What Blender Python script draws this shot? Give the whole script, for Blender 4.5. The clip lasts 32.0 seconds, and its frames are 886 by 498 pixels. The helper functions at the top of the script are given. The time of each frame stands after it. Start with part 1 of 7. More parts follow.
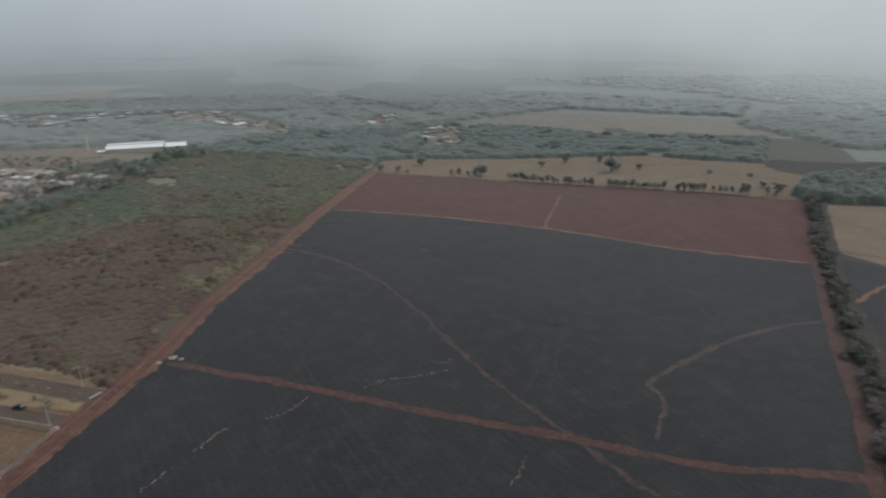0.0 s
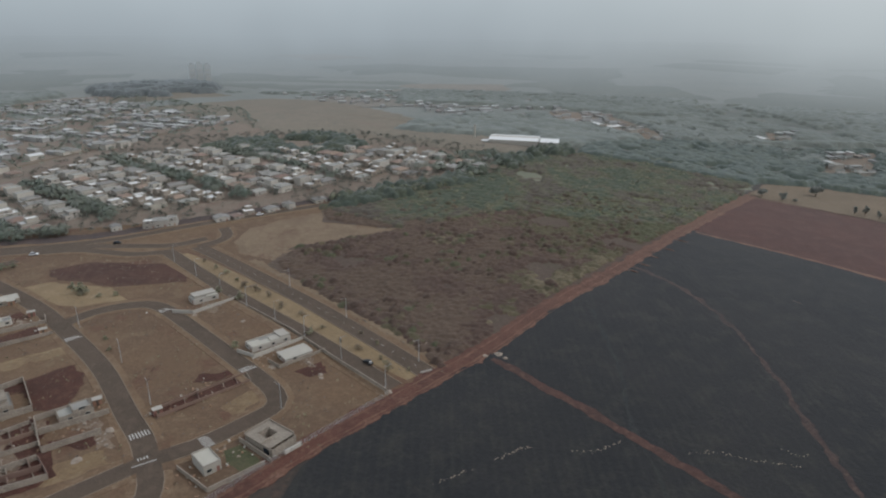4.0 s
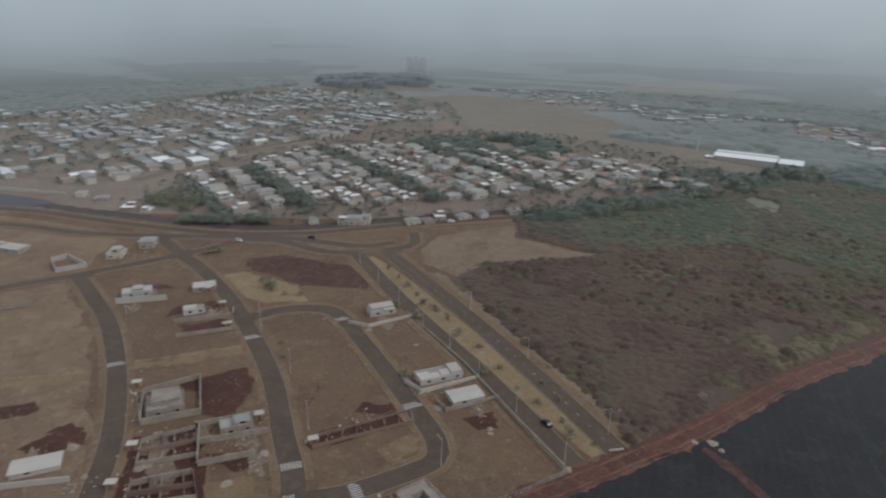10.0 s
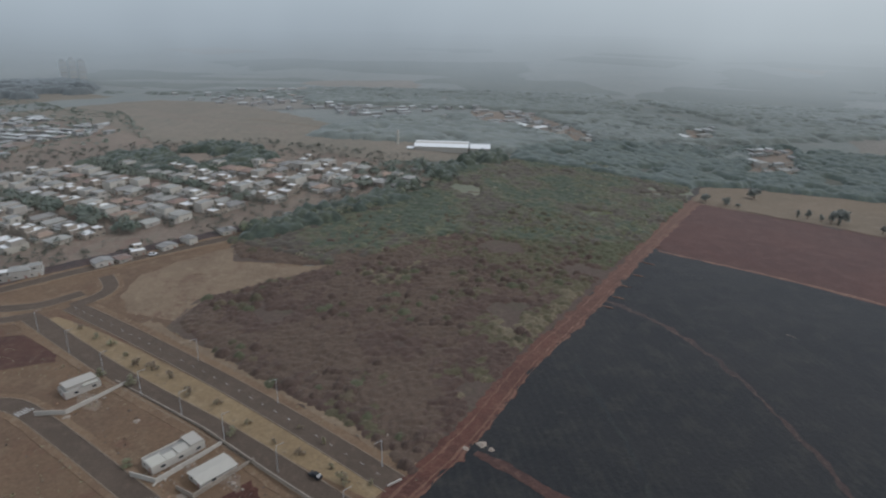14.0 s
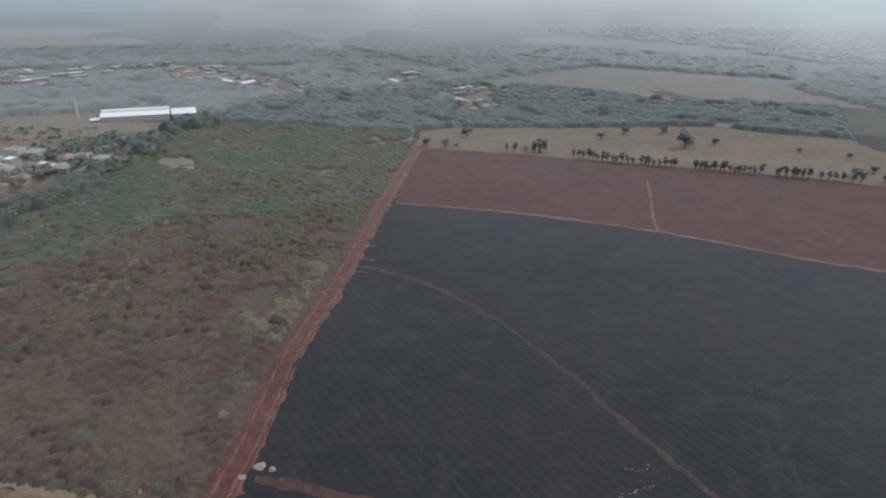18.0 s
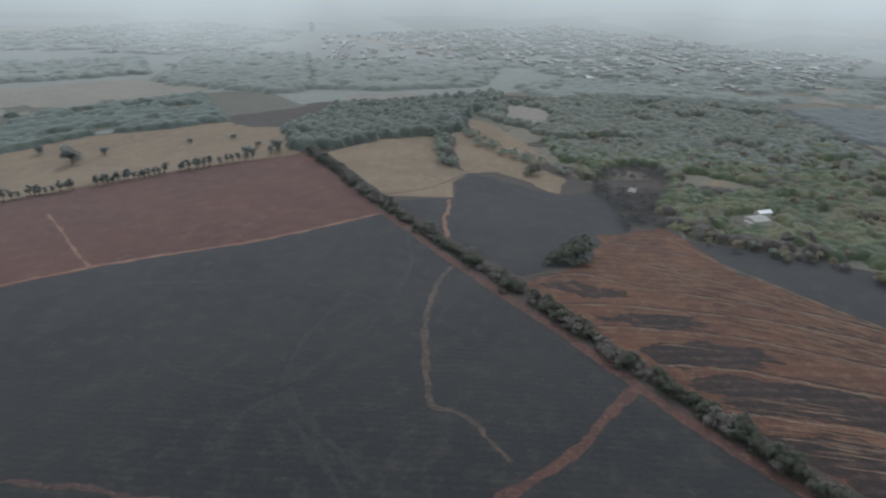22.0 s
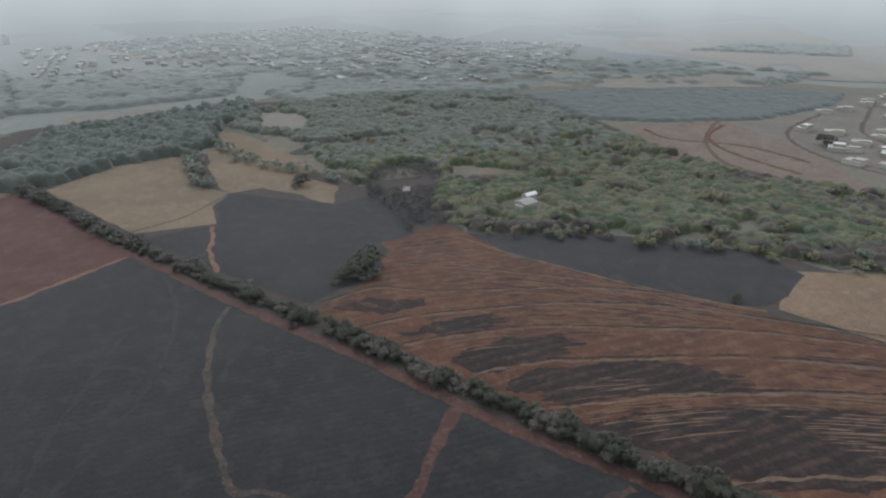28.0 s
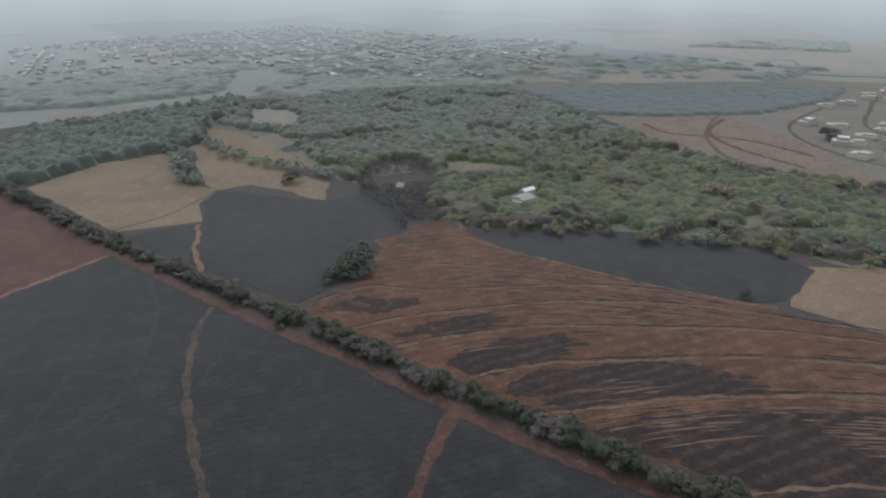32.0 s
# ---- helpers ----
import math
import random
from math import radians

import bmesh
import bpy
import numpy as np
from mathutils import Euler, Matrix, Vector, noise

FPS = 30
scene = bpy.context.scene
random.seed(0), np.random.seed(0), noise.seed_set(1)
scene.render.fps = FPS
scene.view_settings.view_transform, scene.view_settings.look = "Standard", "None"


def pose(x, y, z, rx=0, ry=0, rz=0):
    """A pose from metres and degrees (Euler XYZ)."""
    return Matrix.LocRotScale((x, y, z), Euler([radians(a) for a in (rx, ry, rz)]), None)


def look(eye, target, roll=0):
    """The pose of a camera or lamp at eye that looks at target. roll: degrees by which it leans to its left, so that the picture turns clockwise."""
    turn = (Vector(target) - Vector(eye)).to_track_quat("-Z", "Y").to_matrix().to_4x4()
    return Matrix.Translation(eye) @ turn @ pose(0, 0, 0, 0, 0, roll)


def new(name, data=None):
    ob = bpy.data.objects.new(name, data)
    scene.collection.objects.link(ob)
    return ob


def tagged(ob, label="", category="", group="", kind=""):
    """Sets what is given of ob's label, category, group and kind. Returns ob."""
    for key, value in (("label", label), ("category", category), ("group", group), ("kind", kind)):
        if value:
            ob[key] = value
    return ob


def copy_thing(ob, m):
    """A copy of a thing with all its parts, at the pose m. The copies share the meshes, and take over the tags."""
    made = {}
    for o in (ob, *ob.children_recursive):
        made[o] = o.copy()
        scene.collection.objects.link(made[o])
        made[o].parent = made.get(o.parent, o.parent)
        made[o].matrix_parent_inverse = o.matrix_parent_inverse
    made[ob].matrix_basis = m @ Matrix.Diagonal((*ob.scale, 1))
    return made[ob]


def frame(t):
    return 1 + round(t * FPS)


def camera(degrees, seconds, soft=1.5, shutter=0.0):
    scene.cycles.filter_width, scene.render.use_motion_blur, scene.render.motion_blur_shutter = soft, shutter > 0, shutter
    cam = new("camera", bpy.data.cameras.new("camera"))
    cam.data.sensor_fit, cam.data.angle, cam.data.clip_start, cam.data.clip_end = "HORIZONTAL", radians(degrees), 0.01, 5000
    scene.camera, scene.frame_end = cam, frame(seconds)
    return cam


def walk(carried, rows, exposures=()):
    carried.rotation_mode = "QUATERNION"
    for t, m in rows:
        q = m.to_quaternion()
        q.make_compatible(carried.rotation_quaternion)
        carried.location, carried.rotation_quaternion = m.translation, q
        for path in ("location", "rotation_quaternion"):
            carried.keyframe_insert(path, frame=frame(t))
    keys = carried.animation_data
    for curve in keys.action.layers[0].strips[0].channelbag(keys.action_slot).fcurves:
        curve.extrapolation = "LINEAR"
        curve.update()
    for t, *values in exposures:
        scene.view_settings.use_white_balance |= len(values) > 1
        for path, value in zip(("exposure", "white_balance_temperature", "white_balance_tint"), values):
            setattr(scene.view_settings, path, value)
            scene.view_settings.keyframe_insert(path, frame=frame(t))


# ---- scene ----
from mathutils.geometry import delaunay_2d_cdt

# ---------- the camera and its flight ----------
EXPOSURES = [(0.0, 0.83, 6350, 11), (6.0, 0.82, 6250, 12), (12.0, 0.70, 6100, 12), (17.0, 1.1, 6000, 13), (20.5, 1.18, 6020, 11), (22.0, 1.17, 6050, 10), (24.0, 1.15, 6150, 11), (32.0, 1.13, 6200, 11.5)]
cam = camera(70.23, 32.0, soft=2.15, shutter=0.5)
walk(cam, [
    (0.0, pose(-3.75, -8.23, 119.67, 70.427, 0, -26.523) @ pose(0, 0, 0, 0, 0, 0.054)),
    (0.5, pose(-3.22, -6.55, 119.83, 70.438, 0, -19.598) @ pose(0, 0, 0, 0, 0, 0.197)),
    (1.0, pose(-2.23, -4.62, 119.97, 70.435, 0, -11.332) @ pose(0, 0, 0, 0, 0, 0.321)),
    (1.5, pose(-1.13, -2.40, 120.04, 70.424, 0, -5.146) @ pose(0, 0, 0, 0, 0, 0.433)),
    (2.0, pose(-0.19, 0.00, 120.07, 70.388, 0, -0.038) @ pose(0, 0, 0, 0, 0, 0.545)),
    (2.5, pose(0.50, 2.54, 120.07, 70.361, 0, 5.081) @ pose(0, 0, 0, 0, 0, 0.646)),
    (4.5, pose(0.63, 13.48, 120.25, 70.277, 0, 6.324) @ pose(0, 0, 0, 0, 0, 0.787)),
    (5.0, pose(0.18, 16.37, 120.26, 70.287, 0, 6.490) @ pose(0, 0, 0, 0, 0, 0.844)),
    (5.5, pose(-0.45, 19.37, 120.22, 70.250, 0, 10.170) @ pose(0, 0, 0, 0, 0, 0.929)),
    (6.0, pose(-1.22, 22.49, 120.10, 70.183, 0, 13.984) @ pose(0, 0, 0, 0, 0, 1.023)),
    (6.5, pose(-2.00, 25.63, 119.98, 70.114, 0, 17.489) @ pose(0, 0, 0, 0, 0, 1.096)),
    (7.0, pose(-2.80, 28.72, 119.91, 70.051, 0, 21.580) @ pose(0, 0, 0, 0, 0, 1.142)),
    (7.5, pose(-3.66, 31.73, 119.93, 69.980, 0, 25.597) @ pose(0, 0, 0, 0, 0, 1.172)),
    (8.0, pose(-4.67, 34.65, 120.02, 69.879, 0, 28.200) @ pose(0, 0, 0, 0, 0, 1.198)),
    (8.5, pose(-5.86, 37.49, 120.19, 69.809, 0, 28.198) @ pose(0, 0, 0, 0, 0, 1.229)),
    (9.0, pose(-7.23, 40.28, 120.37, 69.733, 0, 27.858) @ pose(0, 0, 0, 0, 0, 1.257)),
    (9.5, pose(-8.72, 43.07, 120.53, 69.643, 0, 27.623) @ pose(0, 0, 0, 0, 0, 1.266)),
    (10.0, pose(-10.27, 45.81, 120.66, 69.683, 0, 24.538) @ pose(0, 0, 0, 0, 0, 1.254)),
    (10.5, pose(-11.83, 48.49, 120.81, 69.722, 0, 19.619) @ pose(0, 0, 0, 0, 0, 1.240)),
    (11.0, pose(-13.35, 51.06, 121.02, 69.651, 0, 19.845) @ pose(0, 0, 0, 0, 0, 1.236)),
    (11.5, pose(-14.76, 53.57, 121.29, 69.628, 0, 18.686) @ pose(0, 0, 0, 0, 0, 1.237)),
    (12.0, pose(-16.09, 56.07, 121.55, 69.682, 0, 13.431) @ pose(0, 0, 0, 0, 0, 1.229)),
    (12.5, pose(-17.38, 58.62, 121.76, 69.688, 0, 8.133) @ pose(0, 0, 0, 0, 0, 1.213)),
    (13.0, pose(-18.67, 61.23, 121.91, 69.756, 0, 4.113) @ pose(0, 0, 0, 0, 0, 1.199)),
    (13.5, pose(-19.93, 63.93, 122.01, 69.766, 0, 0.470) @ pose(0, 0, 0, 0, 0, 1.192)),
    (14.0, pose(-21.00, 66.70, 122.10, 69.780, 0, -2.682) @ pose(0, 0, 0, 0, 0, 1.186)),
    (14.5, pose(-21.83, 69.51, 122.18, 69.830, 0, -6.380) @ pose(0, 0, 0, 0, 0, 1.193)),
    (16.5, pose(-22.65, 81.11, 122.37, 65.651, 0, -18.548) @ pose(0, 0, 0, 0, 0, 1.451)),
    (17.0, pose(-22.37, 83.88, 122.52, 65.688, 0, -22.704) @ pose(0, 0, 0, 0, 0, 1.424)),
    (17.5, pose(-21.84, 86.61, 122.65, 65.752, 0, -26.658) @ pose(0, 0, 0, 0, 0, 1.379)),
    (18.0, pose(-20.99, 89.32, 122.65, 65.777, 0, -28.796) @ pose(0, 0, 0, 0, 0, 1.315)),
    (18.5, pose(-19.89, 92.05, 122.41, 65.889, 0, -31.998) @ pose(0, 0, 0, 0, 0, 1.222)),
    (19.0, pose(-18.72, 94.79, 122.09, 65.996, 0, -41.838) @ pose(0, 0, 0, 0, 0, 1.121)),
    (19.5, pose(-17.55, 97.53, 121.87, 66.135, 0, -52.835) @ pose(0, 0, 0, 0, 0, 1.036)),
    (20.0, pose(-16.32, 100.19, 121.86, 66.230, 0, -61.147) @ pose(0, 0, 0, 0, 0, 0.973)),
    (20.5, pose(-14.89, 102.69, 122.01, 66.279, 0, -67.218) @ pose(0, 0, 0, 0, 0, 0.932)),
    (21.0, pose(-13.17, 104.98, 122.20, 66.309, 0, -72.705) @ pose(0, 0, 0, 0, 0, 0.922)),
    (21.5, pose(-11.19, 106.95, 122.37, 66.365, 0, -77.272) @ pose(0, 0, 0, 0, 0, 0.919)),
    (22.0, pose(-9.10, 108.54, 122.50, 66.414, 0, -82.083) @ pose(0, 0, 0, 0, 0, 0.872)),
    (22.5, pose(-7.01, 109.68, 122.63, 66.458, 0, -87.581) @ pose(0, 0, 0, 0, 0, 0.749)),
    (23.0, pose(-4.90, 110.41, 122.75, 66.470, 0, -91.912) @ pose(0, 0, 0, 0, 0, 0.582)),
    (23.5, pose(-2.71, 110.88, 122.82, 66.475, 0, -94.735) @ pose(0, 0, 0, 0, 0, 0.432)),
    (24.0, pose(-0.39, 111.19, 122.82, 66.554, 0, -97.061) @ pose(0, 0, 0, 0, 0, 0.339)),
    (24.5, pose(2.00, 111.40, 122.74, 66.553, 0, -96.762) @ pose(0, 0, 0, 0, 0, 0.285)),
    (25.0, pose(4.38, 111.47, 122.55, 66.570, 0, -97.988) @ pose(0, 0, 0, 0, 0, 0.232)),
    (25.5, pose(6.67, 111.43, 122.26, 66.558, 0, -100.263) @ pose(0, 0, 0, 0, 0, 0.160)),
    (26.0, pose(8.90, 111.39, 121.89, 66.527, 0, -101.389) @ pose(0, 0, 0, 0, 0, 0.080)),
    (26.5, pose(11.08, 111.35, 121.45, 66.602, 0, -103.219) @ pose(0, 0, 0, 0, 0, 0.018)),
    (28.5, pose(19.40, 110.40, 118.73, 66.635, 0, -104.426) @ pose(0, 0, 0, 0, 0, -0.039)),
    (29.0, pose(21.15, 109.87, 117.86, 66.667, 0, -105.509) @ pose(0, 0, 0, 0, 0, -0.071)),
    (29.5, pose(22.78, 109.35, 116.99, 66.670, 0, -105.512) @ pose(0, 0, 0, 0, 0, -0.100)),
    (30.0, pose(24.27, 108.91, 116.18, 66.720, 0, -105.107) @ pose(0, 0, 0, 0, 0, -0.114)),
    (30.5, pose(25.54, 108.61, 115.45, 66.687, 0, -104.837) @ pose(0, 0, 0, 0, 0, -0.120)),
    (31.0, pose(26.53, 108.36, 114.73, 66.672, 0, -104.625) @ pose(0, 0, 0, 0, 0, -0.132)),
    (31.5, pose(27.26, 108.09, 113.93, 66.647, 0, -104.451) @ pose(0, 0, 0, 0, 0, -0.153)),
    (32.0, pose(27.82, 107.78, 113.03, 66.666, 0, -104.294) @ pose(0, 0, 0, 0, 0, -0.179)),
], EXPOSURES)

# ---------- sky, sun ----------
SUN_AZ, SUN_EL = 88.0, 42.0          # degrees clockwise from +y, above the horizon
world = bpy.data.worlds.new("smoky_sky")
scene.world = world
world.use_nodes = True
wn = world.node_tree
sky = wn.nodes.new("ShaderNodeTexSky")
sky.sky_type, sky.sun_disc = "NISHITA", False
sky.sun_elevation, sky.sun_rotation = radians(SUN_EL), radians(SUN_AZ)
sky.altitude, sky.air_density, sky.dust_density, sky.ozone_density = 600.0, 1.4, 2.2, 1.0
grey = wn.nodes.new("ShaderNodeHueSaturation")
grey.inputs["Saturation"].default_value = 0.14
wn.links.new(sky.outputs["Color"], grey.inputs["Color"])
smoke = wn.nodes.new("ShaderNodeMix")
smoke.data_type, smoke.blend_type = "RGBA", "MULTIPLY"
smoke.inputs[0].default_value = 1.0
wn.links.new(grey.outputs["Color"], smoke.inputs[6])
smoke.inputs[7].default_value = (0.94, 0.99, 1.06, 1)
veil = wn.nodes.new("ShaderNodeMix")
veil.data_type = "RGBA"
veil.inputs[0].default_value = 0.7
wn.links.new(smoke.outputs[2], veil.inputs[6])
veil.inputs[7].default_value = (1.87, 2.02, 2.13, 1)
# the smoke lies thickest low over the land, so the sky dims evenly towards the horizon
height = wn.nodes.new("ShaderNodeSeparateXYZ")
wn.links.new(wn.nodes.new("ShaderNodeTexCoord").outputs["Generated"], height.inputs[0])
thick = wn.nodes.new("ShaderNodeMapRange")
thick.interpolation_type = "SMOOTHSTEP"
thick.inputs["From Min"].default_value, thick.inputs["From Max"].default_value = -0.02, 0.5
thick.inputs["To Min"].default_value, thick.inputs["To Max"].default_value = 0.62, 1.12
wn.links.new(height.outputs["Z"], thick.inputs["Value"])
dim = wn.nodes.new("ShaderNodeVectorMath")
dim.operation = "SCALE"
wn.links.new(veil.outputs[2], dim.inputs[0])
wn.links.new(thick.outputs["Result"], dim.inputs["Scale"])
wn.links.new(dim.outputs[0], wn.nodes["Background"].inputs["Color"])
wn.nodes["Background"].inputs["Strength"].default_value = 0.15
sun = new("sun", bpy.data.lights.new("sun", "SUN"))
sun.data.energy, sun.data.angle, sun.data.color = 0.5, radians(18), (1.0, 0.95, 0.88)
s_dir = Vector((math.sin(radians(SUN_AZ)) * math.cos(radians(SUN_EL)), math.cos(radians(SUN_AZ)) * math.cos(radians(SUN_EL)), math.sin(radians(SUN_EL))))
sun.matrix_world = look(s_dir * 400, (0, 0, 0))

# the horizon's smoke haze, painted as a glowing shell far behind fields and town
BANK_RX, BANK_RY, BANK_LOW, BANK_HIGH = 1020.0, 1100.0, -30.0, 640.0
bank_mat = bpy.data.materials.new("glowing_haze")
bank_mat.use_nodes = True
bn, bl = bank_mat.node_tree.nodes, bank_mat.node_tree.links
bn.remove(bn["Principled BSDF"])
b_pos = bn.new("ShaderNodeNewGeometry").outputs["Position"]
b_xyz = bn.new("ShaderNodeSeparateXYZ")
bl.new(b_pos, b_xyz.inputs[0])
b_drift = bn.new("ShaderNodeTexNoise")
b_drift.inputs["Scale"].default_value, b_drift.inputs["Detail"].default_value = 0.0028, 3
bl.new(b_pos, b_drift.inputs["Vector"])


def b_range(src, a, b, lo, hi, kind="SMOOTHSTEP"):
    r = bn.new("ShaderNodeMapRange")
    r.interpolation_type = kind
    for k, v in (("From Min", a), ("From Max", b), ("To Min", lo), ("To Max", hi)):
        r.inputs[k].default_value = v
    bl.new(src, r.inputs["Value"])
    return r.outputs["Result"]


def b_math(op, a, b):
    m = bn.new("ShaderNodeMath")
    m.operation = op
    for i, v in enumerate((a, b)):
        if isinstance(v, float):
            m.inputs[i].default_value = v
        else:
            bl.new(v, m.inputs[i])
    return m.outputs[0]


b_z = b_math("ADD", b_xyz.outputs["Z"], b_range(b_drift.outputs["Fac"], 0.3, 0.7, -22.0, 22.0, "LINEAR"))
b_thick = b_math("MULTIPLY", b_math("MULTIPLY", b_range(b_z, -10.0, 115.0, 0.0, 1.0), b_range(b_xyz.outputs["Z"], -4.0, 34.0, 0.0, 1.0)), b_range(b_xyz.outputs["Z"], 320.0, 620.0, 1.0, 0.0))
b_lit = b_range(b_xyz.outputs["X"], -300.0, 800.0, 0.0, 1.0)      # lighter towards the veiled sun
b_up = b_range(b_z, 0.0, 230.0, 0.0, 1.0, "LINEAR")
# haze brightness held in emission colours, dim low down and bright above
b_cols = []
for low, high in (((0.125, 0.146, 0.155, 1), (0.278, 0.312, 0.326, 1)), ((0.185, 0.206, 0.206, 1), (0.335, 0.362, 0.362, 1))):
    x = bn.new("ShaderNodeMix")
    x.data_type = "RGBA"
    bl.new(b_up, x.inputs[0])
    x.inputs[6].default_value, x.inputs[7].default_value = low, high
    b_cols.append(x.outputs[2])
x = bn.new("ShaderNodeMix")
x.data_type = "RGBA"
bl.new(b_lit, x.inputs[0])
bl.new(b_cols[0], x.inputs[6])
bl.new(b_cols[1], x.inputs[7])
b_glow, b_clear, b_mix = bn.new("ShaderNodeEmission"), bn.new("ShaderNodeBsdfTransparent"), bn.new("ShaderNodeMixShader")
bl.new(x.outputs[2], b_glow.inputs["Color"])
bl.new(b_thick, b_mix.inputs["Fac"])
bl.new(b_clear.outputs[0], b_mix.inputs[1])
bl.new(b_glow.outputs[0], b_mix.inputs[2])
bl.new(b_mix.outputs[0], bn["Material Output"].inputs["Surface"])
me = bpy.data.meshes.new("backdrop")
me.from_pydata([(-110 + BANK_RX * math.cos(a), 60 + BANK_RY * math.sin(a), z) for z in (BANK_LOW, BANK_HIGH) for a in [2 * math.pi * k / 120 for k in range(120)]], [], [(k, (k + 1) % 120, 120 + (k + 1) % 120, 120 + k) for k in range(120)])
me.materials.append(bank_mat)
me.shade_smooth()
backdrop = tagged(new("backdrop", me), "glowing shell painted as smoke haze round the horizon", "smoke", "", "structure")
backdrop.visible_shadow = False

# ---------- the lie of the land ----------
def bell(x, y, cx, cy, r):
    return math.exp(-((x - cx) ** 2 + (y - cy) ** 2) / (2 * r * r))


def lie(x, y):
    """Height of the ground: the town's hill, two shallow valleys and a far rise."""
    return 24 * bell(x, y, -120, 720, 260) - 18 * bell(x, y, 330, 560, 150) - 10 * bell(x, y, 400, 20, 130) + 12 * bell(x, y, 850, -250, 250) + 9 * bell(x, y, -610, 1060, 100)


# ---------- materials ----------
def soil(name, cols, scale=0.08, fine=1.5, rough=0.95, sheen=0.32, bump=0.3, stripe=None, tint=(0.62, 0.68, 0.72, 1)):
    """A matt surface of two or three colours in patches and grain; stripe = (direction in degrees, spacing, colour, strength)."""
    m = bpy.data.materials.new(name)
    m.use_nodes = True
    nt = m.node_tree
    n, l = nt.nodes, nt.links
    b = n["Principled BSDF"]
    b.inputs["Roughness"].default_value = rough
    b.inputs["Specular IOR Level"].default_value = 0.25
    # sheen at low angles paints the air's haze onto the surface
    b.inputs["Sheen Weight"].default_value = sheen
    b.inputs["Sheen Roughness"].default_value = 0.45
    b.inputs["Sheen Tint"].default_value = tint
    pos = n.new("ShaderNodeNewGeometry").outputs["Position"]

    def noise_of(sc, det, rgh=0.6):
        t = n.new("ShaderNodeTexNoise")
        t.inputs["Scale"].default_value, t.inputs["Detail"].default_value, t.inputs["Roughness"].default_value = sc, det, rgh
        l.new(pos, t.inputs["Vector"])
        return t.outputs["Fac"]

    def ramp(fac, a, bb):
        r = n.new("ShaderNodeMapRange")
        r.inputs["From Min"].default_value, r.inputs["From Max"].default_value = a, bb
        l.new(fac, r.inputs["Value"])
        return r.outputs["Result"]

    def mix(fac, a, bb):
        x = n.new("ShaderNodeMix")
        x.data_type = "RGBA"
        l.new(fac, x.inputs["Factor"])
        for s, v in (("A", a), ("B", bb)):
            sock = [i for i in x.inputs if i.name == s and i.type == "RGBA"][0]
            if isinstance(v, tuple):
                sock.default_value = (*v, 1)
            else:
                l.new(v, sock)
        return [o for o in x.outputs if o.type == "RGBA"][0]

    big, mid, small = noise_of(scale, 6), noise_of(scale * 6, 6, 0.7), noise_of(fine, 4, 0.7)
    c = mix(ramp(big, 0.4, 0.6), cols[0], cols[1])
    if len(cols) > 2:
        c = mix(ramp(mid, 0.5, 0.68), c, cols[2])
    if len(cols) > 3:
        c = mix(ramp(noise_of(scale * 2.3, 7, 0.75), 0.55, 0.66), c, cols[3])
    if stripe:
        ang, gap, col, amount = stripe
        mp = n.new("ShaderNodeMapping")
        mp.inputs["Rotation"].default_value = (0, 0, radians(-ang))
        l.new(pos, mp.inputs["Vector"])
        w = n.new("ShaderNodeTexWave")
        w.bands_direction = "Y"
        w.inputs["Scale"].default_value = 0.314 / gap
        w.inputs["Distortion"].default_value, w.inputs["Detail"].default_value, w.inputs["Detail Scale"].default_value = 2.4, 4, 0.5
        l.new(mp.outputs["Vector"], w.inputs["Vector"])
        mu = n.new("ShaderNodeMath")
        mu.operation = "MULTIPLY"
        l.new(ramp(w.outputs["Fac"], 0.45, 0.95), mu.inputs[0])
        mu.inputs[1].default_value = amount
        m2 = n.new("ShaderNodeMath")
        m2.operation = "MULTIPLY"
        l.new(mu.outputs[0], m2.inputs[0])
        l.new(ramp(mid, 0.35, 0.6), m2.inputs[1])
        c = mix(m2.outputs[0], c, col)
    g = n.new("ShaderNodeHueSaturation")
    l.new(c, g.inputs["Color"])
    l.new(ramp(small, 0.2, 0.8), g.inputs["Value"])
    rr = g.inputs["Value"].links[0].from_node
    rr.inputs["To Min"].default_value, rr.inputs["To Max"].default_value = 0.7, 1.3
    l.new(g.outputs["Color"], b.inputs["Base Color"])
    if bump:
        bp = n.new("ShaderNodeBump")
        bp.inputs["Strength"].default_value, bp.inputs["Distance"].default_value = bump, 0.5
        l.new(small, bp.inputs["Height"])
        l.new(bp.outputs["Normal"], b.inputs["Normal"])
    return m


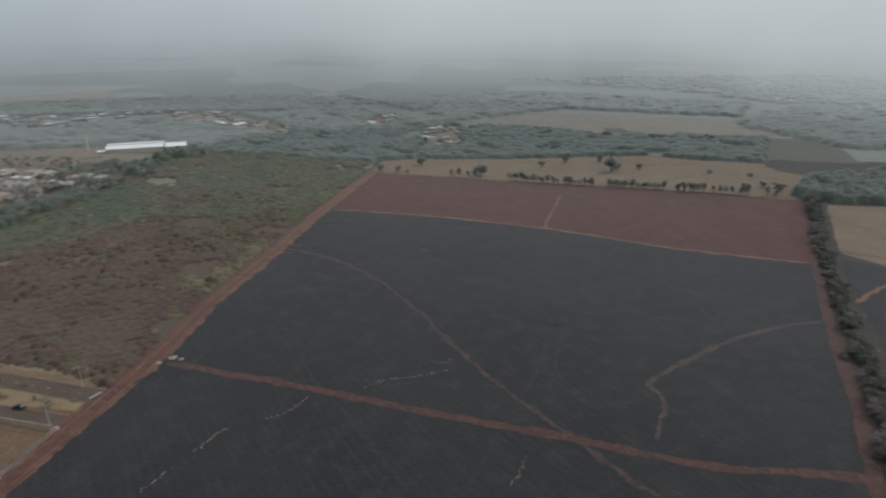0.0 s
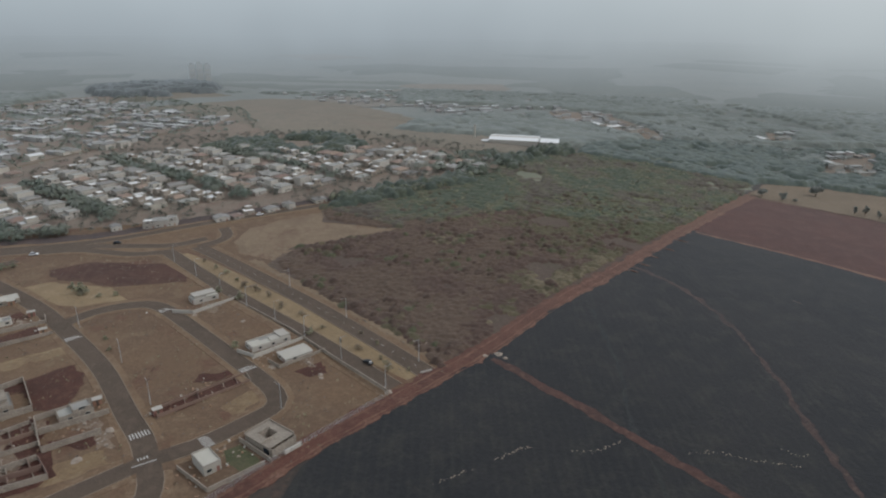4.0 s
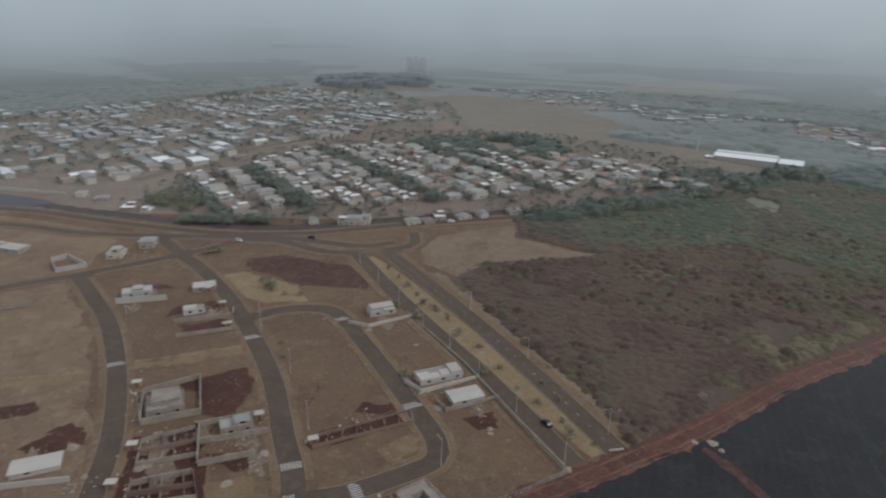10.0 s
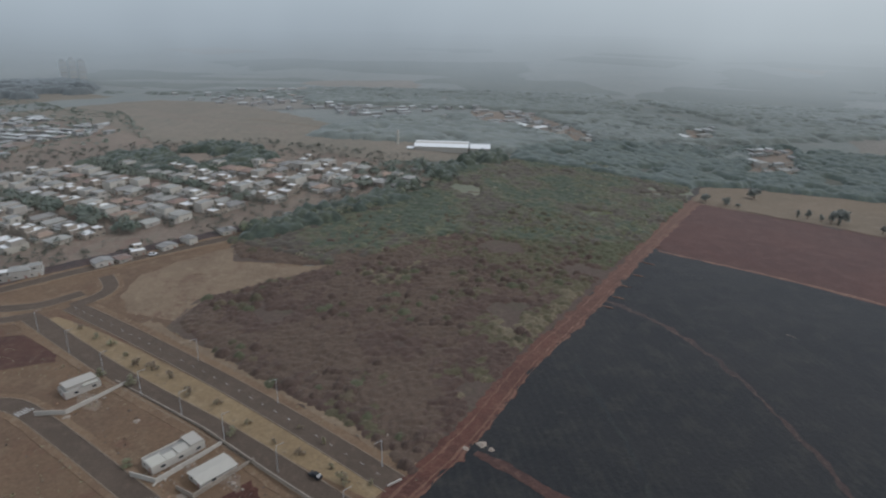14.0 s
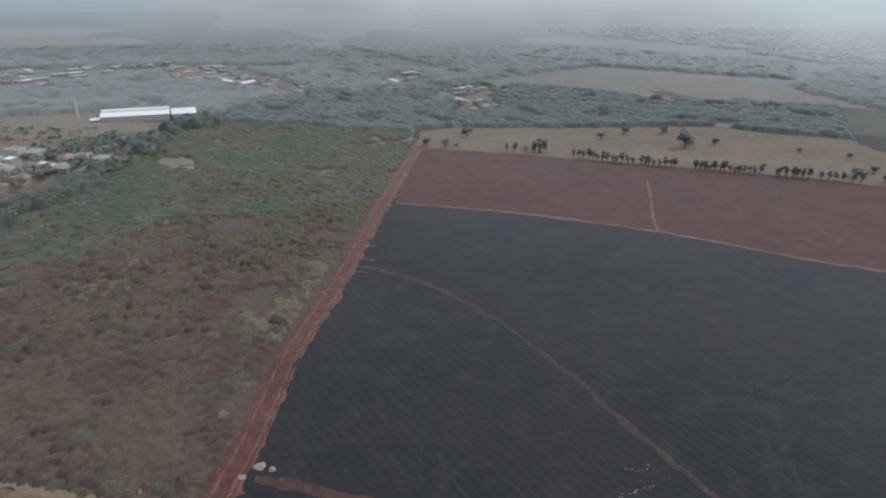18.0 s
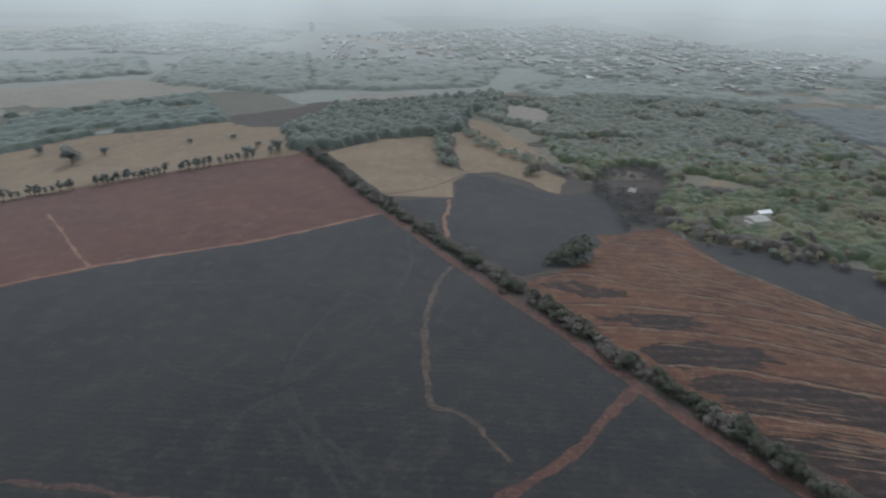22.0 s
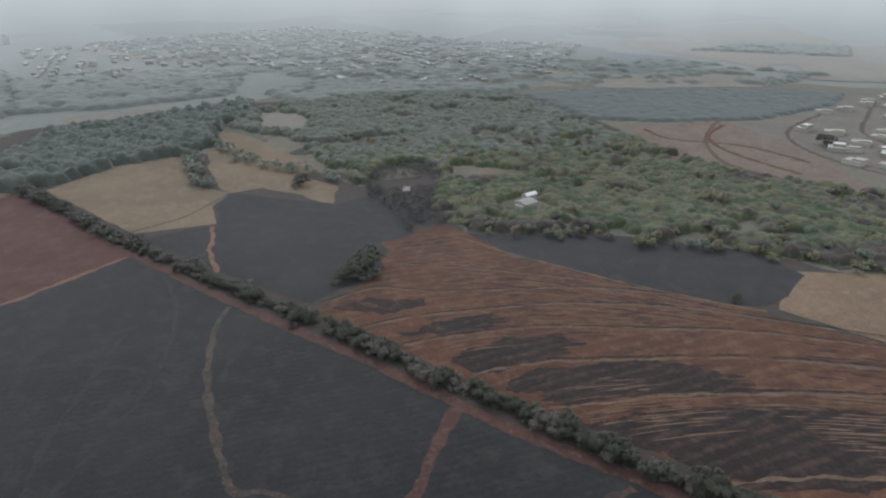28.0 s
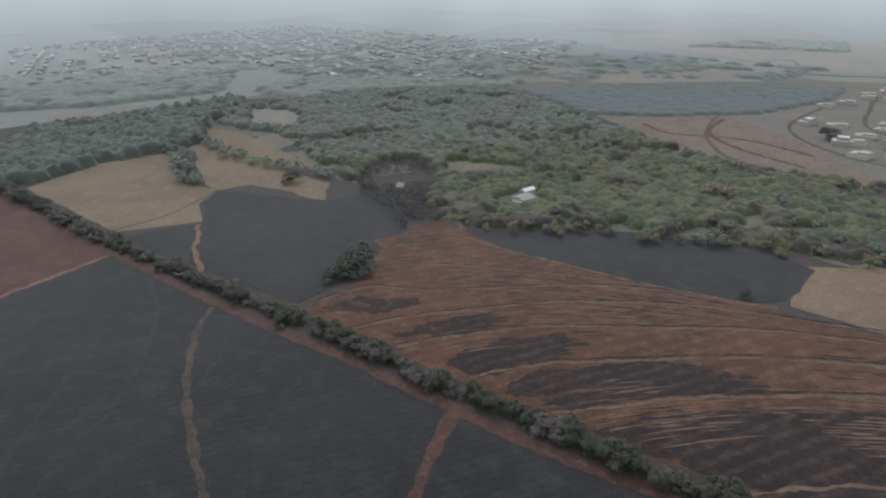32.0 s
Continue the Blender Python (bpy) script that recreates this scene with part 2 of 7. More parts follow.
def varied(name, col, spread=0.25, rough=0.8, sheen=0.3, hue=0.03, island=False, tint=(0.62, 0.68, 0.72, 1), through_light=0.0, fuzz=0.45, second=None):
    """One colour with object by object (or clump by clump) variation and a fine grain."""
    m = bpy.data.materials.new(name)
    m.use_nodes = True
    n, l = m.node_tree.nodes, m.node_tree.links
    b = n["Principled BSDF"]
    b.inputs["Roughness"].default_value = rough
    b.inputs["Specular IOR Level"].default_value = 0.25
    # the same tinted sheen, haze laid over the colour
    b.inputs["Sheen Weight"].default_value = sheen
    b.inputs["Sheen Roughness"].default_value = fuzz
    b.inputs["Sheen Tint"].default_value = tint
    src = n.new("ShaderNodeNewGeometry").outputs["Random Per Island"] if island else n.new("ShaderNodeObjectInfo").outputs["Random"]
    t = n.new("ShaderNodeTexNoise")
    t.inputs["Scale"].default_value, t.inputs["Detail"].default_value = 0.35, 5
    l.new(n.new("ShaderNodeNewGeometry").outputs["Position"], t.inputs["Vector"])
    add = n.new("ShaderNodeMath")
    add.operation = "ADD"
    l.new(src, add.inputs[0])
    l.new(t.outputs["Fac"], add.inputs[1])
    v = n.new("ShaderNodeMapRange")
    v.inputs["From Min"].default_value, v.inputs["From Max"].default_value = 0.3, 1.7
    v.inputs["To Min"].default_value, v.inputs["To Max"].default_value = 1 - spread, 1 + spread
    l.new(add.outputs[0], v.inputs["Value"])
    hu = n.new("ShaderNodeMapRange")
    hu.inputs["To Min"].default_value, hu.inputs["To Max"].default_value = 0.5 - hue, 0.5 + hue
    l.new(src, hu.inputs["Value"])
    g = n.new("ShaderNodeHueSaturation")
    g.inputs["Color"].default_value = (*col, 1)
    if second:
        wide = n.new("ShaderNodeTexNoise")
        wide.inputs["Scale"].default_value, wide.inputs["Detail"].default_value, wide.inputs["Roughness"].default_value = 0.028, 4, 0.65
        l.new(n.new("ShaderNodeNewGeometry").outputs["Position"], wide.inputs["Vector"])
        edge = n.new("ShaderNodeMapRange")
        edge.inputs["From Min"].default_value, edge.inputs["From Max"].default_value = 0.42, 0.6
        l.new(wide.outputs["Fac"], edge.inputs["Value"])
        two = n.new("ShaderNodeMix")
        two.data_type = "RGBA"
        l.new(edge.outputs["Result"], two.inputs[0])
        two.inputs[6].default_value, two.inputs[7].default_value = (*col, 1), (*second, 1)
        l.new(two.outputs[2], g.inputs["Color"])
    l.new(v.outputs["Result"], g.inputs["Value"])
    l.new(hu.outputs["Result"], g.inputs["Hue"])
    l.new(g.outputs["Color"], b.inputs["Base Color"])
    if through_light:
        tr, mx = n.new("ShaderNodeBsdfTranslucent"), n.new("ShaderNodeMixShader")
        l.new(g.outputs["Color"], tr.inputs["Color"])
        mx.inputs["Fac"].default_value = through_light
        l.new(b.outputs[0], mx.inputs[1])
        l.new(tr.outputs[0], mx.inputs[2])
        l.new(mx.outputs[0], n["Material Output"].inputs["Surface"])
    return m


ROWS = -84.0                         # direction of the crop rows, in degrees
WARM = (0.74, 0.63, 0.52, 1)
# bluish sheen tint that puts smoke haze into the materials
HAZE_TINT = (0.74, 0.79, 0.81, 1)
CLAY_TINT = (0.68, 0.64, 0.61, 1)
LEAF_TINT = (0.70, 0.75, 0.73, 1)
M = {
    # open land, its sheen tuned as distance haze
    "land": soil("hazed_dry_land", [(0.142, 0.142, 0.120), (0.124, 0.128, 0.108), (0.162, 0.154, 0.126), (0.112, 0.119, 0.100)], 0.006, 0.2, sheen=0.34, tint=HAZE_TINT),
    "burnt": soil("burnt_stubble", [(0.0150, 0.0152, 0.0162), (0.0205, 0.0198, 0.0198), (0.030, 0.028, 0.0245)], 0.02, 0.8, rough=0.92, sheen=0.20, stripe=(ROWS, 3.0, (0.036, 0.037, 0.030), 0.28), tint=(0.66, 0.66, 0.675, 1)),
    "red": soil("ploughed_red_soil", [(0.070, 0.027, 0.021), (0.057, 0.023, 0.019), (0.086, 0.039, 0.030)], 0.02, 0.8, sheen=0.2, stripe=(-50, 3.0, (0.15, 0.08, 0.06), 0.3), tint=CLAY_TINT),
    "track": soil("red_dirt", [(0.092, 0.037, 0.026), (0.068, 0.028, 0.021), (0.132, 0.066, 0.046)], 0.06, 1.0, tint=WARM),
    "rut": soil("pale_wheel_rut", [(0.138, 0.068, 0.046), (0.108, 0.050, 0.035), (0.185, 0.112, 0.080)], 0.08, 1.0, tint=WARM),
    "dry": soil("dry_grass", [(0.138, 0.088, 0.053), (0.112, 0.072, 0.047), (0.162, 0.112, 0.070), (0.108, 0.056, 0.038)], 0.022, 0.9, sheen=0.12, tint=WARM),
    "straw": soil("straw_grass", [(0.215, 0.152, 0.082), (0.180, 0.125, 0.068), (0.24, 0.178, 0.105)], 0.03, 0.9, tint=WARM),
    "wheat": soil("pale_stubble", [(0.164, 0.122, 0.080), (0.137, 0.103, 0.068), (0.188, 0.146, 0.100)], 0.02, 0.7, sheen=0.16, tint=CLAY_TINT),
    "scrub": soil("scrub_floor", [(0.072, 0.051, 0.042), (0.088, 0.064, 0.050), (0.074, 0.063, 0.043), (0.118, 0.092, 0.064)], 0.02, 0.5, bump=0.4, sheen=0.14, tint=WARM),
    "straw_pale": soil("loose_pale_straw", [(0.136, 0.086, 0.055), (0.104, 0.061, 0.038), (0.172, 0.120, 0.080)], 0.08, 0.9, sheen=0.13, tint=CLAY_TINT),
    "brown": soil("brown_stubble", [(0.087, 0.039, 0.023), (0.066, 0.031, 0.020), (0.116, 0.061, 0.036), (0.044, 0.024, 0.018)], 0.02, 0.7, sheen=0.12, stripe=(-84, 6.0, (0.18, 0.11, 0.07), 0.22), tint=CLAY_TINT),
    "ash": soil("scorched_stubble", [(0.019, 0.0135, 0.0125), (0.026, 0.017, 0.015), (0.046, 0.030, 0.023)], 0.05, 0.7, sheen=0.1, stripe=(-80, 5.0, (0.11, 0.07, 0.05), 0.3)),
    "asphalt": soil("asphalt", [(0.072, 0.053, 0.039), (0.085, 0.062, 0.046), (0.104, 0.076, 0.056)], 0.05, 2.0, sheen=0.15, tint=WARM),
    "paving": soil("dusty_paving", [(0.162, 0.106, 0.064), (0.132, 0.084, 0.052), (0.196, 0.140, 0.092)], 0.05, 1.5, sheen=0.12, tint=WARM),
    "wood": soil("wood_floor", [(0.084, 0.080, 0.058), (0.098, 0.088, 0.063), (0.072, 0.073, 0.053)], 0.02, 0.5, bump=0.6, sheen=0.2, tint=HAZE_TINT),
    # stubble and green land for far off, haze mixed into their colours
    "wheat_hazed": soil("hazed_stubble", [(0.172, 0.156, 0.130), (0.152, 0.140, 0.118), (0.190, 0.172, 0.144)], 0.01, 0.3, sheen=0.28, tint=CLAY_TINT),
    "green_hazed": soil("hazed_green_land", [(0.118, 0.126, 0.108), (0.130, 0.134, 0.112), (0.106, 0.115, 0.099)], 0.01, 0.3, sheen=0.24, tint=HAZE_TINT),
    "earth": soil("dark_red_earth", [(0.062, 0.023, 0.016), (0.048, 0.019, 0.014), (0.092, 0.042, 0.029)], 0.08, 1.2, sheen=0.2, tint=WARM),
    "yard": soil("town_ground", [(0.190, 0.146, 0.108), (0.158, 0.118, 0.088), (0.146, 0.124, 0.092), (0.140, 0.088, 0.066)], 0.015, 0.4, sheen=0.26, tint=CLAY_TINT),
    "concrete": soil("weathered_concrete", [(0.295, 0.252, 0.205), (0.235, 0.198, 0.160), (0.345, 0.300, 0.248)], 0.25, 3.0, sheen=0.12, tint=WARM),
    "stone": soil("pale_rubble", [(0.290, 0.245, 0.198), (0.230, 0.188, 0.150), (0.190, 0.130, 0.096)], 0.4, 3.0, sheen=0.25, tint=WARM),
    "white": varied("white_paint", (0.42, 0.388, 0.338), 0.2, 0.7, 0.2, 0.01),
    "roof_white": varied("white_metal_roof", (0.64, 0.635, 0.61), 0.15, 0.55, 0.15, 0.01),
    "hall_white": varied("bright_white_sheet", (0.72, 0.72, 0.70), 0.06, 0.5, 0.1, 0.01),
    "roof_pale": varied("dusty_pale_roof", (0.385, 0.358, 0.308), 0.15, 0.75, 0.1, 0.01),
    "kerb": soil("dusty_kerb", [(0.22, 0.175, 0.13), (0.17, 0.13, 0.095), (0.27, 0.22, 0.17)], 0.3, 3.0, sheen=0.12, tint=WARM),
    "block": varied("bare_block_wall", (0.185, 0.122, 0.096), 0.3, 0.9, 0.15, 0.01),
    "roof_grey": varied("fibre_cement_roof", (0.245, 0.232, 0.208), 0.30, 0.85, 0.3, 0.02),
    "roof_clay": varied("clay_tile_roof", (0.235, 0.165, 0.125), 0.25, 0.85, 0.3, 0.008),
    "beige": varied("beige_render", (0.34, 0.31, 0.265), 0.25, 0.85, 0.25, 0.012),
    # strong bluish sheen fades the towers as haze would
    "tower": varied("hazed_tower_render", (0.33, 0.32, 0.30), 0.1, 0.8, 0.9, 0.01, False, HAZE_TINT, 0.0, 0.6),
    "roof_raw": soil("bare_concrete_roof", [(0.250, 0.215, 0.175), (0.200, 0.168, 0.134), (0.290, 0.252, 0.208)], 0.3, 2.0, sheen=0.1, tint=WARM),
    "brick": varied("bare_brick", (0.27, 0.15, 0.105), 0.20, 0.9, 0.25, 0.02),
    "glass": varied("dark_window_glass", (0.03, 0.035, 0.04), 0.3, 0.12, 0.0, 0.01),
    "steel": varied("galvanised_steel", (0.42, 0.43, 0.43), 0.15, 0.5, 0.2, 0.01),
    "bark": varied("bark", (0.11, 0.085, 0.065), 0.3, 0.95, 0.3, 0.02),
    # leaf tones raised and veiled with sheen in place of haze
    "leaf": varied("haze_lifted_leaf", (0.150, 0.160, 0.080), 0.24, 0.85, 0.35, 0.03, True, HAZE_TINT, 0.15, 0.55, (0.19, 0.175, 0.10)),
    "leaf_dark": varied("dark_leaf", (0.104, 0.126, 0.080), 0.20, 0.85, 0.5, 0.03, True, HAZE_TINT, 0.15, 0.55, (0.145, 0.152, 0.10)),
    "leaf_dry": varied("olive_leaf", (0.200, 0.185, 0.100), 0.24, 0.9, 0.3, 0.04, True, HAZE_TINT, 0.15, 0.55, (0.19, 0.14, 0.09)),
    "twig_burnt": varied("charred_twigs", (0.052, 0.049, 0.047), 0.2, 0.95, 0.3, 0.02, True, HAZE_TINT, 0.1, 0.5),
    "leaf_yellow": varied("yellow_green_leaf", (0.160, 0.158, 0.068), 0.22, 0.9, 0.25, 0.03, True, HAZE_TINT, 0.15, 0.55),
    # field-row leaves made paler still, haze in the base colour
    "leaf_row": varied("hazy_field_tree_leaf", (0.165, 0.168, 0.138), 0.12, 0.85, 0.6, 0.02, True, HAZE_TINT, 0.35, 0.55),
    "leaf_near": varied("hedge_leaf", (0.080, 0.086, 0.058), 0.10, 0.9, 0.38, 0.03, True, HAZE_TINT, 0.35, 0.5, (0.096, 0.090, 0.064)),
    # far leaves: grey haze mixed into the green
    "leaf_far": varied("hazy_leaf", (0.140, 0.152, 0.132), 0.08, 0.85, 0.5, 0.02, True, HAZE_TINT, 0.15, 0.6, (0.15, 0.152, 0.115)),
    "twig_grey": varied("grey_bare_twigs", (0.118, 0.102, 0.088), 0.15, 0.95, 0.3, 0.02, True, HAZE_TINT, 0.15, 0.5),
    "car_white": varied("white_car_paint", (0.70, 0.70, 0.70), 0.1, 0.3, 0.0, 0.01),
    "car_dark": varied("black_car_paint", (0.02, 0.02, 0.022), 0.1, 0.3, 0.0, 0.01),
    "rubber": varied("tyre_rubber", (0.02, 0.02, 0.02), 0.1, 0.9, 0.1, 0.01),
    # massed town and far houses, sheened to suggest haze
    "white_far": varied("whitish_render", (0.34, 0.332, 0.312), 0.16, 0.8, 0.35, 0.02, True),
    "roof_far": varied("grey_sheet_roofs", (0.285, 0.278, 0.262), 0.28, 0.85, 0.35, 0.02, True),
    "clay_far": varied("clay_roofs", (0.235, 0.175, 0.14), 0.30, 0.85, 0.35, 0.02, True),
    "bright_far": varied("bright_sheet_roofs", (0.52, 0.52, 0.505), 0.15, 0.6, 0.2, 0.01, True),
    "line": soil("worn_road_paint", [(0.50, 0.48, 0.44), (0.40, 0.38, 0.35), (0.28, 0.265, 0.24)], 0.5, 4.0, sheen=0.2),
}


# ---------- builders ----------
def mesh_object(name, verts, faces, material, parent=None, smooth=False):
    me = bpy.data.meshes.new(name)
    me.from_pydata(verts, [], faces)
    me.materials.append(material)
    if smooth:
        me.shade_smooth()
    ob = new(name, me)
    if parent:
        ob.parent = parent
    return ob


def rough_outline(poly, step=6.0, wobble=1.5, seed=0):
    """The outline with points every few metres, pushed to and fro by noise."""
    out = []
    for (ax, ay), (bx, by) in zip(poly, poly[1:] + poly[:1]):
        k = max(1, int(math.hypot(bx - ax, by - ay) / step))
        for i in range(k):
            x, y = ax + (bx - ax) * i / k, ay + (by - ay) * i / k
            d = noise.noise_vector((x * 0.09, y * 0.09, seed)) * wobble + noise.noise_vector((x * 0.35, y * 0.35, seed + 7)) * wobble * 0.4
            out.append((x + d.x, y + d.y))
    return out


def patch(name, poly, lift, material, grid=22.0, wobble=1.5, step=6.0, label="", category="field", kind="structure"):
    """A piece of ground, draped on the land."""
    pts = [Vector(p) for p in rough_outline(poly, step, wobble, len(name))]
    edges = [(i, (i + 1) % len(pts)) for i in range(len(pts))]
    xs, ys = [p.x for p in pts], [p.y for p in pts]
    x = min(xs)
    inner = []
    while x < max(xs):
        y = min(ys)
        while y < max(ys):
            inner.append(Vector((x + 0.37, y + 0.21)))
            y += grid
        x += grid
    v, e, f, *_ = delaunay_2d_cdt(pts + inner, edges, [], 1, 1e-4)
    ob = mesh_object(name, [(p.x, p.y, lie(p.x, p.y) + lift) for p in v], [tuple(q) for q in f], material)
    if sum(p.normal.z for p in ob.data.polygons) < 0:
        ob.data.flip_normals()
    return tagged(ob, label, category, "", kind)


def glide(pts, step=5.0):
    """A smooth line through the points."""
    p = [Vector(q) for q in pts]
    p = [p[0] * 2 - p[1]] + p + [p[-1] * 2 - p[-2]]
    out = []
    for i in range(1, len(p) - 2):
        a, b, c, d = p[i - 1:i + 3]
        k = max(1, int((c - b).length / step))
        for j in range(k):
            t = j / k
            out.append(0.5 * (2 * b + (c - a) * t + (2 * a - 5 * b + 4 * c - d) * t * t + (3 * b - a - 3 * c + d) * t ** 3))
    return out + [p[-2]]


def ribbon(name, pts, width, lift, material, ragged=0.0, step=4.0, label="", category="track", kind="structure", shift=0.0):
    line = glide(pts, step)
    verts, faces = [], []
    for i, p in enumerate(line):
        d = (line[min(i + 1, len(line) - 1)] - line[max(i - 1, 0)]).normalized()
        s = Vector((-d.y, d.x))
        for k in (-1, 0, 1):
            w = max(0.05, width / 2 + ragged * (noise.noise((p.x * 0.15, p.y * 0.15, 3.0 + k)) + 0.6 * noise.noise((p.x * 0.6, p.y * 0.6, 9.0 + k))))
            q = p + s * (k * w + shift)
            verts.append((q.x, q.y, lie(q.x, q.y) + lift))
        if i:
            a = 3 * i
            faces += [(a - 3, a, a + 1, a - 2), (a - 2, a + 1, a + 2, a - 1)]
    ob = mesh_object(name, verts, faces, material)
    if ob.data.polygons[0].normal.z < 0:
        ob.data.flip_normals()
    return tagged(ob, label, category, "", kind)


# ---------- the land ----------
verts, faces, rings = [], [], []
for j in range(64):
    r = 14.0 * j if j < 50 else 700 * 1.17 ** (j - 50)
    rings.append(r)
for r in rings:
    for k in range(96):
        a = 2 * math.pi * k / 96
        x, y = 120 + r * math.cos(a), 230 + r * math.sin(a)
        verts.append((x, y, lie(x, y) - 0.25))
for j in range(len(rings) - 1):
    for k in range(96):
        a, b = 96 * j + k, 96 * j + (k + 1) % 96
        faces.append((a, a + 96, b + 96, b))
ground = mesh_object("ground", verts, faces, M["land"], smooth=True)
tagged(ground, "dry brown and green open land to the horizon", "ground", "", "structure")


# ---------- fields ----------
VERGE = soil("weedy_verge", [(0.050, 0.036, 0.029), (0.042, 0.035, 0.028), (0.070, 0.045, 0.034)], 0.05, 0.8, sheen=0.18)
patch("rough_ground", [(-90, 100), (-20, 215), (20, 280), (105, 400), (176, 505), (210, 565), (310, 605), (400, 575), (540, 400), (620, 330), (690, 180), (690, 0), (640, -130), (500, -160), (420, -165), (300, -240), (180, -330), (20, -260), (-120, -120), (-170, 0)], -0.08, VERGE, grid=30, wobble=4, label="rough weedy ground between the fields", category="ground")
patch("burnt_field", [(-10, 224), (106, 394), (172, 347), (225, 296), (268, 238), (320, 192), (264, 142), (208, 95), (160, 56), (100, -4), (30, -64), (-64, 60), (-54, 152)], 0.05, M["burnt"], label="burnt black stubble field with faint crop rows")
patch("red_field", [(106, 394), (176, 506), (265, 470), (349, 392), (438, 278), (385, 228), (338, 194), (320, 190), (268, 238), (225, 296), (172, 347)], 0.06, M["red"], label="ploughed field of dark red soil")
patch("dry_pasture", [(182, 506), (212, 558), (262, 570), (325, 560), (380, 540), (432, 512), (475, 478), (494, 428), (526, 380), (508, 352), (512, 322), (436, 279), (349, 392), (265, 470)], 0.3, M["wheat"], wobble=5, label="pale dry pasture beyond the red field")
patch("pale_field", [(440, 261), (505, 219), (513, 186), (432, 172), (417, 150), (392, 158), (361, 154), (352, 194)], 0.05, M["wheat"], label="pale harvested field beside the hedge")
patch("pale_field_edge", [(531, 170), (482, 144), (444, 106), (422, 82), (384, 89), (410, 111), (424, 131), (416, 151), (473, 169)], 0.055, M["wheat"], wobble=3, label="dry field along the wood")
patch("dry_strip", [(545, 168), (575, 166), (552, 140), (500, 112), (462, 92), (440, 104), (482, 142), (531, 166)], 0.06, M["wheat"], wobble=3, label="dry reddish strip along the wood", category="field")
patch("pale_clearing", [(575, 172), (560, 147), (495, 136), (512, 153)], 0.05, M["wheat"], wobble=3, label="pale clearing in the wood")
patch("small_clearing", [(451, -5), (433, -37), (412, -30), (428, 0)], 0.05, M["wheat"], wobble=2, label="small dry clearing in the wood")
patch("burnt_strip", [(345, 190), (360, 153), (392, 156), (417, 150), (385, 87), (415, 38), (344, 28), (323, 55), (287, 70), (270, 85), (252, 110), (288, 142)], 0.06, M["burnt"], wobble=3, label="burnt black ground behind the hedge")
patch("brown_field", [(246, 106), (258, 92), (276, 78), (322, 74), (342, 34), (284, 2), (236, -31), (202, -60), (163, -91), (60, -190), (40, -60), (124, 16), (176, 60), (221, 92)], 0.05, M["brown"], wobble=3, label="brown stubble field on a gentle slope")
patch("burnt_wood_floor", [(458, 56), (472, 25), (452, 5), (406, 13), (366, 28), (338, 24), (328, 54), (372, 60), (402, 70)], 0.065, VERGE, wobble=7, step=3, label="burnt dark floor of a gap in the wood", category="burnt ground")
patch("burnt_patch", [(319, 22), (304, -34), (275, -75), (253, -103), (224, -105), (202, -73), (208, -57), (234, -29), (276, 7)], 0.07, M["burnt"], wobble=3, label="burnt black strip along the wood")
patch("tan_field", [(227, -105), (213, -141), (190, -220), (60, -190), (163, -92), (200, -72)], 0.06, soil("tan_stubble", [(0.172, 0.118, 0.078), (0.140, 0.096, 0.064), (0.192, 0.138, 0.094)], 0.03, 0.8, sheen=0.14, tint=WARM), wobble=2, label="tan dry field")
patch("scrubland", [(-18, 207), (-37, 224), (-87, 263), (-117, 291), (-114, 315), (-86, 332), (-55, 353), (-74, 351), (-108, 357), (-115, 375), (-85, 420), (-20, 468), (9, 525), (71, 564), (195, 545), (174, 500), (107, 392), (20, 270)], 0.03, M["scrub"], wobble=3, label="leafless brown scrubland")
patch("green_scrub_ground", [(-60, 395), (0, 398), (68, 386), (108, 396), (174, 500), (196, 548), (120, 600), (60, 575), (5, 530), (-20, 470)], 0.04, soil("weedy_green_ground", [(0.130, 0.130, 0.078), (0.155, 0.145, 0.088), (0.110, 0.112, 0.068), (0.18, 0.16, 0.10)], 0.03, 0.5), wobble=8, label="weedy greenish ground under scrub")
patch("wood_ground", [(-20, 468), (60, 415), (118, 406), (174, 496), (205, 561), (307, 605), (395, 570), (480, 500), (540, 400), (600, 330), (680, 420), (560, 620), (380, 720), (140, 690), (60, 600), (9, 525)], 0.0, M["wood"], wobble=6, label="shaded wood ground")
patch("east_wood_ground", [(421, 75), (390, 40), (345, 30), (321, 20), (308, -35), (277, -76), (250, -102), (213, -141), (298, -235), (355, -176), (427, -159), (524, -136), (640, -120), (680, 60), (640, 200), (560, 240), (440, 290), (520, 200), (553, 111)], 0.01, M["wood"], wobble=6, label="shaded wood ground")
patch("eastern_land", [(205, -140), (180, -330), (400, -580), (590, -560), (660, -430), (740, -250), (740, 100), (640, 200), (560, 240), (420, 60), (300, -60)], -0.06, soil("weedy_dry_land", [(0.128, 0.116, 0.088), (0.110, 0.104, 0.080), (0.150, 0.130, 0.098)], 0.02, 0.4, sheen=0.2, tint=CLAY_TINT), grid=40, wobble=6, label="weedy dry land round the wood and the village", category="ground")
patch("building_land", [(-45, 170), (-18, 207), (-37, 224), (-87, 263), (-117, 291), (-114, 315), (-86, 332), (-55, 353), (-74, 351), (-108, 357), (-115, 380), (-180, 350), (-330, 300), (-430, 270), (-430, 120), (-330, 0), (-150, 5), (-90, 100)], 0.02, M["dry"], wobble=2, label="dry grass building plots")
